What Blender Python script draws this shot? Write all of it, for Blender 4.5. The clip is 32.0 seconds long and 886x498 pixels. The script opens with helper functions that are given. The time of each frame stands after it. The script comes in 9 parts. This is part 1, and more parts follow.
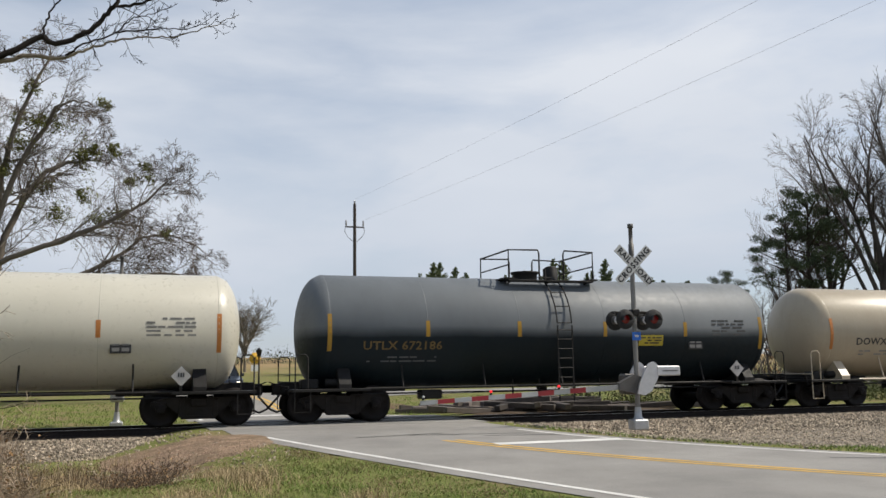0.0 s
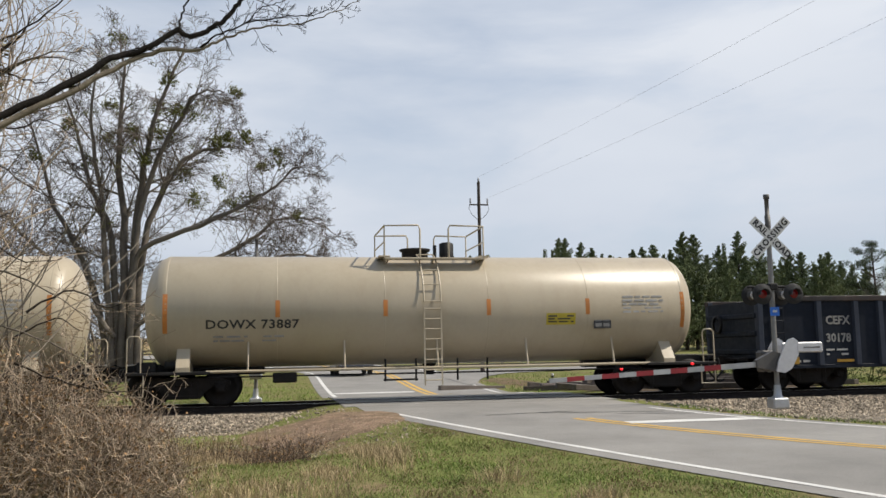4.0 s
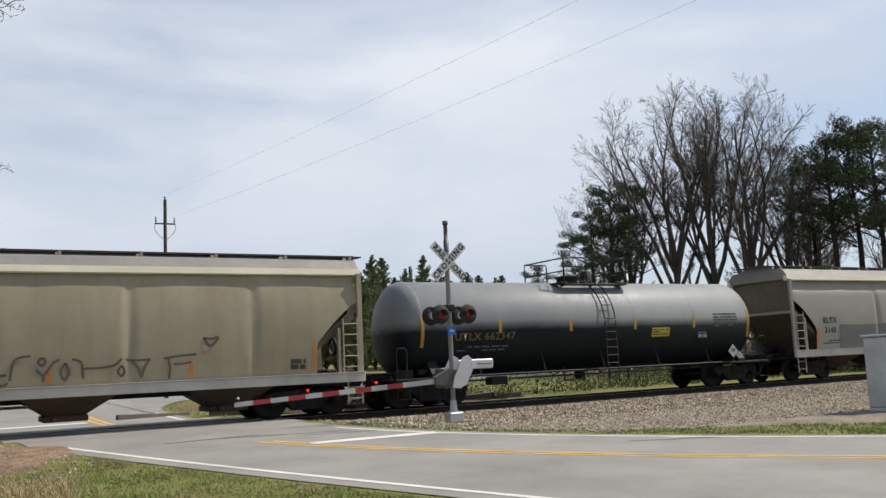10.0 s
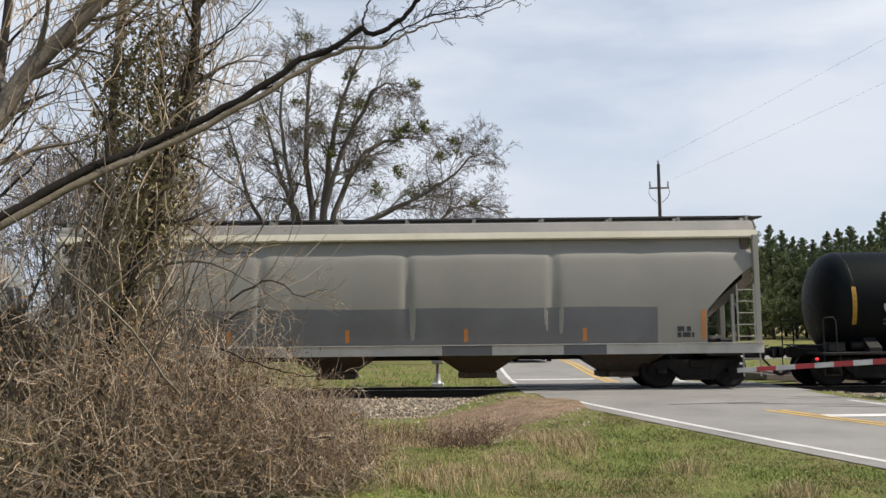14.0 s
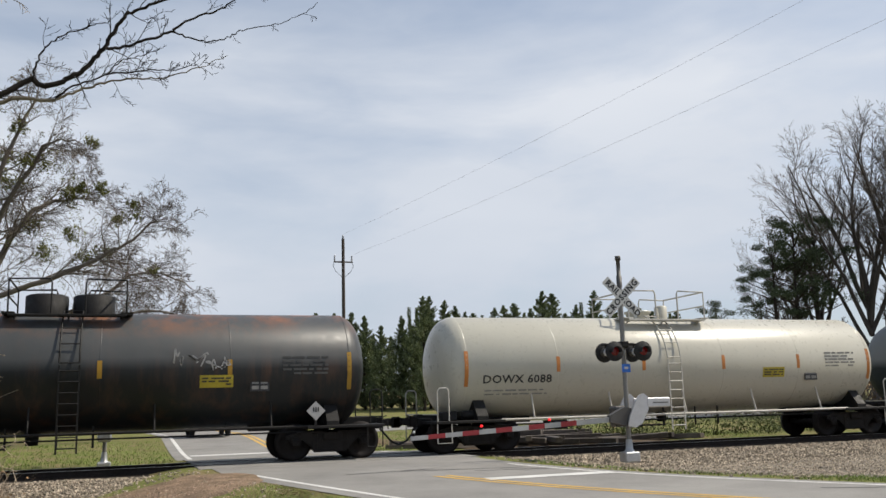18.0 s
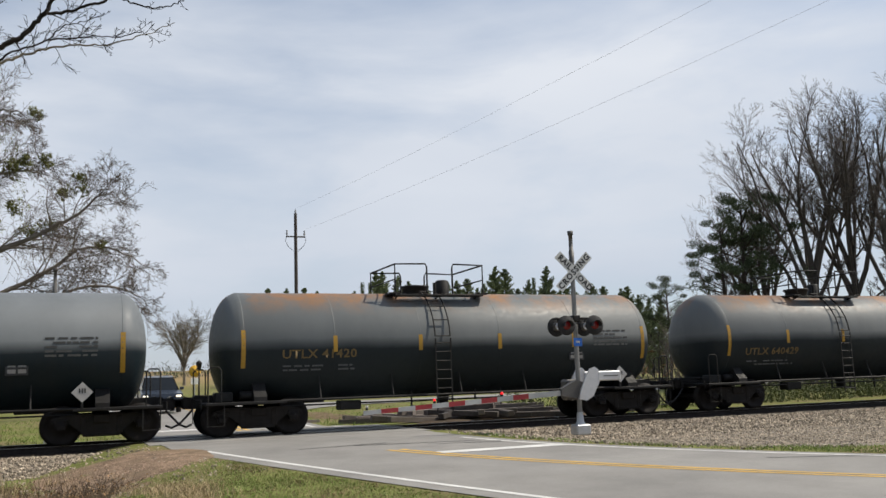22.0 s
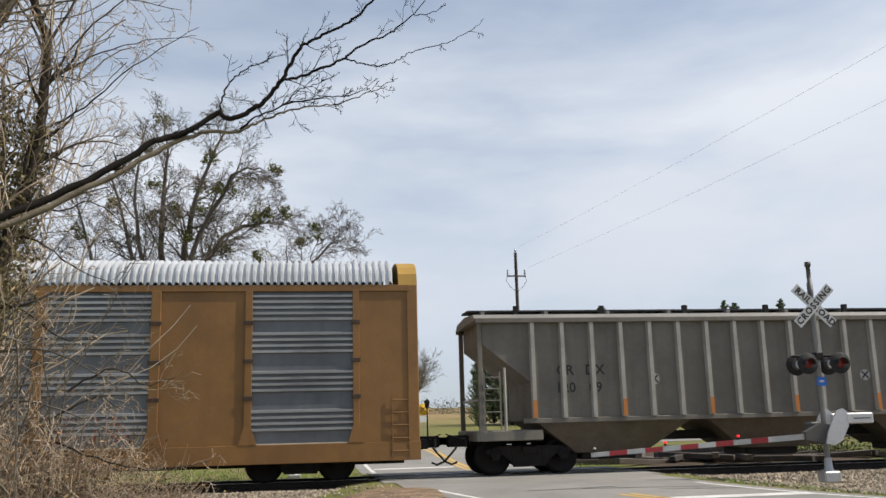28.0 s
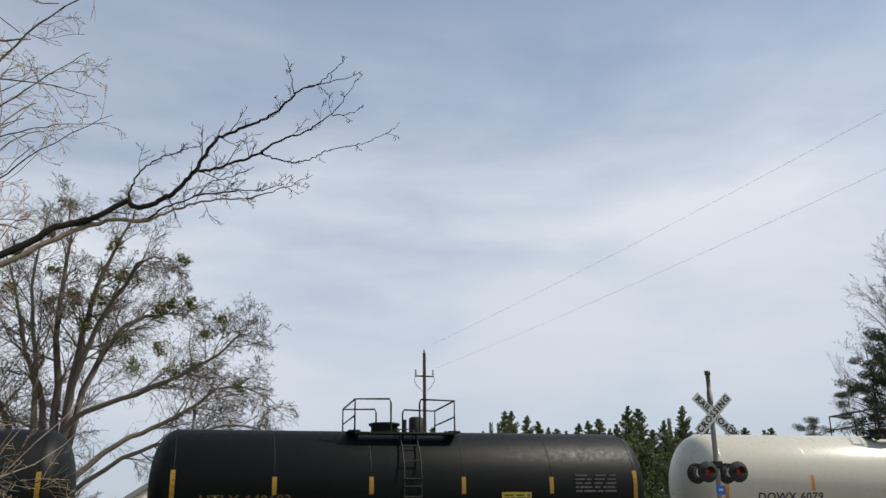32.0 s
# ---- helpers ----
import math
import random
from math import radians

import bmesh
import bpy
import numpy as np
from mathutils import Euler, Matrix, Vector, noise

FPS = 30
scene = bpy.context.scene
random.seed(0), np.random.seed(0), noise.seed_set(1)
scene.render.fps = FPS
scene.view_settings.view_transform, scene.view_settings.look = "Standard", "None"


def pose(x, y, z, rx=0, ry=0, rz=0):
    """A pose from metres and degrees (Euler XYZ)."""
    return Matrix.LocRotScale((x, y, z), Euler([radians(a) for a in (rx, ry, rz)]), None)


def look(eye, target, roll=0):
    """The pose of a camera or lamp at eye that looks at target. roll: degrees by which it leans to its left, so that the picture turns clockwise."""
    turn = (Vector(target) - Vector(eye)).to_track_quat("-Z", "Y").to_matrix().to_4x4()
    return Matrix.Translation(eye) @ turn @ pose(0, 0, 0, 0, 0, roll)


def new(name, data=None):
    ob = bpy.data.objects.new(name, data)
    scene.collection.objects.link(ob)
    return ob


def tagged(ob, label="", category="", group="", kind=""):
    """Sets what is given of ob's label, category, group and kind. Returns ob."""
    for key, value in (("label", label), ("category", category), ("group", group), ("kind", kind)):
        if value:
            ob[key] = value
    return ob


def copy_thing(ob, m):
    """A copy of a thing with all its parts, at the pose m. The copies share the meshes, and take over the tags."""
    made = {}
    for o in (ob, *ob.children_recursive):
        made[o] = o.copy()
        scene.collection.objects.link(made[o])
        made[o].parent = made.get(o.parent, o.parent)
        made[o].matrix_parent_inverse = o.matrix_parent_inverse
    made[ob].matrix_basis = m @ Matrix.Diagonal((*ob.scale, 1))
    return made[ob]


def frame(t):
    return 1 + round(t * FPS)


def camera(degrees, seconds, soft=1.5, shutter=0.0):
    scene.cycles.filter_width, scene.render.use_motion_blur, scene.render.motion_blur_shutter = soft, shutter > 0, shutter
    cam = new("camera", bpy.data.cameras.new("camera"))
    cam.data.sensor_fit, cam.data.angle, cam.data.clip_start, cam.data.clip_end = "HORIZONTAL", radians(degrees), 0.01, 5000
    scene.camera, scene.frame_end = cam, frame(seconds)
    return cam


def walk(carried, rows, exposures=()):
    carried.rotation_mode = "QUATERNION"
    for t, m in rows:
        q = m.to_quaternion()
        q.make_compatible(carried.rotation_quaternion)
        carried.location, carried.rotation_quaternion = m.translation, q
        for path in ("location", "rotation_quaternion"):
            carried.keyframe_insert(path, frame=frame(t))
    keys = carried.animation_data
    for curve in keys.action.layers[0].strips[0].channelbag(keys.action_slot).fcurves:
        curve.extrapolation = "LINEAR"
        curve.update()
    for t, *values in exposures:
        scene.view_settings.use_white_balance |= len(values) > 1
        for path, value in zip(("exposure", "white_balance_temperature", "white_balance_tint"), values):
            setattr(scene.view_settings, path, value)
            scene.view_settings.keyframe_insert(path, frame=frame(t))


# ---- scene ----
# The camera: hand-held on the verge, turning to follow the train.
cam = camera(52.27, 32.0)
# seconds, eye x, y, z, yaw to the left, pitch up, roll
PATH = [
    (0, 0.003, -0.001, 1.210, -18.89, 7.87, -0.82),
    (0.5, 0.000, 0.017, 1.223, -19.31, 9.18, -0.43),
    (1, 0.013, 0.029, 1.215, -19.60, 11.04, 0.06),
    (1.5, 0.013, 0.032, 1.224, -19.23, 11.28, -0.24),
    (2, 0.013, 0.038, 1.226, -18.56, 11.08, -1.34),
    (2.5, 0.013, -0.033, 1.198, -17.95, 9.20, -1.91),
    (4.5, -0.027, 0.096, 1.250, -9.86, 6.38, -0.74),
    (5, 0.054, 0.064, 1.245, -15.84, 5.61, -2.29),
    (5.5, 0.031, 0.027, 1.243, -20.81, 3.88, 0.13),
    (6, 0.024, 0.049, 1.253, -18.88, 3.82, 0.75),
    (6.5, 0.020, 0.053, 1.249, -16.10, 5.50, 0.52),
    (7, 0.018, 0.069, 1.263, -15.83, 8.76, -0.50),
    (7.5, 0.054, 0.047, 1.274, -18.02, 10.92, -1.11),
    (8, 0.055, 0.027, 1.267, -20.53, 10.75, -1.57),
    (8.5, 0.034, 0.022, 1.246, -22.14, 8.07, -1.16),
    (9, 0.029, -0.022, 1.238, -25.00, 6.76, -1.03),
    (9.5, 0.050, 0.019, 1.226, -29.02, 6.59, -1.41),
    (10, 0.070, 0.000, 1.229, -30.41, 7.29, -2.66),
    (10.5, 0.045, 0.005, 1.227, -29.82, 8.43, -2.76),
    (11, 0.029, -0.039, 1.236, -27.97, 9.94, -1.80),
    (11.5, 0.050, -0.024, 1.215, -24.63, 11.64, -1.54),
    (12, 0.032, 0.014, 1.224, -22.41, 7.92, -1.98),
    (12.5, -0.025, 0.051, 1.270, -17.40, 7.49, -3.04),
    (13, -0.050, 0.063, 1.275, -7.84, 7.30, -1.51),
    (13.5, -0.055, 0.031, 1.259, -1.57, 6.74, -1.35),
    (14, -0.059, 0.058, 1.265, 0.31, 5.78, -0.58),
    (14.5, -0.058, -0.005, 1.253, -4.61, 6.97, 1.04),
    (15, -0.041, -0.019, 1.244, -13.24, 7.98, -0.27),
    (15.5, -0.044, -0.010, 1.245, -16.34, 6.36, -1.39),
    (17.5, -0.022, -0.068, 1.225, -18.82, 8.88, -1.45),
    (18, -0.017, -0.060, 1.225, -19.67, 9.97, -1.64),
    (18.5, -0.020, -0.055, 1.224, -19.55, 10.75, -1.67),
    (19, -0.022, -0.071, 1.218, -18.20, 9.78, -1.47),
    (19.5, -0.029, -0.075, 1.220, -17.01, 9.36, -1.78),
    (20, -0.030, -0.075, 1.220, -18.08, 10.70, -2.25),
    (20.5, -0.027, -0.072, 1.228, -19.15, 10.73, -2.75),
    (21, -0.034, -0.098, 1.224, -20.05, 9.16, -2.57),
    (21.5, 0.003, -0.032, 1.230, -22.83, 9.06, -2.17),
    (22, 0.010, -0.004, 1.212, -22.60, 8.32, -1.97),
    (22.5, -0.050, -0.047, 1.236, -19.34, 9.35, -1.23),
    (23, -0.049, -0.041, 1.234, -19.05, 10.89, -1.13),
    (23.5, -0.018, 0.001, 1.225, -21.43, 11.11, -1.02),
    (24, -0.007, -0.007, 1.235, -21.81, 11.21, -1.40),
    (24.5, -0.051, -0.048, 1.238, -16.21, 11.42, -1.28),
    (25, -0.002, -0.008, 1.246, -4.47, 10.32, -0.53),
    (25.5, 0.028, 0.035, 1.250, -0.29, 8.67, -0.94),
    (26, -0.001, -0.007, 1.252, -5.00, 7.35, -0.83),
    (26.5, -0.013, 0.039, 1.257, -8.03, 7.14, -0.82),
    (28.5, -0.006, 0.047, 1.261, -9.02, 12.69, -1.96),
    (29, -0.028, -0.016, 1.242, -9.22, 13.28, -3.79),
    (29.5, -0.022, 0.027, 1.274, -7.30, 11.99, -2.64),
    (30, 0.011, 0.067, 1.305, -6.43, 14.93, 0.69),
    (30.5, 0.014, 0.035, 1.285, -7.58, 17.34, 0.29),
    (31, 0.004, 0.046, 1.293, -9.60, 15.96, 0.29),
    (31.5, 0.009, 0.026, 1.286, -12.52, 15.42, -0.30),
    (32, 0.005, 0.045, 1.279, -14.56, 17.23, -0.82),
]


def aim(x, y, z, yaw, pitch, roll):
    a, p = radians(yaw), radians(pitch)
    eye = Vector((x, y, z))
    return look(eye, eye + Vector((-math.sin(a) * math.cos(p), math.cos(a) * math.cos(p), math.sin(p))), roll)


# the clip's camera opens and closes a little as it turns from the bright sky
walk(cam, [(r[0], aim(*r[1:])) for r in PATH],
     ((0, -0.10), (2.5, -0.10), (4.5, -0.04), (6.5, -0.02), (9, 0.0), (10, 0.0), (11, -0.10), (12, -0.06), (13, 0.06), (14.5, 0.06), (15.5, -0.02), (17.5, -0.10), (20, -0.08), (24, -0.06), (25, 0.0), (26.5, 0.02), (28.5, 0.0), (30, 0.03), (32, -0.10)))

# ---- daylight: thin high cloud, sun from beyond the far end of the train ----
SUN_AZ, SUN_EL = radians(101), radians(50)      # azimuth from +y towards +x
sun = new("sun", bpy.data.lights.new("sun", "SUN"))
sun.data.energy, sun.data.angle, sun.data.color = 5.0, radians(0.8), (1.0, 0.925, 0.80)
sun_way = Vector((math.sin(SUN_AZ) * math.cos(SUN_EL), math.cos(SUN_AZ) * math.cos(SUN_EL), math.sin(SUN_EL)))
sun.matrix_world = look((30, 0, 40), Vector((30, 0, 40)) - sun_way)

world = bpy.data.worlds.new("sky")
scene.world = world
world.use_nodes = True
wt = world.node_tree
wt.nodes.clear()


def wnode(kind, **values):
    n = wt.nodes.new(kind)
    for k, v in values.items():
        n.inputs[k].default_value = v
    return n


sky = wt.nodes.new("ShaderNodeTexSky")
sky.sky_type, sky.sun_disc = "NISHITA", False
sky.sun_elevation, sky.sun_rotation = SUN_EL, SUN_AZ
coord = wt.nodes.new("ShaderNodeTexCoord")
flat = wnode("ShaderNodeMapping", Scale=(1.0, 1.0, 3.2))
warp = wnode("ShaderNodeTexNoise", Scale=1.6, Detail=4.0, Roughness=0.5)
cloud = wnode("ShaderNodeTexNoise", Scale=1.7, Detail=6.0, Roughness=0.50, Distortion=0.5)
streak = wnode("ShaderNodeTexNoise", Scale=6.0, Detail=5.0, Roughness=0.55, Distortion=0.3)
ramp = wt.nodes.new("ShaderNodeValToRGB")
ramp.color_ramp.elements[0].position, ramp.color_ramp.elements[0].color = 0.36, (0.42, 0.42, 0.42, 1)
ramp.color_ramp.elements[1].position, ramp.color_ramp.elements[1].color = 0.60, (0.97, 0.97, 0.97, 1)
both = wt.nodes.new("ShaderNodeMath")
both.operation = "MULTIPLY_ADD"
both.inputs[1].default_value = 0.28
tone = wt.nodes.new("ShaderNodeMix")
tone.data_type = "RGBA"
tone.inputs[6].default_value = (4.6, 5.4, 6.7, 1)
tone.inputs[7].default_value = (8.75, 9.05, 9.6, 1)
mixed = wt.nodes.new("ShaderNodeMix")
mixed.data_type = "RGBA"
back = wnode("ShaderNodeBackground", Strength=0.1)
out = wt.nodes.new("ShaderNodeOutputWorld")
wt.links.new(coord.outputs["Generated"], flat.inputs["Vector"])
wt.links.new(flat.outputs[0], cloud.inputs["Vector"])
wt.links.new(flat.outputs[0], streak.inputs["Vector"])
wt.links.new(flat.outputs[0], warp.inputs["Vector"])
wt.links.new(streak.outputs[0], both.inputs[0])
wt.links.new(cloud.outputs[0], both.inputs[2])
shift = wt.nodes.new("ShaderNodeMath")
shift.operation = "SUBTRACT"
shift.inputs[1].default_value = 0.14
wt.links.new(both.outputs[0], shift.inputs[0])
wt.links.new(shift.outputs[0], ramp.inputs[0])
height = wt.nodes.new("ShaderNodeSeparateXYZ")
wt.links.new(coord.outputs["Generated"], height.inputs[0])
# the cloud sheet is thinner and bluer towards the horizon
sheet_ = wt.nodes.new("ShaderNodeMath")
sheet_.operation = "MULTIPLY_ADD"
sheet_.use_clamp = True
sheet_.inputs[1].default_value = 1.4
lower = wt.nodes.new("ShaderNodeMath")
lower.operation = "SUBTRACT"
lower.inputs[1].default_value = 0.30
wt.links.new(warp.outputs[0], lower.inputs[0])
wt.links.new(height.outputs[2], sheet_.inputs[0])
wt.links.new(lower.outputs[0], sheet_.inputs[2])
wt.links.new(sheet_.outputs[0], tone.inputs[0])
thin = wt.nodes.new("ShaderNodeMapRange")
for k, v in ((1, 0.33), (2, 0.56), (3, 1.0), (4, 0.12)):
    thin.inputs[k].default_value = v
wt.links.new(height.outputs[2], thin.inputs[0])
cover = wt.nodes.new("ShaderNodeMath")
cover.operation = "MULTIPLY"
wt.links.new(ramp.outputs[0], cover.inputs[0])
wt.links.new(thin.outputs[0], cover.inputs[1])
wt.links.new(cover.outputs[0], mixed.inputs[0])
haze = wt.nodes.new("ShaderNodeVectorMath")
haze.operation = "MULTIPLY_ADD"
haze.inputs[1].default_value, haze.inputs[2].default_value = (1.05, 1.05, 1.05), (0.8, 1.0, 1.25)
wt.links.new(sky.outputs[0], haze.inputs[0])
wt.links.new(haze.outputs[0], mixed.inputs[6])
wt.links.new(tone.outputs[2], mixed.inputs[7])
wt.links.new(mixed.outputs[2], back.inputs["Color"])
wt.links.new(back.outputs[0], out.inputs["Surface"])
scene.view_settings.exposure = 0.0

# ---- mesh building ----
class Build:
    """Vertices and faces of one mesh, put together piece by piece."""

    def __init__(self):
        self.v, self.f, self.s, self.m = [], [], [], []
        self.slot = 0

    def add(self, verts, faces, smooth=False):
        n = len(self.v)
        self.v.extend(verts)
        for face in faces:
            self.f.append([n + i for i in face])
            self.s.append(smooth)
            self.m.append(self.slot)
        return self

    def box(self, x0, x1, y0, y1, z0, z1, c=0.0, m=None):
        if c <= 0:
            vs = [(x, y, z) for x in (x0, x1) for y in (y0, y1) for z in (z0, z1)]
            fs = [(0, 1, 3, 2), (4, 6, 7, 5), (0, 4, 5, 1), (2, 3, 7, 6), (0, 2, 6, 4), (1, 5, 7, 3)]
        else:
            c = min(c, abs(x1 - x0) * 0.45, abs(y1 - y0) * 0.45, abs(z1 - z0) * 0.45)
            xs, ys, zs = (x0, x1), (y0, y1), (z0, z1)
            vs, ix = [], {}
            for i in (0, 1):
                for j in (0, 1):
                    for k in (0, 1):
                        p = (xs[i], ys[j], zs[k])
                        q = (c * (1 - 2 * i), c * (1 - 2 * j), c * (1 - 2 * k))
                        for a in range(3):
                            ix[i, j, k, a] = len(vs)
                            vs.append(tuple(p[b] + (0 if b == a else q[b]) for b in range(3)))
            fs = []
            for a in range(3):
                b, d = (a + 1) % 3, (a + 2) % 3
                for e in (0, 1):
                    loop = []
                    for u, w in ((0, 0), (1, 0), (1, 1), (0, 1)):
                        k = [0, 0, 0]
                        k[a], k[b], k[d] = e, u, w
                        loop.append(ix[k[0], k[1], k[2], a])
                    fs.append(loop if e else loop[::-1])
                for u in (0, 1):
                    for w in (0, 1):
                        k0, k1 = [0, 0, 0], [0, 0, 0]
                        k0[a], k0[b], k0[d] = 0, u, w
                        k1[a], k1[b], k1[d] = 1, u, w
                        q = [ix[(*k0, b)], ix[(*k1, b)], ix[(*k1, d)], ix[(*k0, d)]]
                        fs.append(q if (u + w) % 2 else q[::-1])
            for i in (0, 1):
                for j in (0, 1):
                    for k in (0, 1):
                        q = [ix[i, j, k, a] for a in range(3)]
                        fs.append(q if (i + j + k) % 2 else q[::-1])
        if m is not None:
            vs = [tuple(m @ Vector(p)) for p in vs]
        return self.add(vs, fs)

    def tube(self, points, radius, n=6, cap=True):
        """A round bar along points; radius is one number or one for each point."""
        pts = [Vector(p) for p in points]
        rs = radius if isinstance(radius, (list, tuple)) else [radius] * len(pts)
        vs, fs, side = [], [], None
        for i, p in enumerate(pts):
            d = (pts[min(i + 1, len(pts) - 1)] - pts[max(i - 1, 0)]).normalized()
            if side is None:
                side = d.orthogonal().normalized()
            else:
                side = side - d * side.dot(d)
                side = side.normalized() if side.length > 1e-6 else d.orthogonal().normalized()
            up = d.cross(side)
            for k in range(n):
                a = math.tau * k / n
                vs.append(tuple(p + rs[i] * (math.cos(a) * side + math.sin(a) * up)))
        for i in range(len(pts) - 1):
            for k in range(n):
                fs.append((i * n + k, i * n + (k + 1) % n, i * n + n + (k + 1) % n, i * n + n + k))
        self.add(vs, fs, n > 5)
        if cap:
            self.add(vs[:n], [tuple(range(n))[::-1]])
            self.add(vs[-n:], [tuple(range(n))])
        return self

    def lathe(self, profile, n=24, axis="x", centre=(0, 0, 0), a0=0.0, a1=math.tau, smooth=True):
        """Profile of (along, radius) turned round an axis."""
        full = abs(a1 - a0 - math.tau) < 1e-6
        cols = n if full else n + 1
        vs, fs = [], []
        for u, r in profile:
            for k in range(cols):
                a = a0 + (a1 - a0) * k / n
                p, q = r * math.cos(a), r * math.sin(a)
                v = {"x": (u, p, q), "y": (q, u, p), "z": (p, q, u)}[axis]
                vs.append((v[0] + centre[0], v[1] + centre[1], v[2] + centre[2]))
        for i in range(len(profile) - 1):
            for k in range(n):
                k1 = (k + 1) % cols
                fs.append((i * cols + k, (i + 1) * cols + k, (i + 1) * cols + k1, i * cols + k1))
        return self.add(vs, fs, smooth)

    def prism(self, outline, lo, hi, axis="y"):
        """An outline in the two other axes, drawn out from lo to hi."""
        def at(p, h):
            return {"y": (p[0], h, p[1]), "x": (h, p[0], p[1]), "z": (p[0], p[1], h)}[axis]
        n = len(outline)
        vs = [at(p, lo) for p in outline] + [at(p, hi) for p in outline]
        fs = [tuple(range(n)), tuple(range(2 * n - 1, n - 1, -1))]
        fs += [(i, i + n, (i + 1) % n + n, (i + 1) % n) for i in range(n)]
        return self.add(vs, fs)

    def mesh(self, name, *mats):
        me = bpy.data.meshes.new(name)
        me.from_pydata([tuple(p) for p in self.v], [], self.f)
        me.polygons.foreach_set("use_smooth", self.s)
        for m in mats:
            me.materials.append(m)
        if len(mats) > 1:
            me.polygons.foreach_set("material_index", self.m)
        me.update()
        return me


def part(name, b, material, parent=None, label="", m=None):
    """One mesh object, under a thing or a part. b: a Build or a ready mesh."""
    me = b if isinstance(b, bpy.types.Mesh) else b.mesh(name, *(material if isinstance(material, (list, tuple)) else (material,)))
    ob = new(name, me)
    ob.parent = parent
    if m is not None:
        ob.matrix_basis = m
    return tagged(ob, label)


def thing(name, label, category, m=None, group="", kind=""):
    ob = new(name)
    ob.empty_display_size = 0.2
    if m is not None:
        ob.matrix_basis = m
    return tagged(ob, label, category, group, kind)


def lettering(name, words, height, material, parent, m, spacing=1.0, wide=1.0, bold=0.0):
    cu = bpy.data.curves.new("letters", "FONT")
    cu.body, cu.size, cu.align_x, cu.align_y, cu.space_character = words, height / 0.72, "CENTER", "CENTER", spacing
    cu.resolution_u, cu.offset = 2, bold
    tmp = new("letters", cu)
    bpy.context.view_layer.update()
    me = bpy.data.meshes.new_from_object(tmp.evaluated_get(bpy.context.evaluated_depsgraph_get()))
    bpy.data.objects.remove(tmp)
    bpy.data.curves.remove(cu)
    me.materials.clear()
    me.materials.append(material)
    ob = new(name, me)
    ob.parent = parent
    ob.matrix_basis = m @ Matrix.Diagonal((wide, 1, 1, 1))
    return ob


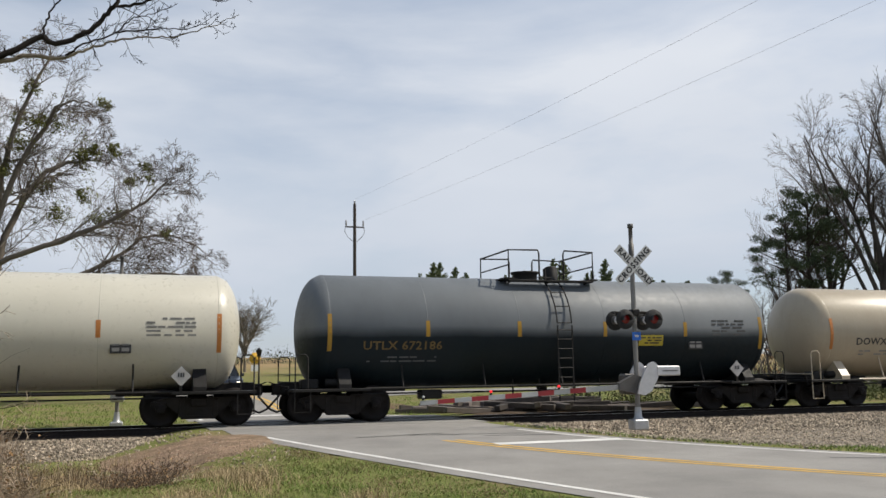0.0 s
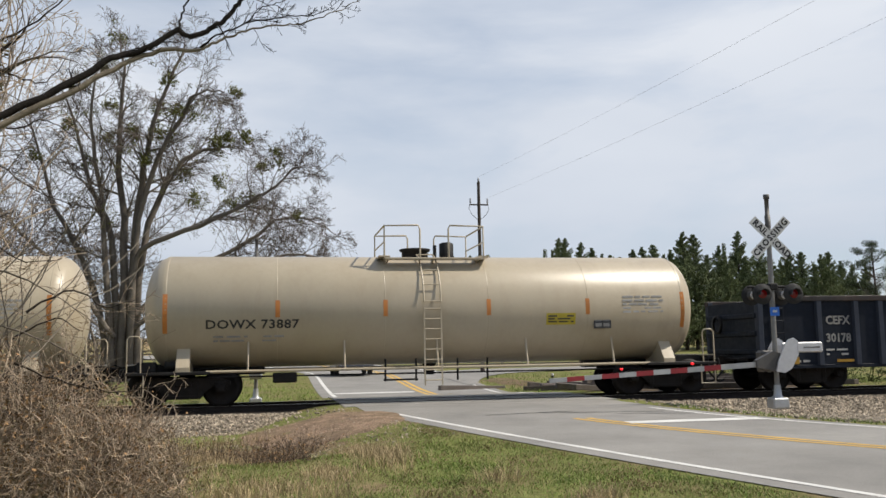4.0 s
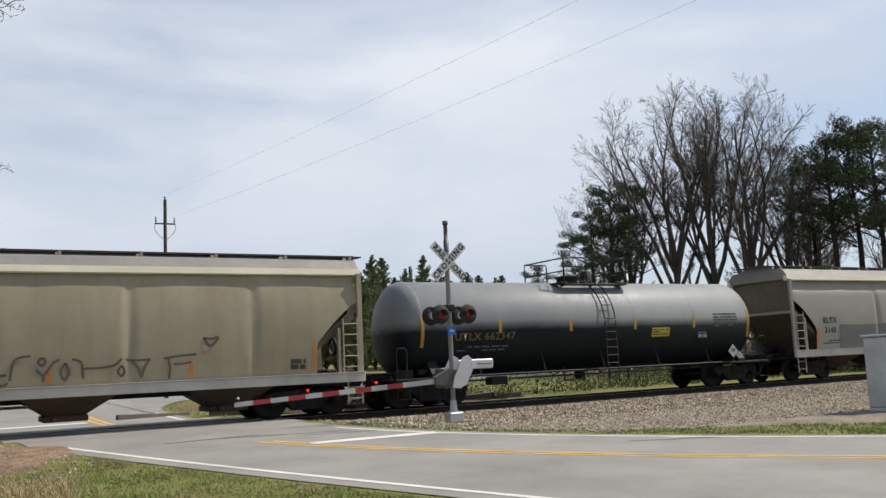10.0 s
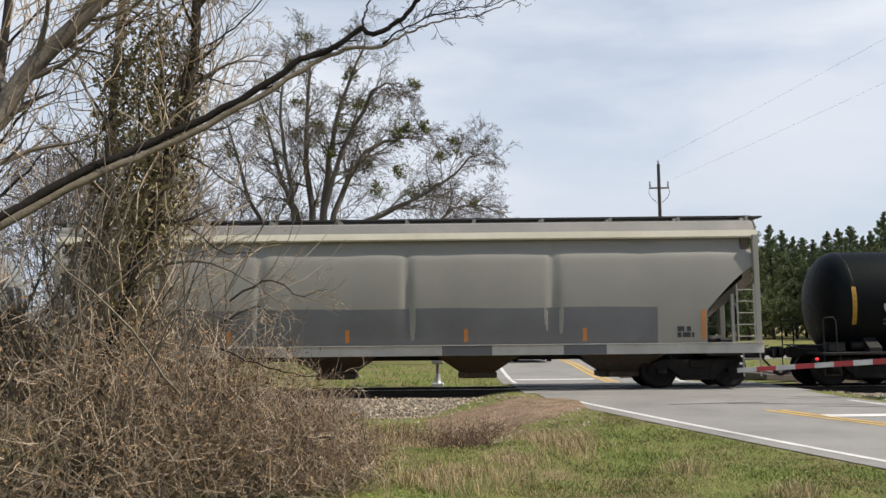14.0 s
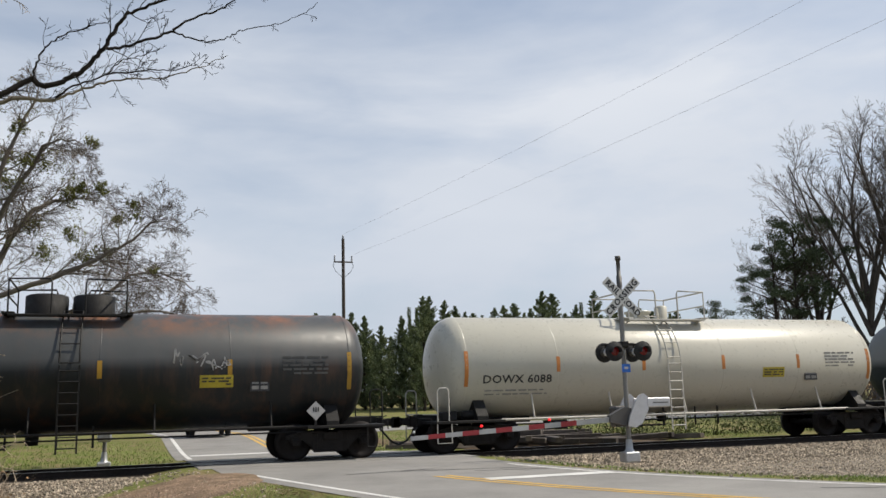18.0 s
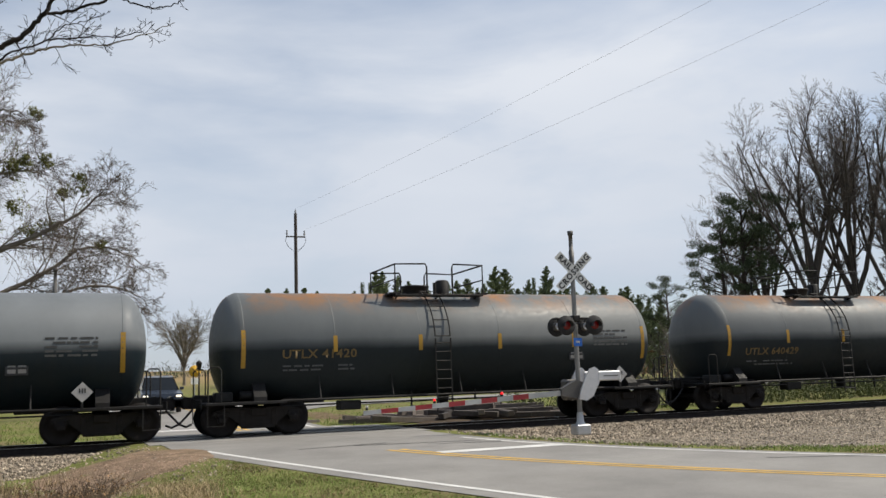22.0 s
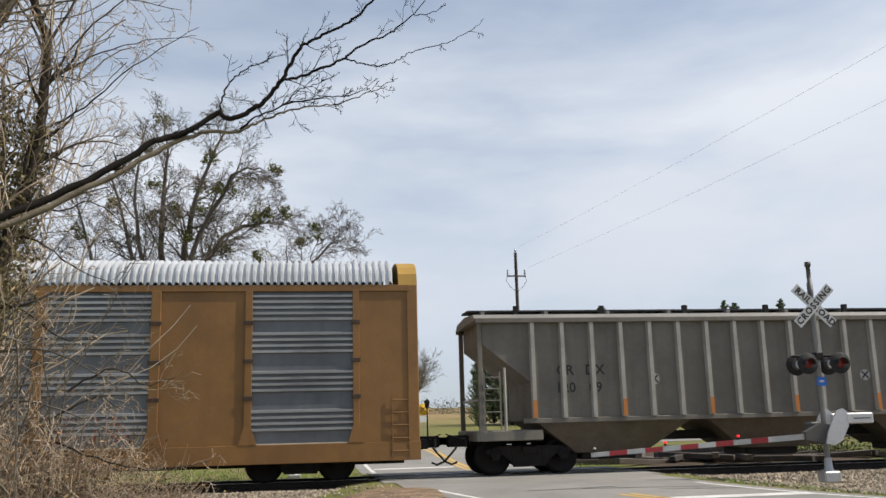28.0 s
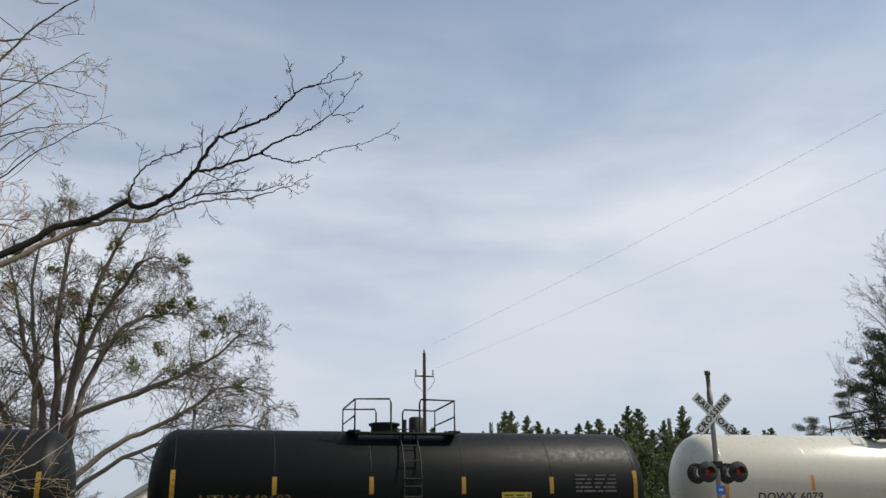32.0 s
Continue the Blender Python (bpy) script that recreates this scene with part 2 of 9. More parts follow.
# ---- materials ----
def material(name, base, rough=0.6, metal=0.0, grain=(6.0, 0.12), blotch=(0.6, 0.2), bump=0.15, dirt=None, dirt_amount=0.0, streaks=0.0, spec=0.5,
             vary=0.0, bump_scale=40.0, island=0.0, coat=0.0, dirt_above=None, lit_half=None, rust=None):
    """A painted or natural surface: base colour with grain, blotches, dirt and streaks that run down."""
    mat = bpy.data.materials.new(name)
    mat.use_nodes = True
    t = mat.node_tree
    p = t.nodes["Principled BSDF"]
    p.inputs["Roughness"].default_value, p.inputs["Metallic"].default_value = rough, metal
    p.inputs["Specular IOR Level"].default_value = spec
    p.inputs["Coat Weight"].default_value = coat
    co = t.nodes.new("ShaderNodeTexCoord")

    def noise_at(scale, detail=4.0, stretch=None, rough_=0.6):
        n = t.nodes.new("ShaderNodeTexNoise")
        n.inputs["Scale"].default_value, n.inputs["Detail"].default_value, n.inputs["Roughness"].default_value = scale, detail, rough_
        if stretch:
            mp = t.nodes.new("ShaderNodeMapping")
            mp.inputs["Scale"].default_value = stretch
            t.links.new(co.outputs["Object"], mp.inputs["Vector"])
            t.links.new(mp.outputs[0], n.inputs["Vector"])
        else:
            t.links.new(co.outputs["Object"], n.inputs["Vector"])
        return n.outputs[0]

    def mix(a, b, fac, mode="MIX"):
        n = t.nodes.new("ShaderNodeMix")
        n.data_type, n.blend_type = "RGBA", mode
        for k, v in ((6, a), (7, b), (0, fac)):
            if isinstance(v, bpy.types.NodeSocket):
                t.links.new(v, n.inputs[k])
            else:
                n.inputs[k].default_value = v
        return n.outputs[2]

    def span(src, lo, hi, o0=0.0, o1=1.0):
        n = t.nodes.new("ShaderNodeMapRange")
        for k, v in ((1, lo), (2, hi), (3, o0), (4, o1)):
            n.inputs[k].default_value = v
        t.links.new(src, n.inputs[0])
        return n.outputs[0]

    col = (*base, 1.0)
    c = mix(tuple(x * (1 - blotch[1]) for x in base) + (1,), tuple(min(1, x * (1 + blotch[1])) for x in base) + (1,), span(noise_at(blotch[0]), 0.3, 0.7))
    g = mix((1 - grain[1],) * 3 + (1,), (1 + grain[1],) * 3 + (1,), noise_at(grain[0], 8.0))
    c = mix(c, g, 1.0, "MULTIPLY")
    if streaks:
        d = dirt or tuple(x * 0.45 for x in base)
        c = mix(c, (*d, 1), span(noise_at(1.0, 5.0, (3.2, 3.2, 0.28), 0.62), 0.48, 0.78, 0.0, streaks))
    if dirt_amount:
        f = span(noise_at(0.9, 6.0, None, 0.65), 0.42, 0.72, 0.0, dirt_amount)
        if dirt_above:
            # rust that starts on the top of a shell and runs a little way down
            sep = t.nodes.new("ShaderNodeSeparateXYZ")
            t.links.new(co.outputs["Object"], sep.inputs[0])
            mul = t.nodes.new("ShaderNodeMath")
            mul.operation = "MULTIPLY"
            t.links.new(f, mul.inputs[0])
            t.links.new(span(sep.outputs[2], dirt_above[0], dirt_above[1]), mul.inputs[1])
            f = mul.outputs[0]
        c = mix(c, (*dirt, 1), f)
    if lit_half:
        # light on the upper half of a shell, put into its colour; it ends in an uneven line where the curve turns under
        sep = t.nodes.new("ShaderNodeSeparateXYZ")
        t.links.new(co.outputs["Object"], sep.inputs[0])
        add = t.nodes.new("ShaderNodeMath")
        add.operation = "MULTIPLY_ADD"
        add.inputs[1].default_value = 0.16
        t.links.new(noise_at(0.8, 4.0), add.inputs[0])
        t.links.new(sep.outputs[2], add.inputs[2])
        lit_tone = mix((*(0.72 * x for x in lit_half[0]), 1), (*lit_half[0], 1), span(noise_at(0.5, 6.0, (1, 1, 0.4)), 0.3, 0.7))
        c = mix(c, lit_tone, span(add.outputs[0], lit_half[1] + 0.0, lit_half[1] + 0.30, 0.0, lit_half[2]))
    if rust:
        # rust that has come through along the top of the shell
        sep = t.nodes.new("ShaderNodeSeparateXYZ")
        t.links.new(co.outputs["Object"], sep.inputs[0])
        mul = t.nodes.new("ShaderNodeMath")
        mul.operation = "MULTIPLY"
        t.links.new(span(noise_at(0.55, 6.0, (1, 1, 0.5), 0.7), 0.44, 0.62), mul.inputs[0])
        t.links.new(span(sep.outputs[2], rust[0], rust[1]), mul.inputs[1])
        c = mix(c, (*dirt, 1), mul.outputs[0])
    if vary or island:
        info = t.nodes.new("ShaderNodeNewGeometry" if island else "ShaderNodeObjectInfo")
        v = vary or island
        c = mix(c, mix((1 - v,) * 3 + (1,), (1 + v,) * 3 + (1,), info.outputs["Random Per Island" if island else "Random"]), 1.0, "MULTIPLY")
    t.links.new(c, p.inputs["Base Color"])
    t.links.new(span(noise_at(grain[0] * 0.7, 5.0), 0.25, 0.75, max(0.05, rough * 0.8), min(1, rough * 1.2)), p.inputs["Roughness"])
    if bump:
        b = t.nodes.new("ShaderNodeBump")
        b.inputs["Strength"].default_value, b.inputs["Distance"].default_value = bump, 0.02
        t.links.new(noise_at(bump_scale, 6.0), b.inputs["Height"])
        t.links.new(b.outputs[0], p.inputs["Normal"])
    return mat


def glow(name, colour, strength):
    mat = bpy.data.materials.new(name)
    mat.use_nodes = True
    p = mat.node_tree.nodes["Principled BSDF"]
    p.inputs["Base Color"].default_value = (*colour, 1)
    p.inputs["Emission Color"].default_value = (*colour, 1)
    p.inputs["Emission Strength"].default_value = strength
    p.inputs["Roughness"].default_value = 0.25
    return mat


RUST = (0.16, 0.065, 0.025)
M_BLACK = material("black_steel", (0.010, 0.0098, 0.0095), 0.65, 0.0, (9, 0.3), (1.2, 0.35), 0.3, (0.05, 0.028, 0.018), 0.1, spec=0.3)
M_TRUCK = material("truck_steel", (0.010, 0.0085, 0.0075), 0.7, 0.0, (12, 0.4), (2.0, 0.4), 0.35, (0.05, 0.028, 0.018), 0.12, spec=0.25)
M_WHEEL = material("wheel_steel", (0.011, 0.0095, 0.009), 0.65, 0.1, (10, 0.3), (2, 0.3), 0.2, (0.05, 0.028, 0.018), 0.12, spec=0.25)
M_TREAD = material("worn_steel", (0.45, 0.44, 0.43), 0.3, 1.0, (20, 0.1), (2, 0.1), 0.1)
M_WHITE = material("white_paint", (0.80, 0.79, 0.76), 0.45, 0.0, (14, 0.05), (0.8, 0.06), 0.08)
M_MARK_Y = material("yellow_stencil", (0.125, 0.08, 0.022), 0.6, 0.0, (18, 0.25), (1.5, 0.2), 0.05)
M_MARK_W = material("white_stencil", (0.38, 0.37, 0.35), 0.6, 0.0, (18, 0.25), (1.5, 0.2), 0.05)
M_MARK_FAINT = material("faint_stencil", (0.062, 0.062, 0.06), 0.6, 0.0, (18, 0.25), (1.5, 0.2), 0.05)
M_MARK_DIM = material("dull_white_stencil", (0.19, 0.185, 0.175), 0.6, 0.0, (18, 0.25), (1.5, 0.2), 0.05)
M_MARK_GREY = material("worn_grey_stencil", (0.22, 0.215, 0.20), 0.6, 0.0, (18, 0.3), (1.5, 0.3), 0.05)
M_CAUTION = material("yellow_notice_sheet", (0.46, 0.36, 0.03), 0.5, 0.0, (18, 0.15), (1.5, 0.2), 0.05)
M_MARK_K = material("black_stencil", (0.02, 0.02, 0.022), 0.6, 0.0, (18, 0.25), (1.5, 0.2), 0.05)
M_REFLECT_Y = material("yellow_reflector", (0.34, 0.19, 0.015), 0.4, 0.0, (30, 0.1), (4, 0.12), 0.05)
M_REFLECT_O = material("orange_reflector", (0.46, 0.17, 0.035), 0.4, 0.0, (30, 0.1), (4, 0.12), 0.05)
M_RED = material("red_band", (0.30, 0.025, 0.03), 0.45, 0.0, (30, 0.1), (3, 0.15), 0.05)
M_GALV = material("galvanised_steel", (0.42, 0.43, 0.44), 0.45, 0.6, (16, 0.12), (2.0, 0.15), 0.1)
M_ALU = material("aluminium", (0.55, 0.55, 0.56), 0.4, 0.3, (16, 0.08), (2.0, 0.1), 0.08)
M_RUBBER = material("black_rubber", (0.014, 0.014, 0.015), 0.75, 0.0, (20, 0.2), (3, 0.2), 0.2)
M_BLUE = material("blue_sign", (0.02, 0.14, 0.55), 0.4, 0.0, (20, 0.06), (3, 0.08), 0.05)
M_CONC = material("concrete", (0.44, 0.42, 0.39), 0.85, 0.0, (14, 0.12), (1.2, 0.15), 0.3)

# ---- ground, track bed and road ----
TRACK_Y, NEAR_SIDE = 24.29, 22.79


def smooth(a, b, x):
    u = min(1, max(0, (x - a) / (b - a)))
    return u * u * (3 - 2 * u)


def edges(y):
    """Where the left line, the centre line and the right line of the road lie at y."""
    if y >= 20:
        far, out = min(y, 28) - 20, max(0, y - 28)
        bend = 0.0006 * min(out, 22) ** 2 - 0.0055 * max(0, out - 17) ** 2
        return 2.55 - 0.06 * far + bend, 5.45 - 0.03 * far + 0.02 * out + bend, 8.2 - 0.1 * far + 0.06 * out + bend
    d = 20 - y
    return 2.55 + 0.25 * d + 0.0045 * d * d, 5.45 + 0.13 * d + 0.03 * d * d, 8.2 + 0.12 * d + 0.038 * d * d


def on_road(x, y):
    l, c, r = edges(max(y, -2))
    return abs(x - (l + r) / 2) / ((r - l) / 2 + 0.45)


def lie(x, y):
    """Height of the natural ground."""
    near = -0.06 - 0.02 * (20 - y)
    far = -0.14 + 0.32 * smooth(30, 45, y) + 6.0 * smooth(42, 260, y)
    z = near + (far - near) * smooth(20, 27, y)
    r = on_road(x, y)
    off = smooth(1.0, 1.35, r)
    z -= off * 0.015
    # shallow ditch between the verge and the embankment, with a washed-out hollow
    z -= 0.36 * smooth(1.15, 1.9, r) * smooth(12.5, 17.0, y) * smooth(30.0, 26.0, y)
    z -= 0.38 * math.exp(-((x + 0.15) / 0.55) ** 2 - ((y - 14.7) / 1.1) ** 2) * smooth(1.1, 1.6, r)
    return z


def bank_top(d):
    return -0.17 if d < 2.0 else -0.17 - (d - 2.0) * 0.125


def bed(x, y):
    """Height with the ballast bank of the railway."""
    z = lie(x, y)
    d = abs(y - TRACK_Y)
    r = on_road(x, y)
    k = smooth(1.30, 1.0, r)
    flat_road = -0.03 if d < 3 else z
    z2 = max(z, bank_top(d) - 0.03)
    return z2 * (1 - k) + k * (flat_road * smooth(5.5, 2.6, d) + z * (1 - smooth(5.5, 2.6, d)))


def sheet(xs, ys, height, rough=0.0):
    b = Build()
    vs, fs = [], []
    for y in ys:
        for x in xs:
            vs.append((x, y, height(x, y) + rough * noise.noise((x * 1.3, y * 1.3, 0.0)) * smooth(1.02, 1.3, on_road(x, y))))
    n = len(xs)
    for j in range(len(ys) - 1):
        for i in range(n - 1):
            fs.append((j * n + i, j * n + i + 1, (j + 1) * n + i + 1, (j + 1) * n + i))
    return b.add(vs, fs, True)


def steps(*spans):
    out = []
    for a, b, n in spans:
        out += [a + (b - a) * i / n for i in range(n)]
    return out + [spans[-1][1]]


def ground_material():
    mat = bpy.data.materials.new("verge_earth_and_grass")
    mat.use_nodes = True
    t = mat.node_tree
    p = t.nodes["Principled BSDF"]
    p.inputs["Roughness"].default_value = 0.95
    p.inputs["Specular IOR Level"].default_value = 0.1
    co = t.nodes.new("ShaderNodeTexCoord")

    def nz(scale, detail=6.0):
        n = t.nodes.new("ShaderNodeTexNoise")
        n.inputs["Scale"].default_value, n.inputs["Detail"].default_value, n.inputs["Roughness"].default_value = scale, detail, 0.65
        t.links.new(co.outputs["Object"], n.inputs["Vector"])
        return n.outputs[0]

    def ramp_of(src, stops):
        r = t.nodes.new("ShaderNodeValToRGB")
        while len(r.color_ramp.elements) < len(stops):
            r.color_ramp.elements.new(0.5)
        for e, (pos, c) in zip(r.color_ramp.elements, stops):
            e.position, e.color = pos, (*c, 1)
        t.links.new(src, r.inputs[0])
        return r.outputs[0]

    def mix(a, b, f):
        n = t.nodes.new("ShaderNodeMix")
        n.data_type = "RGBA"
        for k, v in ((6, a), (7, b), (0, f)):
            if isinstance(v, bpy.types.NodeSocket):
                t.links.new(v, n.inputs[k])
            else:
                n.inputs[k].default_value = v
        return n.outputs[2]
    green = ramp_of(nz(9.0), [(0.3, (0.085, 0.095, 0.028)), (0.55, (0.165, 0.18, 0.055)), (0.75, (0.26, 0.235, 0.10))])
    dry = ramp_of(nz(14.0), [(0.3, (0.09, 0.065, 0.035)), (0.6, (0.26, 0.2, 0.11)), (0.8, (0.36, 0.29, 0.17))])
    patch = ramp_of(nz(0.55), [(0.46, (0, 0, 0)), (0.66, (1, 1, 1))])
    c = mix(green, dry, patch)
    sep = t.nodes.new("ShaderNodeSeparateXYZ")
    t.links.new(co.outputs["Object"], sep.inputs[0])
    far = t.nodes.new("ShaderNodeMapRange")
    for k, v in ((1, 95.0), (2, 150.0), (3, 0.0), (4, 1.0)):
        far.inputs[k].default_value = v
    t.links.new(sep.outputs[1], far.inputs[0])
    field = ramp_of(nz(0.05), [(0.35, (0.12, 0.13, 0.05)), (0.5, (0.27, 0.19, 0.10)), (0.7, (0.33, 0.25, 0.14))])
    c = mix(c, field, far.outputs[0])
    t.links.new(c, p.inputs["Base Color"])
    b = t.nodes.new("ShaderNodeBump")
    b.inputs["Strength"].default_value, b.inputs["Distance"].default_value = 0.6, 0.05
    t.links.new(nz(22.0, 8.0), b.inputs["Height"])
    t.links.new(b.outputs[0], p.inputs["Normal"])
    return mat


M_GROUND = ground_material()
M_ASPHALT = material("worn_asphalt", (0.252, 0.241, 0.223), 0.88, 0.0, (60, 0.28), (0.35, 0.14), 0.35, (0.12, 0.115, 0.11), 0.35, spec=0.3, bump_scale=90.0)
M_LINE_W = material("worn_white_line", (0.62, 0.61, 0.58), 0.8, 0.0, (25, 0.25), (2, 0.15), 0.2, (0.3, 0.3, 0.29), 0.35)
M_LINE_Y = material("worn_yellow_line", (0.60, 0.36, 0.05), 0.8, 0.0, (25, 0.25), (2, 0.15), 0.2, (0.32, 0.26, 0.16), 0.4)
M_TAR = material("tar_seam", (0.03, 0.03, 0.03), 0.6, 0.0, (20, 0.2), (2, 0.2), 0.2)
M_BALLAST = material("grey_ballast", (0.125, 0.105, 0.083), 0.95, 0.0, (16, 0.5), (0.5, 0.2), 0.8, (0.12, 0.08, 0.05), 0.3, spec=0.2, bump_scale=14.0)
M_STONE = material("ballast_stone", (0.325, 0.272, 0.205), 0.9, 0.0, (20, 0.2), (3.0, 0.2), 0.3, island=0.55, spec=0.25)
M_RAIL = material("rusty_rail", (0.022, 0.016, 0.013), 0.75, 0.3, (20, 0.3), (2, 0.3), 0.3)
M_TIE = material("creosoted_timber", (0.026, 0.021, 0.018), 0.9, 0.0, (12, 0.3), (2, 0.3), 0.5, vary=0.3)
M_SOIL = material("dark_bare_soil", (0.07, 0.05, 0.034), 0.95, 0.0, (14, 0.4), (1.2, 0.3), 0.7, (0.2, 0.16, 0.11), 0.3, spec=0.15)
M_DIRT = material("red_brown_gravel", (0.235, 0.165, 0.11), 0.95, 0.0, (24, 0.6), (2.2, 0.45), 0.9, (0.10, 0.08, 0.05), 0.5, spec=0.15)

far_x = steps((-900, -120, 10), (-120, -30, 14), (-30, 30, 150), (30, 120, 36), (120, 900, 10))
far_y = steps((-60, 2, 14), (2, 34, 110), (34, 90, 34), (90, 300, 20), (300, 1800, 8))
ground = part("ground", sheet(far_x, far_y, lambda x, y: bed(x, y) - 0.05 * smooth(0.95, 0.83, on_road(x, y)), 0.03), M_GROUND)
tagged(ground, "grassy verge with dry straw patches reaching to distant fields", "ground", kind="structure")


def strip(y_list, left, right, lift):
    """A band along the road; left and right give its edges at each y."""
    b = Build()
    vs, fs = [], []
    cols = 9 if abs(right(20) - left(20)) > 1 else 2
    for y in y_list:
        for i in range(cols):
            x = left(y) + (right(y) - left(y)) * i / (cols - 1)
            vs.append((x, y, bed(x, y) + lift))
    for j in range(len(y_list) - 1):
        for i in range(cols - 1):
            fs.append((j * cols + i, j * cols + i + 1, (j + 1) * cols + i + 1, (j + 1) * cols + i))
    return b.add(vs, fs, True)


road_y = steps((-3, 18, 60), (18, 31, 52), (31, 70, 40), (70, 110, 20))
road = part("road", strip(road_y, lambda y: edges(y)[0] - 0.42, lambda y: edges(y)[2] + 0.40, 0.012), M_ASPHALT)
tagged(road, "worn grey two-lane asphalt road crossing the railway", "road", kind="structure")


def side_near(x):
    """Near edge of the side road that leaves the far road to the right."""
    return 45.0 + 0.17 * (x - 12) - 9.5 * math.exp(-(max(0.0, x - 8.0) / 2.2))


vs, fs = [], []
side_x = steps((7.6, 16, 24), (16, 40, 12), (40, 110, 8))
for x in side_x:
    for i in range(6):
        y = side_near(x) + (7.0 + 4.0 * math.exp(-max(0.0, x - 8.0) / 3.0)) * i / 5
        vs.append((x, y, bed(x, y) + 0.03))
for j in range(len(side_x) - 1):
    fs += [(j * 6 + i, j * 6 + 6 + i, j * 6 + 7 + i, j * 6 + 1 + i) for i in range(5)]
tagged(part("side_road", Build().add(vs, fs, True), M_ASPHALT), "pale worn side road branching off beyond the railway", "road", kind="structure")
near_y = [y for y in road_y if y < 19.6]
far_line_y = [y for y in road_y if y > 27.6]


def line(name, ys, k, off, width, mat, label):
    def lo(y):
        return edges(y)[k] + off - width / 2
    ob = part(name, strip(ys, lo, lambda y: lo(y) + width, 0.017), mat, None)
    tagged(ob, label, "road marking", kind="structure")


line("edge_line", near_y, 0, 0.0, 0.13, M_LINE_W, "worn white edge line painted on the asphalt")
line("edge_line", [y for y in near_y if y < 19.4], 2, 0.0, 0.13, M_LINE_W, "worn white edge line painted on the asphalt")
for off in (-0.13, 0.13):
    line("centre_line", [y for y in near_y if y < 17.6], 1, off, 0.12, M_LINE_Y, "faded yellow double centre line painted on the asphalt")
    line("centre_line", [y for y in road_y if y > 27.0], 1, off, 0.14, M_LINE_Y, "faded yellow double centre line painted on the asphalt")
line("edge_line", far_line_y, 0, 0.0, 0.14, M_LINE_W, "worn white edge line painted on the asphalt")
line("edge_line", [y for y in road_y if y > 25.6], 2, 0.0, 0.14, M_LINE_W, "worn white edge line painted on the asphalt")


def stop_bar(x0, x1, y, width):
    b = Build()
    n = 8
    vs = []
    for i in range(n + 1):
        x = x0 + (x1 - x0) * i / n
        vs += [(x, y, bed(x, y) + 0.018), (x, y + width, bed(x, y + width) + 0.018)]
    b.add(vs, [(2 * i, 2 * i + 2, 2 * i + 3, 2 * i + 1) for i in range(n)])
    tagged(part("stop_bar", b, M_LINE_W), "worn white stop bar painted across one lane", "road marking", kind="structure")


stop_bar(6.55, 9.25, 16.0, 0.42)
stop_bar(2.2, 4.95, 31.3, 0.6)


def patch_sheet(name, label, cx, cy, rx, ry, mat, seed):
    """A ragged patch of bare ground lying a little over the verge."""
    vs, fs = [], []
    n, rings = 40, 6
    for j in range(rings + 1):
        for i in range(n):
            a = math.tau * i / n
            q = j / rings * (1 + 0.35 * noise.noise((math.cos(a) * 1.5 + seed, math.sin(a) * 1.5, 0.3)))
            x, y = cx + rx * q * math.cos(a), cy + ry * q * math.sin(a)
            vs.append((x, y, bed(x, y) + 0.020 + 0.005 * (seed % 6) - 0.045 * (j == rings) + 0.012 * noise.noise((x * 4, y * 4, 1))))
    for j in range(rings):
        for i in range(n):
            fs.append((j * n + i, j * n + (i + 1) % n, (j + 1) * n + (i + 1) % n, (j + 1) * n + i)[::-1])
    tagged(part(name, Build().add(vs, fs, True), mat), label, "ground", kind="structure")


patch_sheet("gravel_shoulder", "reddish-brown gravel shoulder between road and railway", 1.75, 18.9, 1.05, 1.75, M_DIRT, 1)
patch_sheet("shoulder_edge", "dirty gravel where the ballast runs out beside the road", 0.75, 18.9, 1.6, 1.6, M_DIRT, 6)
patch_sheet("gravel_wash", "reddish gravel washed from the shoulder towards the hollow", 0.7, 17.35, 1.0, 0.55, M_DIRT, 3)
M_STRAW_GROUND = material("matted_dead_grass", (0.16, 0.115, 0.068), 0.95, 0.0, (22, 0.5), (1.3, 0.35), 0.8, (0.10, 0.075, 0.045), 0.45, spec=0.1)
patch_sheet("dead_grass_ground", "matted brown dead grass below the ballast", -1.9, 15.9, 2.9, 1.7, M_STRAW_GROUND, 4)
patch_sheet("bare_soil", "bare brown soil with washed-out stones", -0.15, 14.9, 0.6, 1.2, M_SOIL, 2)


def strip_width(y):
    """How wide the grass is between the asphalt and the ballast, on the far side of the road."""
    return 0.75 + 2.6 * smooth(14.8, 10.2, y) + 0.25 * noise.noise((y * 1.3, 2.0, 0.5))


M_BED = material("crushed_stone_bed", (0.21, 0.178, 0.138), 0.95, 0.0, (26, 0.7), (1.6, 0.3), 1.0, (0.10, 0.085, 0.065), 0.35, spec=0.2, bump_scale=30.0)


def shoulder_bed():
    """Gravelly ground from the railway bank to the strip of grass beside the road."""
    vs, fs = [], []
    ys = steps((9.0, 21.4, 50))
    for y in ys:
        x0 = edges(y)[2] + 0.40
        for i in range(15):
            x = x0 + strip_width(y) + (i / 14) ** 1.5 * 22
            vs.append((x, y, max(bed(x, y), bank_top(abs(y - TRACK_Y)) - 0.03) + 0.026 - 0.04 * (i == 0) + 0.01 * noise.noise((x * 3, y * 3, 1))))
    for j in range(len(ys) - 1):
        for i in range(14):
            k = j * 15 + i
            fs.append((k, k + 1, k + 16, k + 15))
    tagged(part("gravel_bed", Build().add(vs, fs, True), M_BED), "crushed-stone bed sloping from the railway to the verge", "ballast", kind="structure")


shoulder_bed()
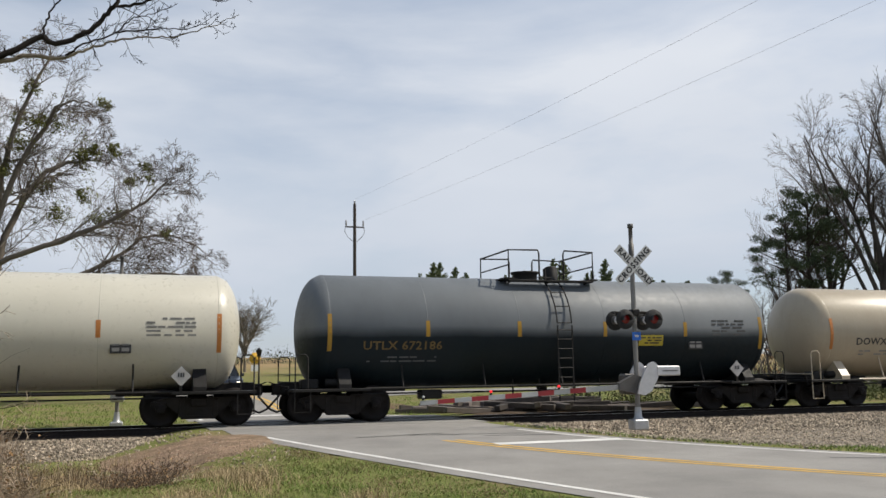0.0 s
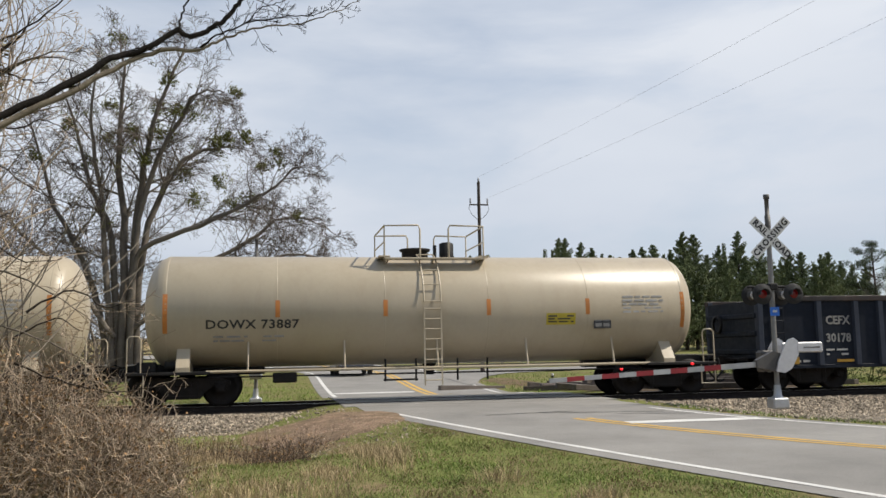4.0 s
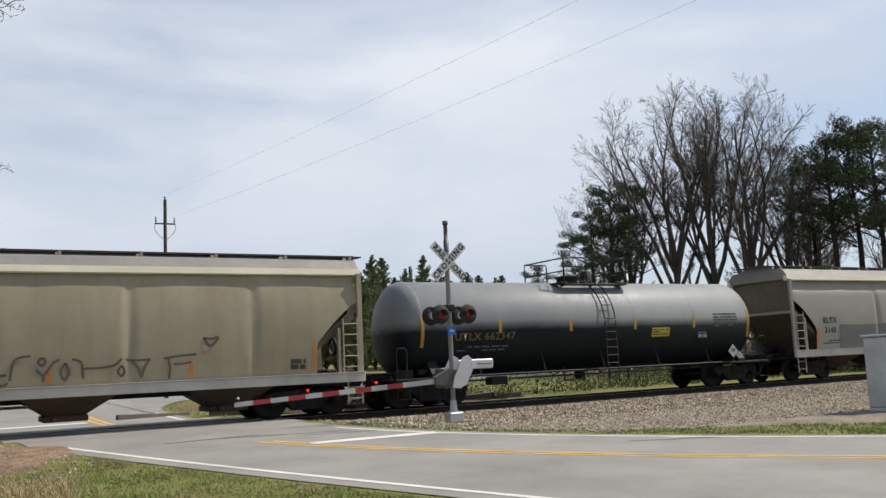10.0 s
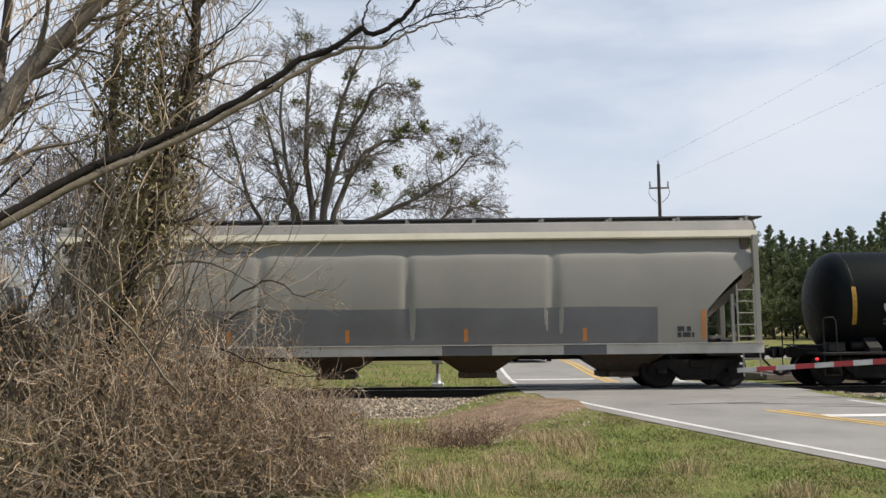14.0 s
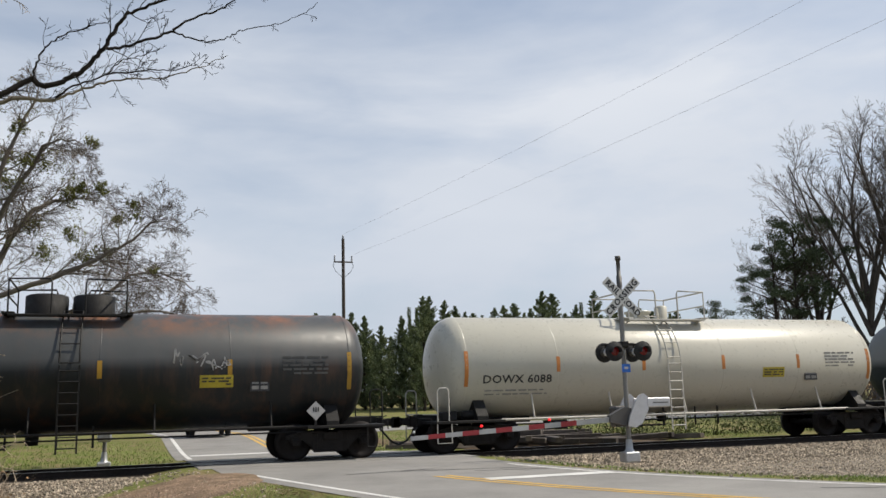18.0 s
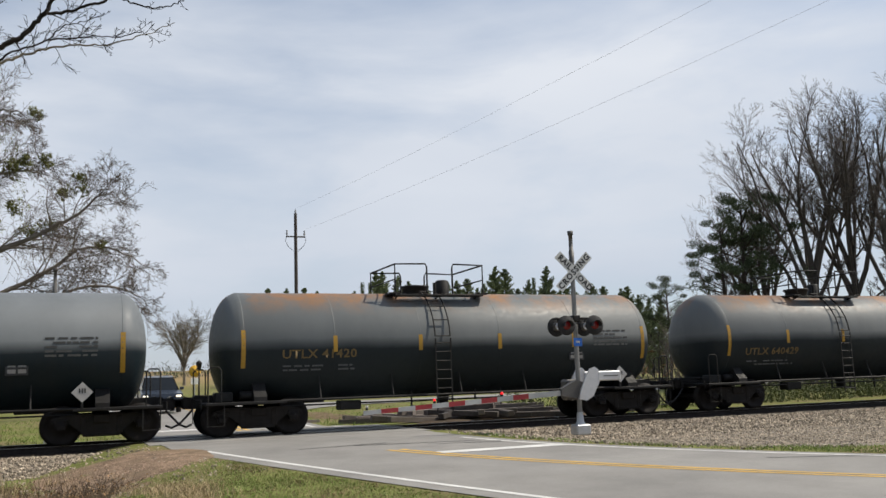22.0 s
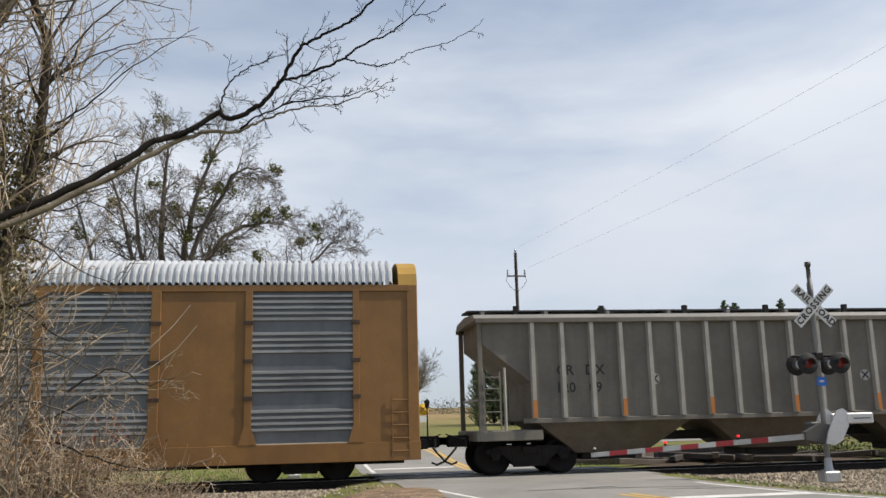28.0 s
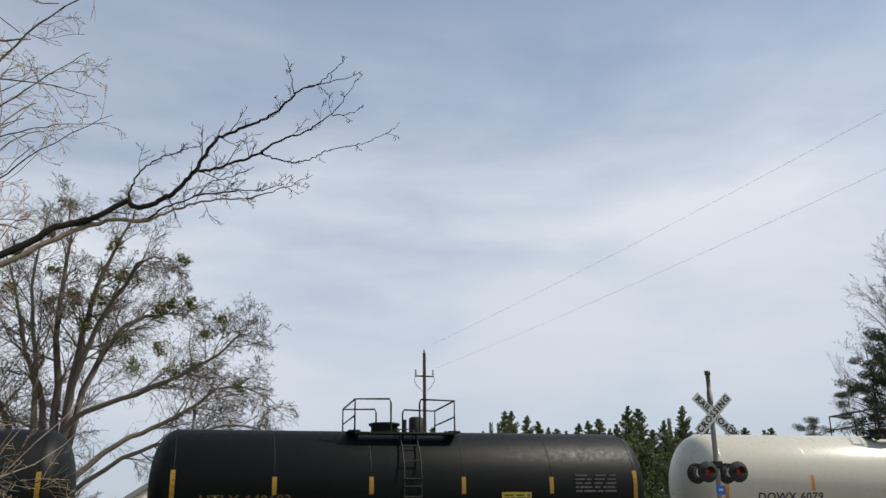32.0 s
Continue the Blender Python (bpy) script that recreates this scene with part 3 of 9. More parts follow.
# tar seams in the asphalt
for x0, y0, x1, y1 in ((5.6, 18.7, 8.2, 18.25), (7.0, 18.0, 8.9, 17.6), (10.6, 12.0, 12.3, 11.2), (4.4, 18.6, 6.4, 18.95)):
    pts = [Vector((x0, y0)).lerp(Vector((x1, y1)), i / 12) for i in range(13)]
    vs = []
    for i, p in enumerate(pts):
        o = 0.03 * noise.noise((i * 0.6, x0, 0))
        w = 0.03 + 0.03 * abs(noise.noise((i * 0.9, y0, 2)))
        vs += [(p.x, p.y + o - w, bed(p.x, p.y + o - w) + 0.016), (p.x, p.y + o + w, bed(p.x, p.y + o + w) + 0.016)]
    tagged(part("tar_seam", Build().add(vs, [(2 * i, 2 * i + 2, 2 * i + 3, 2 * i + 1) for i in range(12)]), M_TAR), "dark tar seam in the road surface", "road marking", kind="structure")


patch_sheet("spoil_ground", "dark wet soil with debris beyond the track", 14.8, 31.0, 5.2, 3.0, M_SOIL, 7)
patch_sheet("worn_corner", "tan worn dirt at the corner of the side road", 9.7, 36.5, 0.9, 2.6, M_STRAW_GROUND, 8)
M_DIRT_STONE = material("reddish_gravel_stones", (0.30, 0.215, 0.155), 0.9, 0.0, (20, 0.2), (3.0, 0.2), 0.3, island=0.5, spec=0.2)


def pebbles(name, label, count, area, size, mat, seed):
    rng = random.Random(seed)
    vs, fs = [], []
    for _ in range(count):
        x, y = rng.gauss(area[0], area[2]), rng.gauss(area[1], area[3])
        if on_road(x, y) < 1.0 or y > 20.6:
            continue
        s_ = rng.uniform(*size)
        z = bed(x, y) + 0.02
        k = len(vs)
        ring = [(x + s_ * rng.uniform(0.6, 1.2) * math.cos(a), y + s_ * rng.uniform(0.6, 1.2) * math.sin(a)) for a in (0.4, 1.9, 3.5, 5.1)]
        vs += [(p, q, z) for p, q in ring] + [(x, y, z + s_ * rng.uniform(0.5, 1.0))]
        fs += [(k, k + 1, k + 4), (k + 1, k + 2, k + 4), (k + 2, k + 3, k + 4), (k + 3, k, k + 4)]
    tagged(part(name, Build().add(vs, fs), mat), label, "gravel", kind="stuff")


pebbles("strewn_gravel", "loose gravel strewn over the shoulder", 3600, (1.2, 18.2, 1.0, 0.9), (0.008, 0.024), M_DIRT_STONE, 5)
pebbles("washed_stones", "washed-out stones in the hollow", 900, (-0.2, 15.9, 0.7, 0.9), (0.012, 0.04), M_STONE, 6)

# ---- railway track ----
track = thing("railway_track", "single railway track with rusty rails on timber ties", "railway track", pose(0, TRACK_Y, 0), kind="structure")
RAIL = [(-0.07, -0.17), (0.07, -0.17), (0.07, -0.155), (0.012, -0.13), (0.012, -0.045), (0.036, -0.03), (0.036, -0.004), (0.028, 0.0),
        (-0.028, 0.0), (-0.036, -0.004), (-0.036, -0.03), (-0.012, -0.045), (-0.012, -0.13), (-0.07, -0.155)]
for y in (-0.752, 0.752):
    b = Build().prism([(y + p, q) for p, q in RAIL], -160, 380, "x")
    rail = part("rail", b, M_RAIL, track)
    part("rail_head", Build().box(-160, 380, y - 0.026, y + 0.026, 0.0, 0.003), M_TREAD, rail, "bright worn running surface")
tie_mesh = Build().box(-0.115, 0.115, -1.3, 1.3, -0.34, -0.165, 0.012).mesh("tie", M_TIE)
for i in range(150):
    x = -22 + 0.5 * i
    if on_road(x, TRACK_Y) > 1.0:
        part("tie", tie_mesh, None, track, m=pose(x, random.uniform(-0.03, 0.03), random.uniform(-0.012, 0.006), 0, 0, random.uniform(-1, 1)))
# rubber and asphalt panels between the rails at the crossing
for lo, hi in ((-2.2, -0.84), (-0.68, 0.68), (0.84, 2.2)):
    part("crossing_panel", Build().box(1.75, 8.7, lo, hi, -0.12, -0.012, 0.01), M_ASPHALT, track, "asphalt crossing surface beside the rails")


def ballast_bank():
    xs = steps((-150, -25, 30), (-25, 45, 140), (45, 260, 40))
    ys = [TRACK_Y + o for o in (-6.6, -6.0, -5.3, -4.6, -4.0, -3.4, -2.9, -2.4, -2.05, -1.7, -1.0, 0, 1.0, 1.7, 2.05, 2.4, 2.9, 3.4, 4.0, 4.6)]

    def h(x, y):
        d = abs(y - TRACK_Y)
        top = bank_top(d)
        top -= 0.25 * smooth(1.22, 1.04, on_road(x, y))
        return top + 0.02 * noise.noise((x * 2.1, y * 2.1, 3.0))
    return sheet(xs, ys, h)


bank = tagged(part("ballast_bank", ballast_bank(), M_BALLAST), "bank of grey crushed-stone ballast under the track", "ballast", kind="structure")


def shaded_strip(lo, hi):
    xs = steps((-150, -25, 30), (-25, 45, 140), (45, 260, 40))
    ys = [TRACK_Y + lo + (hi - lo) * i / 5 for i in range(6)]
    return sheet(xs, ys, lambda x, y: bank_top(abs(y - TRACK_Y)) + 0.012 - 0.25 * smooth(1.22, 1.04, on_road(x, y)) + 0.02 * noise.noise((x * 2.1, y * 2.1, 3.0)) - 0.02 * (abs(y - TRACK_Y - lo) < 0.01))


# Oil stains and the shade under the train, both in one dark colour.
M_SHADED_BALLAST = material("oily_shaded_ballast", (0.032, 0.026, 0.022), 0.9, 0.0, (16, 0.5), (0.6, 0.3), 0.8, (0.07, 0.05, 0.035), 0.25, spec=0.2, bump_scale=14.0)
tagged(part("stained_ballast", shaded_strip(-1.95, 1.95), M_SHADED_BALLAST), "ballast coloured dark along the rails for oil stains and the train's shade", "ballast", kind="structure")


def stones():
    rng = np.random.default_rng(4)
    b = Build()
    shapes = []
    for _ in range(12):
        pts = [Vector(p).normalized() for p in ((1, 0, 0.2), (-1, 0.1, 0), (0, 1, -0.1), (0.1, -1, 0), (0, 0.1, 1), (0.1, 0, -1))]
        shapes.append([p * rng.uniform(0.6, 1.2) for p in pts])
    tri = [(0, 2, 4), (2, 1, 4), (1, 3, 4), (3, 0, 4), (2, 0, 5), (1, 2, 5), (3, 1, 5), (0, 3, 5)]
    n = 0
    while n < 70000:
        x = rng.uniform(-9, 34)
        o = -1.85 - 7.6 * rng.uniform() ** 1.3
        if n > 46000:       # the wide bed beside the road
            x, o = rng.uniform(9.5, 30), -rng.uniform(3.0, 11.5)
        y = TRACK_Y + o
        r = on_road(x, y)
        if r < 1.04:
            continue
        top = bank_top(-o)
        # on the far side of the road the stones spread to a thin strip of grass beside the asphalt
        spread = x > 9 and y < 21.4 and x > edges(y)[2] + 0.45 + strip_width(y) + 0.3 * noise.noise((x * 1.7, y * 1.7, 5.0))
        if top < lie(x, y) - 0.02 and not spread and rng.uniform() > 0.08:
            continue
        n += 1
        z = max(top, lie(x, y) - 0.01)
        s = rng.uniform(0.02, 0.046) * (1.25 if x > 9 else 1.0)
        m = Matrix.LocRotScale((x, y, z + s * 0.3), Euler(rng.uniform(0, 6.28, 3)), (s, s, s))
        b.add([tuple(m @ p) for p in shapes[n % 12]], tri)
    return b


tagged(part("ballast_stones", stones(), M_STONE), "loose grey and tan crushed stones beside the rails", "ballast", kind="stuff")

# ---- the train ----
WHEEL_R = 0.457


def wheelset_mesh():
    b = Build()
    for y in (-0.752, 0.752):
        k = 1 if y > 0 else -1
        prof = [(-0.068 * k, 0.30), (-0.068 * k, 0.485), (-0.04 * k, 0.485), (-0.032 * k, 0.462), (0.062 * k, 0.452), (0.062 * k, 0.37),
                (0.03 * k, 0.33), (0.02 * k, 0.17), (0.075 * k, 0.13), (0.075 * k, 0.0)]
        b.lathe(prof, 28, "y", (0, y, 0))
    b.lathe([(-1.08, 0.0), (-1.08, 0.085), (-0.8, 0.085), (-0.7, 0.095), (0.7, 0.095), (0.8, 0.085), (1.08, 0.085), (1.08, 0.0)], 12, "y")
    # end caps with three bolts
    for y in (-1.1, 1.1):
        b.lathe([(-0.03, 0.0), (-0.03, 0.12), (0.03, 0.12), (0.03, 0.0)], 16, "y", (0, y, 0))
        for a in range(3):
            c = (0.06 * math.cos(a * 2.094), y + math.copysign(0.04, y), 0.06 * math.sin(a * 2.094))
            b.box(c[0] - 0.014, c[0] + 0.014, c[1] - 0.02, c[1] + 0.02, c[2] - 0.014, c[2] + 0.014)
    return b.mesh("wheelset", M_WHEEL)


def sideframe_mesh():
    b = Build()
    y0, y1 = -0.09, 0.09
    # top chord, sloping ends and bottom tie of a cast frame
    b.prism([(-1.12, 0.62), (-1.12, 0.54), (-0.72, 0.52), (-0.42, 0.28), (0.42, 0.28), (0.72, 0.52), (1.12, 0.54), (1.12, 0.62),
             (0.8, 0.72), (-0.8, 0.72)][::-1], y0, y1)
    b.box(-0.42, 0.42, y0 - 0.01, y1 + 0.01, 0.20, 0.30, 0.02)
    for k in (-1, 1):
        b.box(k * 0.89 - 0.15, k * 0.89 + 0.15, y0 - 0.03, y1 + 0.03, 0.47, 0.63, 0.03)
        b.box(k * 0.40 - 0.07, k * 0.40 + 0.07, y0 - 0.02, y1 + 0.02, 0.25, 0.68, 0.02)
        b.box(k * 0.89 - 0.10, k * 0.89 + 0.10, y0 - 0.05, y1 + 0.05, 0.36, 0.48, 0.02)
    return b.mesh("side_frame", M_TRUCK)


def springs_mesh():
    b = Build()
    for x in (-0.22, -0.02, 0.2):
        for i in range(5):
            z = 0.31 + i * 0.045
            b.lathe([(z, 0.055), (z + 0.012, 0.085), (z + 0.028, 0.085), (z + 0.04, 0.055)], 10, "z", (x, 0, 0))
    return b.mesh("spring_group", M_TRUCK)


def brake_mesh():
    b = Build()
    for k in (-1, 1):
        b.box(k * 0.36 - 0.05, k * 0.36 + 0.05, -0.7, 0.7, 0.33, 0.42, 0.015)
        for y in (-0.72, 0.72):
            b.box(k * 0.40 - 0.03, k * 0.40 + 0.05, y - 0.06, y + 0.06, 0.28, 0.6, 0.015)
    return b.mesh("brake_beam", M_TRUCK)


WHEELSET, SIDEFRAME, SPRINGS, BRAKE = wheelset_mesh(), sideframe_mesh(), springs_mesh(), brake_mesh()
BOLSTER = Build().box(-0.2, 0.2, -1.15, 1.15, 0.50, 0.72, 0.03).lathe([(0.66, 0.0), (0.66, 0.2), (0.8, 0.2), (0.8, 0.0)], 16, "z").mesh("truck", M_TRUCK)
WHEELS = []


def truck(car, x):
    t = part("truck", BOLSTER, None, car, "black cast-steel two-axle truck", pose(x, 0, 0))
    for y in (-1.0, 1.0):
        part("side_frame", SIDEFRAME, None, t, m=pose(0, y, 0))
        part("spring_group", SPRINGS, None, t, m=pose(0, y, 0))
    part("brake_beam", BRAKE, None, t)
    for k in (-0.89, 0.89):
        w = part("wheelset", WHEELSET, None, t, m=pose(k, 0, WHEEL_R))
        WHEELS.append((w, k))


def coupler(car, x, k):
    """Draft gear, knuckle coupler, air hose and uncoupling lever at one end; k: the way it points."""
    b = Build()
    b.box(min(0, k * 0.5), max(0, k * 0.5), -0.16, 0.16, 0.72, 1.02, 0.02)
    b.box(min(k * 0.45, k * 0.82), max(k * 0.45, k * 0.82), -0.09, 0.09, 0.78, 0.98, 0.03)
    b.box(min(k * 0.75, k * 1.02), max(k * 0.75, k * 1.02), -0.17, 0.04, 0.72, 1.02, 0.05)
    b.box(min(k * 0.78, k * 0.95), max(k * 0.78, k * 0.95), 0.05, 0.16, 0.74, 1.0, 0.04)
    part("coupler", b, M_TRUCK, car, m=pose(x, 0, 0))
    hose = [(x + k * 0.35, -0.34, 0.72), (x + k * 0.5, -0.36, 0.55), (x + k * 0.68, -0.33, 0.36), (x + k * 0.86, -0.28, 0.28), (x + k * 1.0, -0.24, 0.34)]
    part("air_hose", Build().tube(hose, 0.028, 8), M_RUBBER, car)
    lever = [(x + k * 0.28, -1.4, 0.72), (x + k * 0.28, -1.35, 0.95), (x + k * 0.28, -0.3, 0.95), (x + k * 0.6, -0.12, 1.06)]
    part("uncoupling_lever", Build().tube(lever, 0.014, 5), M_BLACK, car)


def bars(name, car, x, z, w, h, rows, mat, y=None, seed=0, gap=0.35, fill=0.8):
    """Small stencilled lines that cannot be read, as plain bars on the near side."""
    rng = random.Random(seed)
    b = Build()
    step = h / rows
    for i in range(rows):
        cx = x - w / 2
        while cx < x + w / 2 - 0.05:
            ww = min(rng.uniform(0.08, 0.35), x + w / 2 - cx)
            if rng.random() < fill:
                y0 = y(z + h / 2 - (i + 0.5) * step) if callable(y) else y
                zz = z + h / 2 - (i + 0.5) * step
                b.box(cx, cx + ww, y0 - 0.006, y0 + 0.004, zz - step * (1 - gap) / 2, zz + step * (1 - gap) / 2)
            cx += ww + rng.uniform(0.03, 0.09)
    return part(name, b, mat, car)


NEAR_TEXT = Matrix.Rotation(radians(90), 4, "X")


def shell_point(r, zc, z):
    return -math.sqrt(max(0.01, r * r - (z - zc) ** 2))


def patch(r, zc, x, z, w, h, lift=0.004, n=6):
    """A thin curved plate lying on the near side of a round tank."""
    b = Build()
    vs, fs = [], []
    a0, a1 = math.asin((z - h / 2 - zc) / r), math.asin((z + h / 2 - zc) / r)
    for i in range(n + 1):
        a = a0 + (a1 - a0) * i / n
        for rr in (r + lift, r - 0.004):
            for xx in (x - w / 2, x + w / 2):
                vs.append((xx, -rr * math.cos(a), zc + rr * math.sin(a)))
    for i in range(n):
        o = i * 4
        fs += [(o, o + 1, o + 5, o + 4), (o + 2, o + 6, o + 7, o + 3), (o, o + 4, o + 6, o + 2), (o + 1, o + 3, o + 7, o + 5)]
    fs += [(0, 2, 3, 1), (n * 4, n * 4 + 1, n * 4 + 3, n * 4 + 2)]
    return b.add(vs, fs)


def wrap(me, r, zc, z0):
    """Bend flat lettering (x across, y up, in the plane of the text) round a tank."""
    for v in me.vertices:
        a = math.asin(max(-1, min(1, (z0 - zc) / r))) + v.co.y / r
        v.co = (v.co.x, -(r + 0.006) * math.cos(a), zc + (r + 0.006) * math.sin(a))
    me.update()


def tank_words(car, words, height, mat, r, zc, x, z, wide=1.0, spacing=1.05, bold=0.006):
    ob = lettering("reporting_mark", words, height, mat, car, Matrix.Identity(4), spacing, 1.0, bold)
    for v in ob.data.vertices:
        v.co.x *= wide
    wrap(ob.data, r, zc, z)
    for v in ob.data.vertices:
        v.co.x += x
    return ob


def ladder(b, x, y, z0, z1, w=0.42, rungs=8, r=0.016, y1=None):
    y1 = y if y1 is None else y1
    for k in (-w / 2, w / 2):
        b.box(x + k - 0.02, x + k + 0.02, min(y, y1) - 0.008, min(y, y1) + 0.008, z0, z1) if y == y1 else b.tube([(x + k, y, z0), (x + k, y1, z1)], 0.02, 5)
    for i in range(rungs):
        u = (i + 0.5) / rungs
        b.tube([(x - w / 2, y + (y1 - y) * u, z0 + (z1 - z0) * u), (x + w / 2, y + (y1 - y) * u, z0 + (z1 - z0) * u)], r, 5)
    return b


M_SIGN_DULL = material("dull_placard_sheet", (0.36, 0.35, 0.34), 0.6, 0.0, (20, 0.1), (3, 0.15), 0.03)


def tank_car(q0, q1, paint, label, r=1.46, zc=2.38, trim=M_BLACK, strips=M_REFLECT_Y, mark=None, mark_at=2.6, mark_z=2.0, mark_h=0.225, mark_mat=None,
             dome=0, dome_x=0.0, placard=1, plate=None, wide_plate=0.0, seed=0, bands=5, rail_mat=None, caution=0.0, tank_end=0.6, patches=()):
    """A modern tank car. q0 and q1: the ends of its tank along the train at the clip's start."""
    rng = random.Random(seed)
    half, mid = (q1 - q0) / 2, (q0 + q1) / 2
    car = thing("tank_car", label, "tank car", group="cars of the freight train")
    # shell with dished heads and weld seams
    e = tank_end
    prof = [(-half, 0.0)]
    for i in range(1, 13):
        a = i / 12 * math.pi / 2
        prof.append((-half + e * (1 - math.cos(a)), r * (0.02 * (a > 1.5) + 0.98 * math.sin(a) ** 0.94)))
    seams = [-half + e + 0.03] + [-half + e + (2 * half - 2 * e) * i / bands for i in range(1, bands)] + [half - e - 0.03]
    for i in range(12, 0, -1):
        a = i / 12 * math.pi / 2
        prof.append((half - e * (1 - math.cos(a)), r * (0.02 * (a > 1.5) + 0.98 * math.sin(a) ** 0.94)))
    prof.append((half, 0.0))
    tank = part("tank", Build().lathe(prof, 64, "x", (0, 0, zc)), paint, car)
    for x in seams:
        part("weld_seam", Build().lathe([(x - 0.018, r - 0.004), (x - 0.01, r + 0.0025), (x + 0.01, r + 0.0025), (x + 0.018, r - 0.004)], 64, "x", (0, 0, zc)), paint, tank)
    low = zc - r
    # stub sills, saddles and bolsters
    tx = half - 1.05
    for k in (-1, 1):
        b = Build()
        b.box(min(k * (half - 3.0), k * (half + 0.42)), max(k * (half - 3.0), k * (half + 0.42)), -0.2, 0.2, 0.76, 1.06, 0.02)
        part("stub_sill", b, trim, car)
        b = Build()
        b.prism([(-1.42, 0.86), (1.42, 0.86), (1.42, 0.98), (1.05, zc - 0.9), (0.6, zc - 1.28), (-0.6, zc - 1.28), (-1.05, zc - 0.9), (-1.42, 0.98)],
                k * tx - 0.16, k * tx + 0.16, "x")
        part("saddle", b, trim if paint is not M_TANK_CREAM else paint, car)
        # end platform with grab irons
        b = Build()
        xe = k * (half + 0.12)
        b.box(min(k * (half - 1.7), k * (half + 0.3)), max(k * (half - 1.7), k * (half + 0.3)), -1.45, 1.45, 0.80, 0.87, 0.01)
        part("end_platform", b, trim, car)
        b = Build()
        for y in (-1.42, 1.42):
            b.tube([(k * (half + 0.24), y, 0.86), (k * (half + 0.24), y, 1.66), (k * (half + 0.18), y, 1.74), (k * (half - 0.02), y, 1.74), (k * (half - 0.08), y, 1.66), (k * (half - 0.08), y, 0.86)], 0.018, 6)
            b.tube([(k * (half + 0.25), y, 0.86), (k * (half + 0.25), y, 0.3), (k * (half - 0.15), y, 0.3), (k * (half - 0.15), y, 0.86)], 0.018, 5)
        b.tube([(k * (half + 0.25), -1.42, 1.05), (k * (half + 0.25), 1.42, 1.05)], 0.018, 5)
        part("end_handrail", b, rail_mat or trim, car)
        truck(car, k * tx)
        coupler(car, k * (half + 0.12), k)
    # brake gear on one end platform
    b = Build()
    kx = -(half - 0.15)
    part("brake_valve", Build().box(kx - 0.2, kx + 0.25, -1.2, -0.8, 0.87, 1.12, 0.03), trim, car)
    b.lathe([(-0.25, 0.0), (-0.25, 0.11), (0.25, 0.11), (0.25, 0.0)], 12, "x", (kx + 0.7, -1.05, 1.02))
    part("brake_cylinder", b, trim, car)
    # running rail along the lower flank with its brackets
    for y in (-1.38, 1.38):
        b = Build().tube([(-(half - 1.6), y, 0.86), (half - 1.6, y, 0.86)], 0.035, 8)
        part("side_rail", b, rail_mat or trim, car)
    n = 5
    for y in (-1, 1):
        b = Build().box(-0.03, 0.03, min(y * 1.36, y * 1.05), max(y * 1.36, y * 1.05), 0.83, 0.90)
        b.tube([(0, y * 1.37, 0.86), (0, y * 1.18, zc - math.sqrt(r * r - 1.18 ** 2) + 0.02)], 0.025, 5)
        me = b.mesh("rail_bracket", rail_mat or trim)
        for i in range(n):
            part("rail_bracket", me, None, car, m=pose(-(half - 2.6) + (2 * half - 5.2) * i / (n - 1), 0, 0))
    # brake pipes and bottom outlet hung below the shell
    for x in (-1.3, -0.5, 0.6, 1.4):
        part("brake_pipe", Build().tube([(x, -0.9, low + 0.15), (x, -0.9, 0.52)], 0.028, 5), trim, car)
    b = Build()
    b.tube([(-1.35, -0.9, 0.56), (-0.45, -0.9, 0.56)], 0.025, 5)
    b.lathe([(low - 0.28, 0.0), (low - 0.28, 0.14), (low - 0.06, 0.16), (low + 0.1, 0.24)], 14, "z")
    b.box(-half + 3.2, -half + 3.8, -1.0, -0.6, 0.55, 0.8, 0.03)
    b.tube([(-half + 1.5, -0.95, 0.72), (half - 1.5, -0.95, 0.72)], 0.022, 5)
    part("bottom_outlet", b, trim, car)
    # top platform with railings
    px, ph = dome_x, 1.32
    top = zc + r
    b = Build()
    for y in (-0.95, 0.95):
        b.box(px - ph, px + ph, y - 0.16, y + 0.16, top - 0.16, top - 0.11, 0.008)
        for x in (-1.2, 0, 1.2):
            b.tube([(px + x, y, top - 0.14), (px + x, y * 0.75, zc + math.sqrt(r * r - (0.75 * y) ** 2) - 0.01)], 0.025, 5)
    for x in (-ph, ph):
        b.box(px + x - 0.15, px + x + 0.15, -1.1, 1.1, top - 0.105, top - 0.06, 0.008)
    part("top_platform", b, rail_mat or trim, car)
    b = Build()
    rh = top + 0.72
    for sgn in (-1, 1):
        b = Build()
        for y in (-1.08, 1.08):
            x0, x1 = px + sgn * ph, px + sgn * 0.42
            b.tube([(x0, y, top - 0.1), (x0, y, rh), (x1, y, rh + 0.02), (x1 - sgn * 0.04, y, rh - 0.08), (x1 - sgn * 0.04, y, top - 0.1)], 0.024, 6)
        b.tube([(px + sgn * ph, -1.08, rh), (px + sgn * ph, 1.08, rh)], 0.024, 6)
        b.tube([(px + sgn * ph, -1.08, top + 0.3), (px + sgn * ph, 1.08, top + 0.3)], 0.02, 6)
        part("top_railing", b, rail_mat or trim, car)
    b = Build()
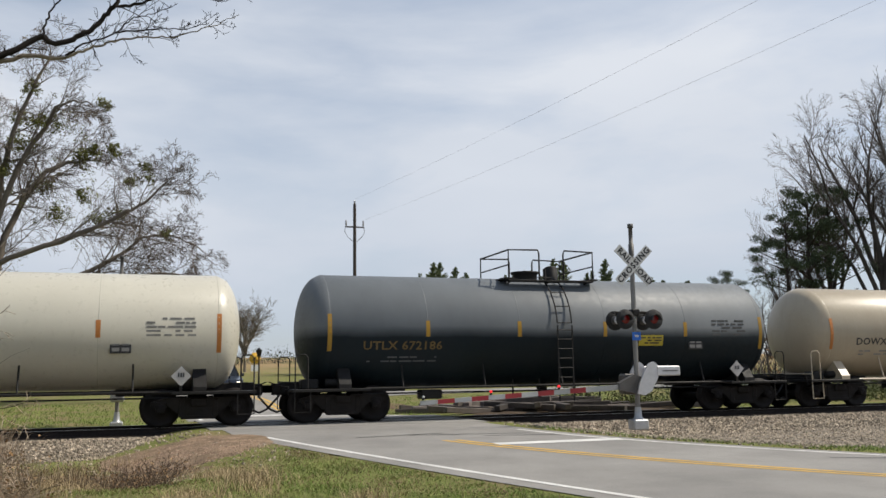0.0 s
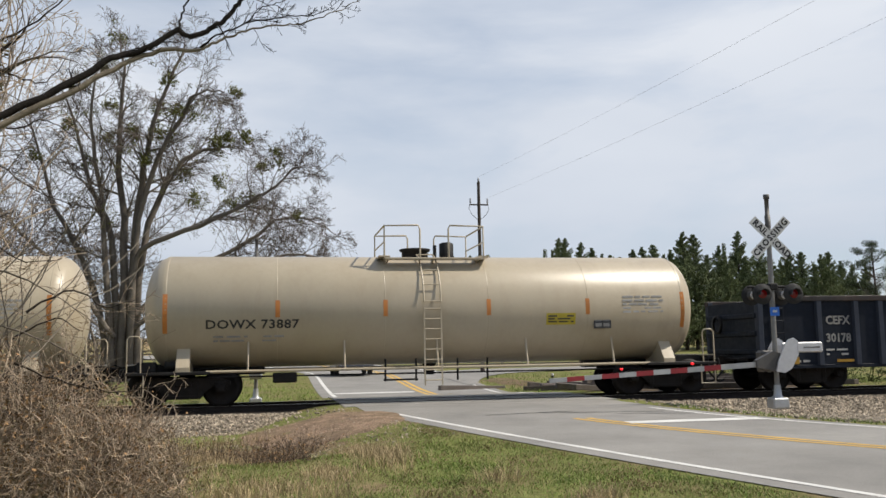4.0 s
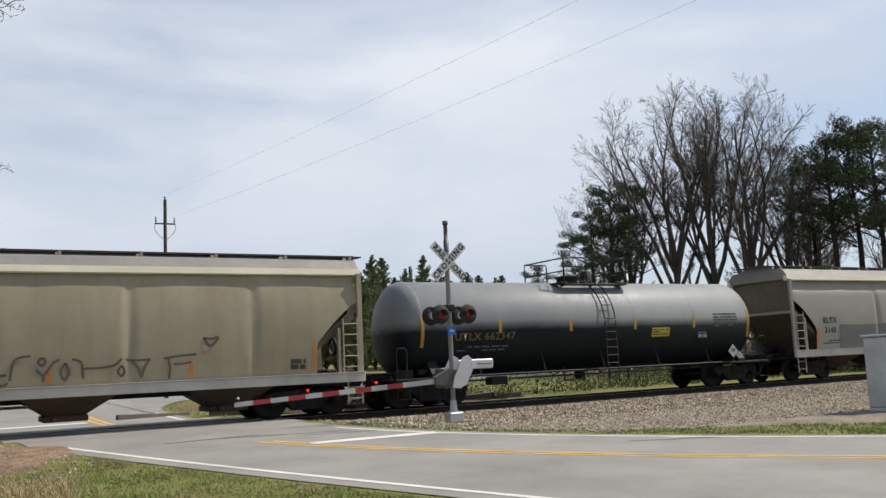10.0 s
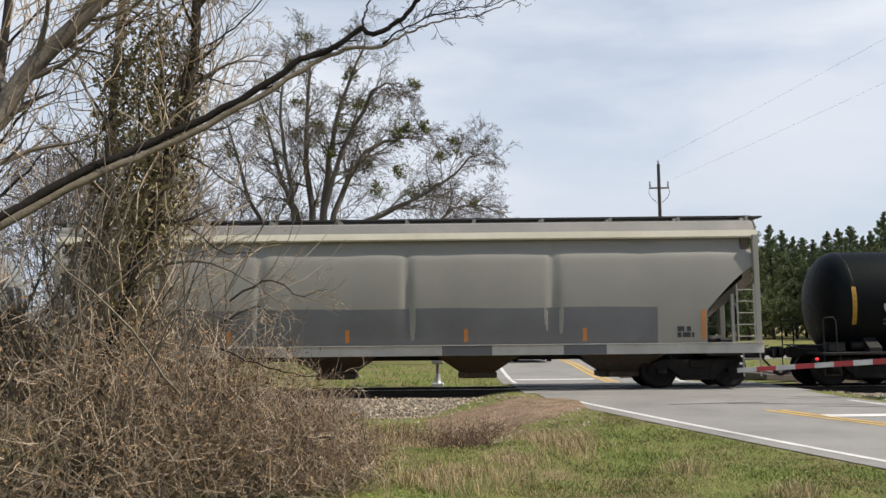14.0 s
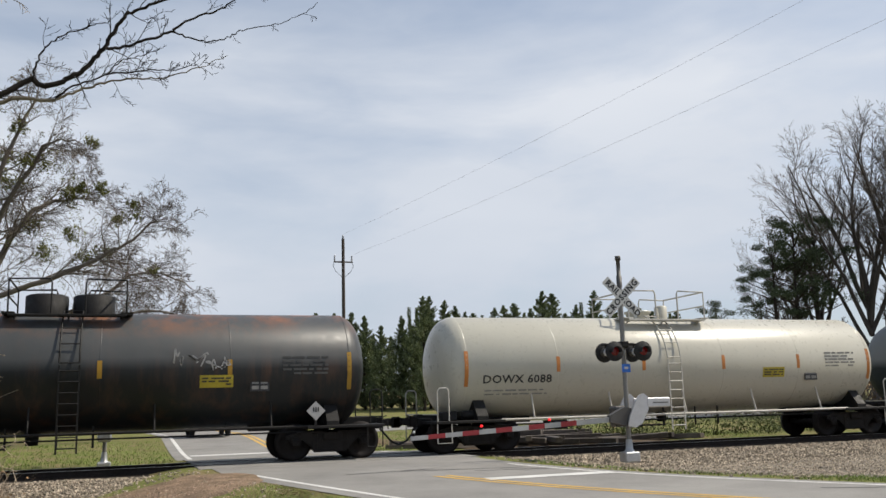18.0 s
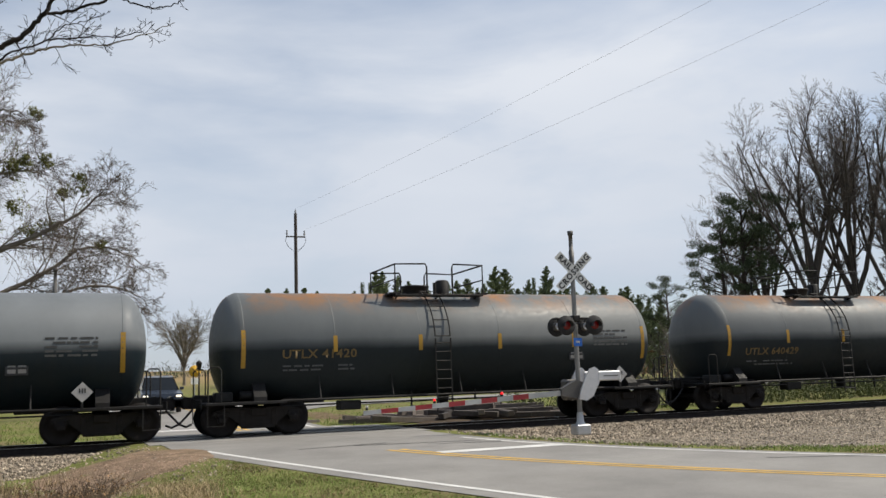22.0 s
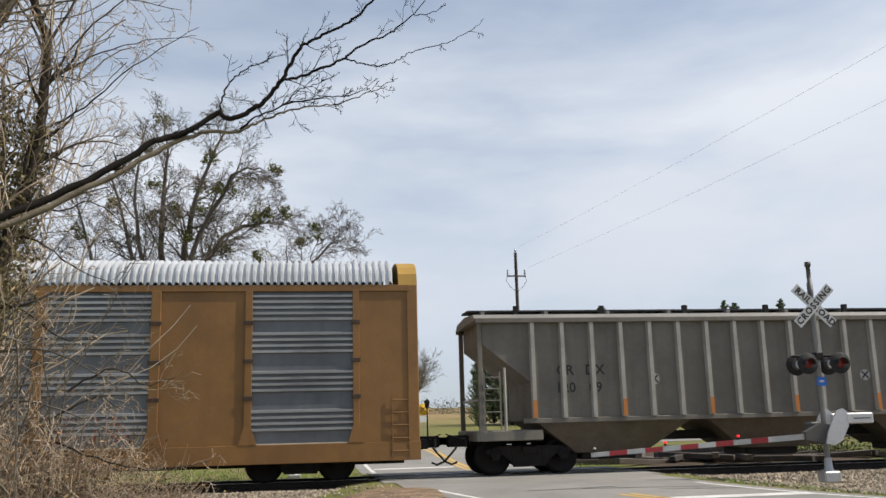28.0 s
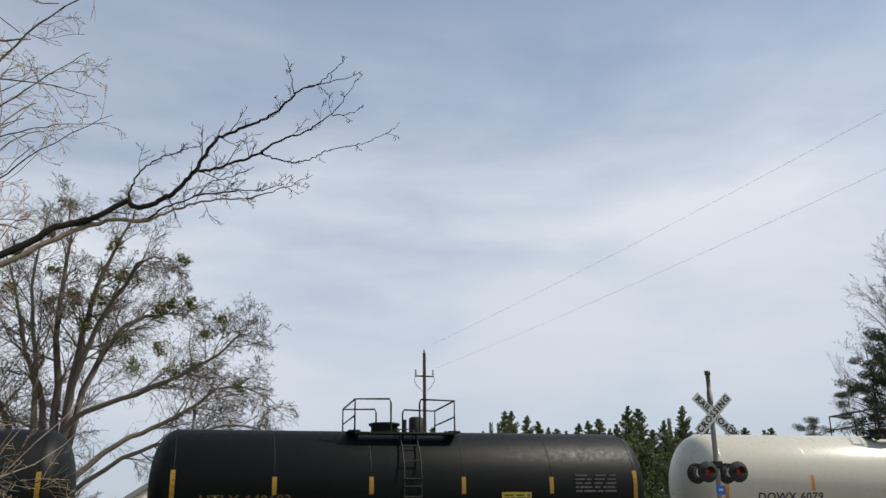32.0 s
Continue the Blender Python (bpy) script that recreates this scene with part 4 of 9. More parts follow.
    if dome == 2:
        for x in (-0.55, 0.55):
            b.lathe([(top - 0.1, 0.5), (top + 0.42, 0.5), (top + 0.46, 0.42), (top + 0.48, 0.0)], 20, "z", (px + x, 0, 0))
    else:
        b.lathe([(top - 0.1, 0.36), (top + 0.14, 0.36), (top + 0.17, 0.42), (top + 0.22, 0.42), (top + 0.27, 0.0)], 20, "z", (px - 0.35, 0, 0))
        b.lathe([(top - 0.1, 0.2), (top + 0.38, 0.2), (top + 0.42, 0.14), (top + 0.43, 0.0)], 16, "z", (px + 0.55, 0.1, 0))
        b.tube([(px + 0.15, -0.3, top - 0.1), (px + 0.15, -0.3, top + 0.3)], 0.05, 8)
    part("valve_housing", b, paint if dome == 1 else trim, car)
    # ladder up the near side
    b = Build()
    lx = px - 0.15 if seed % 2 else px + 0.1
    ladder(b, lx, -r - 0.1, 0.42, zc + 0.1, 0.44, 8)
    arc = []
    for i in range(9):
        a = math.radians(6 + i * 8.6)
        arc.append((-(r + 0.09) * math.cos(a), zc + (r + 0.09) * math.sin(a)))
    for k in (-0.22, 0.22):
        b.tube([(lx + k, y, z) for y, z in arc], 0.022, 5)
    for y, z in arc[::2]:
        b.tube([(lx - 0.22, y, z), (lx + 0.22, y, z)], 0.016, 5)
    part("side_ladder", b, rail_mat or trim, car)
    # reflectors
    n = 6
    for i in range(n):
        x = -half + 0.62 + (2 * half - 1.24) * i / (n - 1)
        h = 0.95 if i in (0, n - 1) else 0.42
        part("reflector_strip", patch(r, zc, x, zc - (0.1 if h > 0.5 else 0.0), 0.11, h), strips, car)
    # stencils
    if mark:
        tank_words(car, mark, mark_h, mark_mat, r, zc, -half + mark_at, mark_z, 1.15)
    surf = lambda z: shell_point(r, zc, z) - 0.004
    bars("stencil_lines", car, -half + mark_at, mark_z - 0.34, 1.9, 0.2, 2, M_MARK_FAINT if mark_mat is not M_MARK_K else M_MARK_GREY, surf, seed, 0.55)
    bars("test_stencil", car, half - 1.75, zc + 0.05, 1.15, 0.5, 5, (M_MARK_GREY if plate is M_MARK_K else plate) or M_MARK_FAINT, surf, seed + 1, 0.5, 0.9)
    b = Build()
    zz = zc - 0.42
    x = half - 2.9
    y0 = surf(zz)
    b.box(x - 0.24, x + 0.24, y0 - 0.008, y0 + 0.004, zz - 0.16, zz + 0.16)
    part("notice_board", b, M_MARK_K if mark_mat is not M_MARK_W else M_BLACK, car)
    b = Build()
    for sx in (-0.11, 0.11):
        for z1 in (-0.07, 0.07):
            b.box(x + sx - 0.085, x + sx + 0.085, y0 - 0.012, y0 - 0.006, zz + z1 - 0.045, zz + z1 + 0.045)
    part("notice_panel", b, M_MARK_DIM, car)
    if caution:
        part("caution_panel", patch(r, zc, caution, zc - 0.32, 0.8, 0.3), M_CAUTION, car, "yellow notice panel")
        bars("caution_words", car, caution, zc - 0.32, 0.7, 0.22, 3, M_MARK_K, lambda z: shell_point(r, zc, z) - 0.008, seed + 5, 0.5)
    for x, w, z, h in patches:
        part("painted_patch", patch(r, zc, x, z, w, h), M_PATCH_GREY, car, "grey repainted patch")
    if placard:
        b = Build()
        m = pose(half - 1.5, -1.46, 1.24, 0, 45, 0)
        b.box(-0.17, 0.17, -0.008, 0.008, -0.17, 0.17, 0.0, m)
        part("placard", b, M_SIGN_DULL, car, "white diamond hazard placard")
        b = Build()
        for i, dx in enumerate((-0.06, 0.0, 0.06)):
            b.box(half - 1.5 + dx - 0.015, half - 1.5 + dx + 0.015, -1.474, -1.468, 1.22, 1.33)
        part("placard_mark", b, M_MARK_K, car)
        part("placard_bracket", Build().box(half - 1.53, half - 1.47, -1.45, -1.40, 0.86, 1.1), trim, car)
    CARS.append((car, mid))
    return car


CARS = []


# ---- hoppers, gondola and auto carrier ----
def ribbon(b, pts, width, y, lift=0.0):
    """A flat painted stroke on the near side, through (x, z) points."""
    ps = [Vector((x, z)) for x, z in pts]
    vs, fs = [], []
    for i, p in enumerate(ps):
        dd = (ps[min(i + 1, len(ps) - 1)] - ps[max(i - 1, 0)]).normalized()
        nn = Vector((-dd.y, dd.x)) * width / 2
        vs += [(p.x + nn.x, y - lift, p.y + nn.y), (p.x - nn.x, y - lift, p.y - nn.y)]
    for i in range(len(ps) - 1):
        fs.append((2 * i, 2 * i + 2, 2 * i + 3, 2 * i + 1))
    return b.add(vs, fs)


def blob(b, pts, y):
    return b.add([(x, y, z) for x, z in pts], [tuple(range(len(pts)))])


def curve(pts, n=6):
    """A rounder line through the given points."""
    out = []
    for i in range(len(pts) - 1):
        p0, p1, p2, p3 = (Vector(pts[min(max(j, 0), len(pts) - 1)]) for j in (i - 1, i, i + 1, i + 2))
        for k in range(n):
            u = k / n
            out.append(tuple(0.5 * (2 * p1 + (p2 - p0) * u + (2 * p0 - 5 * p1 + 4 * p2 - p3) * u * u + (3 * p1 - p0 - 3 * p2 + p3) * u ** 3)))
    return out + [tuple(pts[-1])]


def end_ladder(car, x, y, z0, z1, mat, n=7):
    part("ladder", ladder(Build(), x, y, z0, z1, 0.42, n, 0.014), mat, car)


def covered_hopper(q0, q1, paint, lower, label, words, outlets, seams, graffiti=None, two_tone=None, seed=0, word_x=2.2):
    """A round-sided covered hopper with roof walk, sloping ends and bottom outlets."""
    half, mid = (q1 - q0) / 2, (q0 + q1) / 2
    car = thing("covered_hopper_car", label, "hopper car", group="cars of the freight train")
    cuts = [x - mid for x in seams]
    z_lo, z_hi = 1.12, 3.80

    def limit(z):
        """How far the side sheet reaches at height z: cut back in a curve over the end platforms."""
        if z > 3.05:
            return half - 0.16
        return half - 0.16 - 1.2 * min(1.0, (3.05 - z) / 1.1) ** 0.8

    def bulge(x, z):
        u = (z - z_lo) / (z_hi - z_lo)
        o = 1.53 - (0.17 * ((u - 0.45) / 0.55) ** 2 if u > 0.45 else 0.09 * ((0.45 - u) / 0.45) ** 2)
        gap = min((x - c for c in cuts), key=abs) if cuts else 9
        if seed == 3:       # recessed top course under the eave
            o -= 0.09 * smooth(3.40, 3.50, z)
        o -= 0.055 * math.exp(-(gap / 0.10) ** 2) * math.sin(math.pi * min(1, max(0, u))) ** 0.5
        return o + 0.006 * math.sin(x * 2.4 + seed) + 0.003 * math.sin(x * 5.1 + 2 * seed)
    for side in (-1, 1):
        b = Build()
        zs = [z_lo + (z_hi - z_lo) * i / 22 for i in range(23)]
        n = 200
        vs, fs = [], []
        for z in zs:
            h = limit(z)
            for i in range(n + 1):
                x = -h + 2 * h * i / n
                vs.append((x, side * bulge(x, z), z))
        for j in range(len(zs) - 1):
            for i in range(n):
                k = j * (n + 1) + i
                q = (k, k + 1, k + n + 2, k + n + 1)
                fs.append(q if side < 0 else q[::-1])
        part("side_sheet", b.add(vs, fs, True), paint, car)
        # side sill, with a flange that catches the light, and the eave plate
        part("side_sill", Build().box(-half, half, side * 1.56 - 0.05, side * 1.56 + 0.05, 0.88, 1.13, 0.012).box(-half, half, side * 1.58 - 0.08, side * 1.58 + 0.08, 1.13, 1.15), lower, car)
        b = Build().prism([(side * 1.30, 3.79), (side * 1.45, 3.79), (side * 1.48, 3.82), (side * 1.44, 3.98), (side * 1.30, 3.99)], -half, half, "x")
        part("eave_plate", b, M_EAVE if paint is not M_HOP_WHITE else lower, car)
    # roof and inner slopes
    roof = [(-1.44, 3.97), (-1.27, 4.21), (-1.1, 4.27), (-0.6, 4.30), (0, 4.32), (0.6, 4.30), (1.1, 4.27), (1.27, 4.21), (1.44, 3.97)]
    part("roof", Build().prism(roof + [(1.32, 3.85), (-1.32, 3.85)], -half + 0.05, half - 0.05, "x"), M_ROOF_GREY, car)
    for k in (-1, 1):
        e = k * (half - 0.18)
        part("slope_sheet", Build().prism([(e, 3.85), (e, 2.62), (k * (half - 2.35), 1.0), (k * (half - 2.55), 1.0), (k * (half - 0.4), 2.75), (k * (half - 0.4), 3.85)], -1.36, 1.36), M_HOP_SLOPE, car)
        for y in (-1.5, 1.5):
            part("corner_post", Build().box(min(k * (half - 0.02), k * (half - 0.16)), max(k * (half - 0.02), k * (half - 0.16)), y - 0.05, y + 0.05, 0.9, 3.85, 0.01), paint, car)
            part("inner_post", Build().box(k * (half - 0.72) - 0.04, k * (half - 0.72) + 0.04, y - 0.05, y + 0.05, 1.12, 2.35, 0.01), paint, car)
            end_ladder(car, k * (half - 0.40), y * 1.04, 1.15, 2.6, paint, 5)
            end_ladder(car, k * (half - 0.30), y * 1.04, 0.3, 0.88, paint, 2)
        part("end_sill", Build().box(min(k * half, k * (half - 1.4)), max(k * half, k * (half - 1.4)), -1.5, 1.5, 0.82, 0.9, 0.01), M_BLACK, car)
        part("end_crossbar", Build().box(min(k * (half - 0.03), k * (half - 0.13)), max(k * (half - 0.03), k * (half - 0.13)), -1.5, 1.5, 2.55, 2.65), paint, car)
        b = Build().lathe([(-0.03, 0.22), (-0.03, 0.28), (0.03, 0.28), (0.03, 0.22), (-0.03, 0.22)], 18, "x", (k * (half - 0.06), 0.5, 1.9))
        part("brake_wheel", b, M_BLACK, car)
        part("brake_valve", Build().box(k * (half - 0.75) - 0.18, k * (half - 0.75) + 0.18, -1.0, -0.6, 0.9, 1.25, 0.04), M_BLACK, car)
        b = Build().lathe([(-0.3, 0.0), (-0.3, 0.13), (0.3, 0.13), (0.3, 0.0)], 14, "x", (k * (half - 0.8), 0.3, 1.2))
        part("brake_cylinder", b, M_BLACK, car)
        truck(car, k * (half - 1.55))
        coupler(car, k * (half + 0.02), k)
    part("centre_sill", Build().box(-half + 0.2, half - 0.2, -0.25, 0.25, 0.74, 1.0), M_BLACK, car)
    # roof walk on brackets
    for y in (-0.52, 0.0, 0.52):
        part("roof_walk", Build().box(-half - 0.4, half + 0.4, y - 0.19, y + 0.19, 4.40, 4.435), M_WALK, car)
    bracket = Build().prism([(-0.8, 4.2), (-0.74, 4.38), (0.74, 4.38), (0.8, 4.2)], -0.05, 0.05, "x").mesh("walk_bracket", M_ROOF_GREY)
    n = 11
    for i in range(n):
        part("walk_bracket", bracket, None, car, m=pose(-half + 0.15 + (2 * half - 0.3) * i / (n - 1), 0, 0))
    side_rail = Build().box(-half + 0.05, half - 0.05, -1.12, -1.06, 4.35, 4.39).mesh("walk_edge", M_WALK)
    part("walk_edge", side_rail, None, car)
    part("walk_edge", side_rail, None, car, m=pose(0, 2.18, 0))
    lug = Build().box(-0.04, 0.04, -1.13, -1.05, 4.08, 4.37).mesh("walk_lug", paint)
    for i in range(n):
        x = -half + 0.15 + (2 * half - 0.3) * i / (n - 1)
        part("walk_lug", lug, None, car, m=pose(x, 0, 0))
    # bottom outlets
    for q in outlets:
        x = q - mid
        b = Build()
        top = [(x - 1.45, -1.4), (x + 1.45, -1.4), (x + 1.45, 1.4), (x - 1.45, 1.4)]
        low = [(x - 0.42, -0.55), (x + 0.42, -0.55), (x + 0.42, 0.55), (x - 0.42, 0.55)]
        vs = [(p, r_, 1.12) for p, r_ in top] + [(p, r_, 0.42) for p, r_ in low]
        b.add(vs, [(0, 1, 5, 4), (1, 2, 6, 5), (2, 3, 7, 6), (3, 0, 4, 7), (4, 5, 6, 7)])
        out_ = part("hopper_outlet", b, M_OUTLET, car)
        part("outlet_gate", Build().box(x - 0.5, x + 0.5, -0.6, 0.6, 0.28, 0.43, 0.02).tube([(x - 0.3, -0.95, 0.36), (x - 0.3, 0.95, 0.36)], 0.05, 8), M_OUTLET, out_)
    # stencils and reflectors
    face = lambda x, z: -bulge(x, z) - 0.008
    w0, w1 = words
    if w0 == "TILX":
        vs = [(px, face(px, pz) + 0.004, pz) for px in (-half + 2.2, -half + 2.6, -half + 3.05) for pz in (2.12, 2.36)]
        part("number_patch", Build().add(vs, [(0, 2, 3, 1), (2, 4, 5, 3)]), M_HOP_SILL, car, "pale repainted patch behind the letters")
    for txt, z in ((w0, 2.24), (w1, 1.86)):
        x = -half + word_x + (0.3 if w0 == "TILX" else 0.42)
        ob = lettering("reporting_mark", txt, 0.2 if w0 == "TILX" else 0.21, M_MARK_K, car, Matrix.Identity(4), 1.05, 1.0, 0.012)
        for v in ob.data.vertices:
            px, pz = x + v.co.x * 1.15, z + v.co.y
            v.co = (px, face(px, pz), pz)
        ob.data.update()
    bars("stencil_lines", car, -half + word_x + 0.5, 1.42, 1.05, 0.2, 2, M_MARK_K, lambda z: face(-half + word_x, z), seed + 3, 0.6)
    bars("notice_board", car, half - 1.9, 1.42, 0.42, 0.3, 2, M_MARK_K, lambda z: face(half - 1.9, z), seed + 4, 0.2, 1.0)
    for i in range(6):
        x = -half + 1.45 + (2 * half - 2.9) * i / 5
        h = 0.75 if i in (0, 5) else 0.32
        z = 1.18 + h / 2 + 0.04
        b = Build()
        vs, fs = [], []
        for j in range(5):
            zz = z - h / 2 + h * j / 4
            vs += [(x - 0.05, -bulge(x, zz) - 0.006, zz), (x + 0.05, -bulge(x, zz) - 0.006, zz)]
        b.add(vs, [(2 * j, 2 * j + 1, 2 * j + 3, 2 * j + 2) for j in range(4)])
        part("reflector_strip", b, M_REFLECT_O, car)
    if two_tone:
        b = Build()
        n = 60
        x0, x1 = two_tone[0] - mid, two_tone[1] - mid
        vs, fs = [], []
        for i in range(n + 1):
            x = x0 + (x1 - x0) * i / n
            hi = 2.06 + 0.012 * math.sin(x * 1.7)
            for j in range(7):
                z = 1.15 + (hi - 1.15) * j / 6
                vs.append((x, -bulge(x, z) - 0.005, z))
        for i in range(n):
            for j in range(6):
                k = i * 7 + j
                fs.append((k, k + 7, k + 8, k + 1))
        part("repainted_band", b.add(vs, fs, True), M_HOP_BAND, car, "grey repainted band along the lower side")
        for a0, a1 in ((0.24, 0.3), (0.55, 0.62), (0.72, 0.78)):
            part("sill_patch", Build().box(-half + 2 * half * a0, -half + 2 * half * a1, -1.616, -1.608, 0.885, 1.125), M_HOP_BAND, car, "grey-blue paint patch on the sill")
    if graffiti:
        graffiti(car, mid, face)
    CARS.append((car, mid))
    return car


def bubble_writing(car, mid, face):
    """Sprayed bubble letters: pale fill, red glow, dark outline and light blue at the foot."""
    x0 = 92.2 - mid
    shapes = [
        [(0.05, 1.45), (0.12, 1.80), (0.5, 1.91), (1.2, 1.95), (1.6, 1.90), (1.62, 1.55), (1.15, 1.42), (1.12, 1.18), (0.62, 1.18), (0.60, 1.40), (0.3, 1.35)],
        [(2.4, 1.45), (2.42, 1.75), (2.7, 1.95), (3.3, 2.02), (3.75, 2.05), (3.9, 1.85), (3.85, 1.55), (3.4, 1.45), (3.35, 1.18), (2.85, 1.18), (2.8, 1.45)],
        [(3.87, 1.18), (3.85, 2.1), (4.0, 2.28), (4.25, 2.2), (4.3, 1.75), (4.7, 1.68), (5.1, 1.55), (5.35, 1.30), (5.3, 1.18), (4.75, 1.18), (4.6, 1.4), (4.4, 1.4), (4.3, 1.18)],
        [(1.55, 1.75), (1.75, 2.02), (2.1, 1.98), (2.36, 1.7), (2.3, 1.4), (2.0, 1.22), (1.65, 1.26), (1.5, 1.5)],
    ]
    for n, sh in enumerate(shapes):
        pts = [(x0 + x, z) for x, z in sh]
        ring = curve(pts + [pts[0]], 5)
        y = min(face(x, z) for x, z in pts) - 0.004 * (n == 3)
        part("sprayed_glow", ribbon(Build(), ring, 0.24, y - 0.004), M_SPRAY_RED, car, "red sprayed outline")
        part("sprayed_fill", blob(Build(), ring[:-1], y - 0.007), M_SPRAY_PALE, car, "pale sprayed letter")
        part("sprayed_line", ribbon(Build(), ring, 0.085, y - 0.010), M_MARK_K, car, "black sprayed outline")
    eye = curve([(x0 + x, z) for x, z in ((1.8, 1.7), (1.92, 1.82), (2.06, 1.68), (2.03, 1.48), (1.88, 1.45), (1.8, 1.7))], 5)
    part("sprayed_eye", blob(Build(), eye[:-1], min(face(x, z) for x, z in eye) - 0.018), M_MARK_K, car, "dark counter of a sprayed letter")
    for a, b_, mat in ((0.55, 1.18, M_SPRAY_PALE), (1.2, 1.52, M_SPRAY_BLUE), (1.54, 2.3, M_SPRAY_PALE), (2.32, 2.78, M_SPRAY_BLUE), (2.8, 3.4, M_SPRAY_PALE), (3.42, 3.82, M_SPRAY_BLUE), (3.85, 4.3, M_SPRAY_PALE), (4.34, 4.7, M_SPRAY_BLUE), (4.74, 5.3, M_SPRAY_PALE)):
        pts = [(x0 + a, 0.90), (x0 + a + 0.03, 1.12), (x0 + b_ - 0.03, 1.12), (x0 + b_, 0.93), (x0 + (a + b_) / 2, 0.89)]
        part("sprayed_foot", blob(Build(), pts, -1.614), mat, car, "sprayed patch running down over the sill")
    # thin brown tag beside the letters, and a small pointed sign above it
    for stroke in ([(98.05, 1.43), (98.38, 1.42), (98.81, 1.43)], [(99.0, 1.44), (98.81, 1.42), (98.78, 1.3), (98.9, 1.21), (99.04, 1.26)], [(99.07, 1.31), (99.11, 1.6), (99.2, 1.8), (99.5, 1.86)],
                   [(99.74, 1.81), (99.66, 1.72), (99.74, 1.62), (99.82, 1.72), (99.74, 1.81)], [(99.63, 1.53), (99.78, 1.41), (99.98, 1.68), (100.11, 1.75)], [(99.78, 1.41), (99.77, 1.25)],
                   [(100.24, 1.67), (100.14, 1.47), (100.23, 1.26), (100.32, 1.47), (100.24, 1.67)], [(100.38, 1.75), (100.59, 1.66), (100.63, 1.29)], [(100.63, 1.52), (101.07, 1.53), (101.34, 1.58), (101.5, 1.72)],
                   [(101.5, 1.56), (101.42, 1.43), (101.5, 1.31), (101.57, 1.43), (101.5, 1.56)], [(101.6, 1.7), (101.84, 1.67), (102.18, 1.69)], [(101.73, 1.66), (101.88, 1.5), (101.96, 1.27), (102.04, 1.49), (102.14, 1.67)],
                   [(102.49, 1.69), (102.84, 1.74), (103.3, 1.77)], [(102.6, 1.7), (102.64, 1.45), (102.62, 1.2)], [(102.74, 1.55), (102.94, 1.55), (103.17, 1.58)],
                   [(103.47, 2.17), (103.65, 1.97), (103.85, 2.18), (103.66, 2.14), (103.47, 2.17)]):
        pts = curve([(x - mid, z) for x, z in stroke], 5)
        part("sprayed_tag", ribbon(Build(), pts, 0.055, min(face(p, z) for p, z in pts) - 0.005), M_SPRAY_BROWN, car, "brown sprayed scrawl")


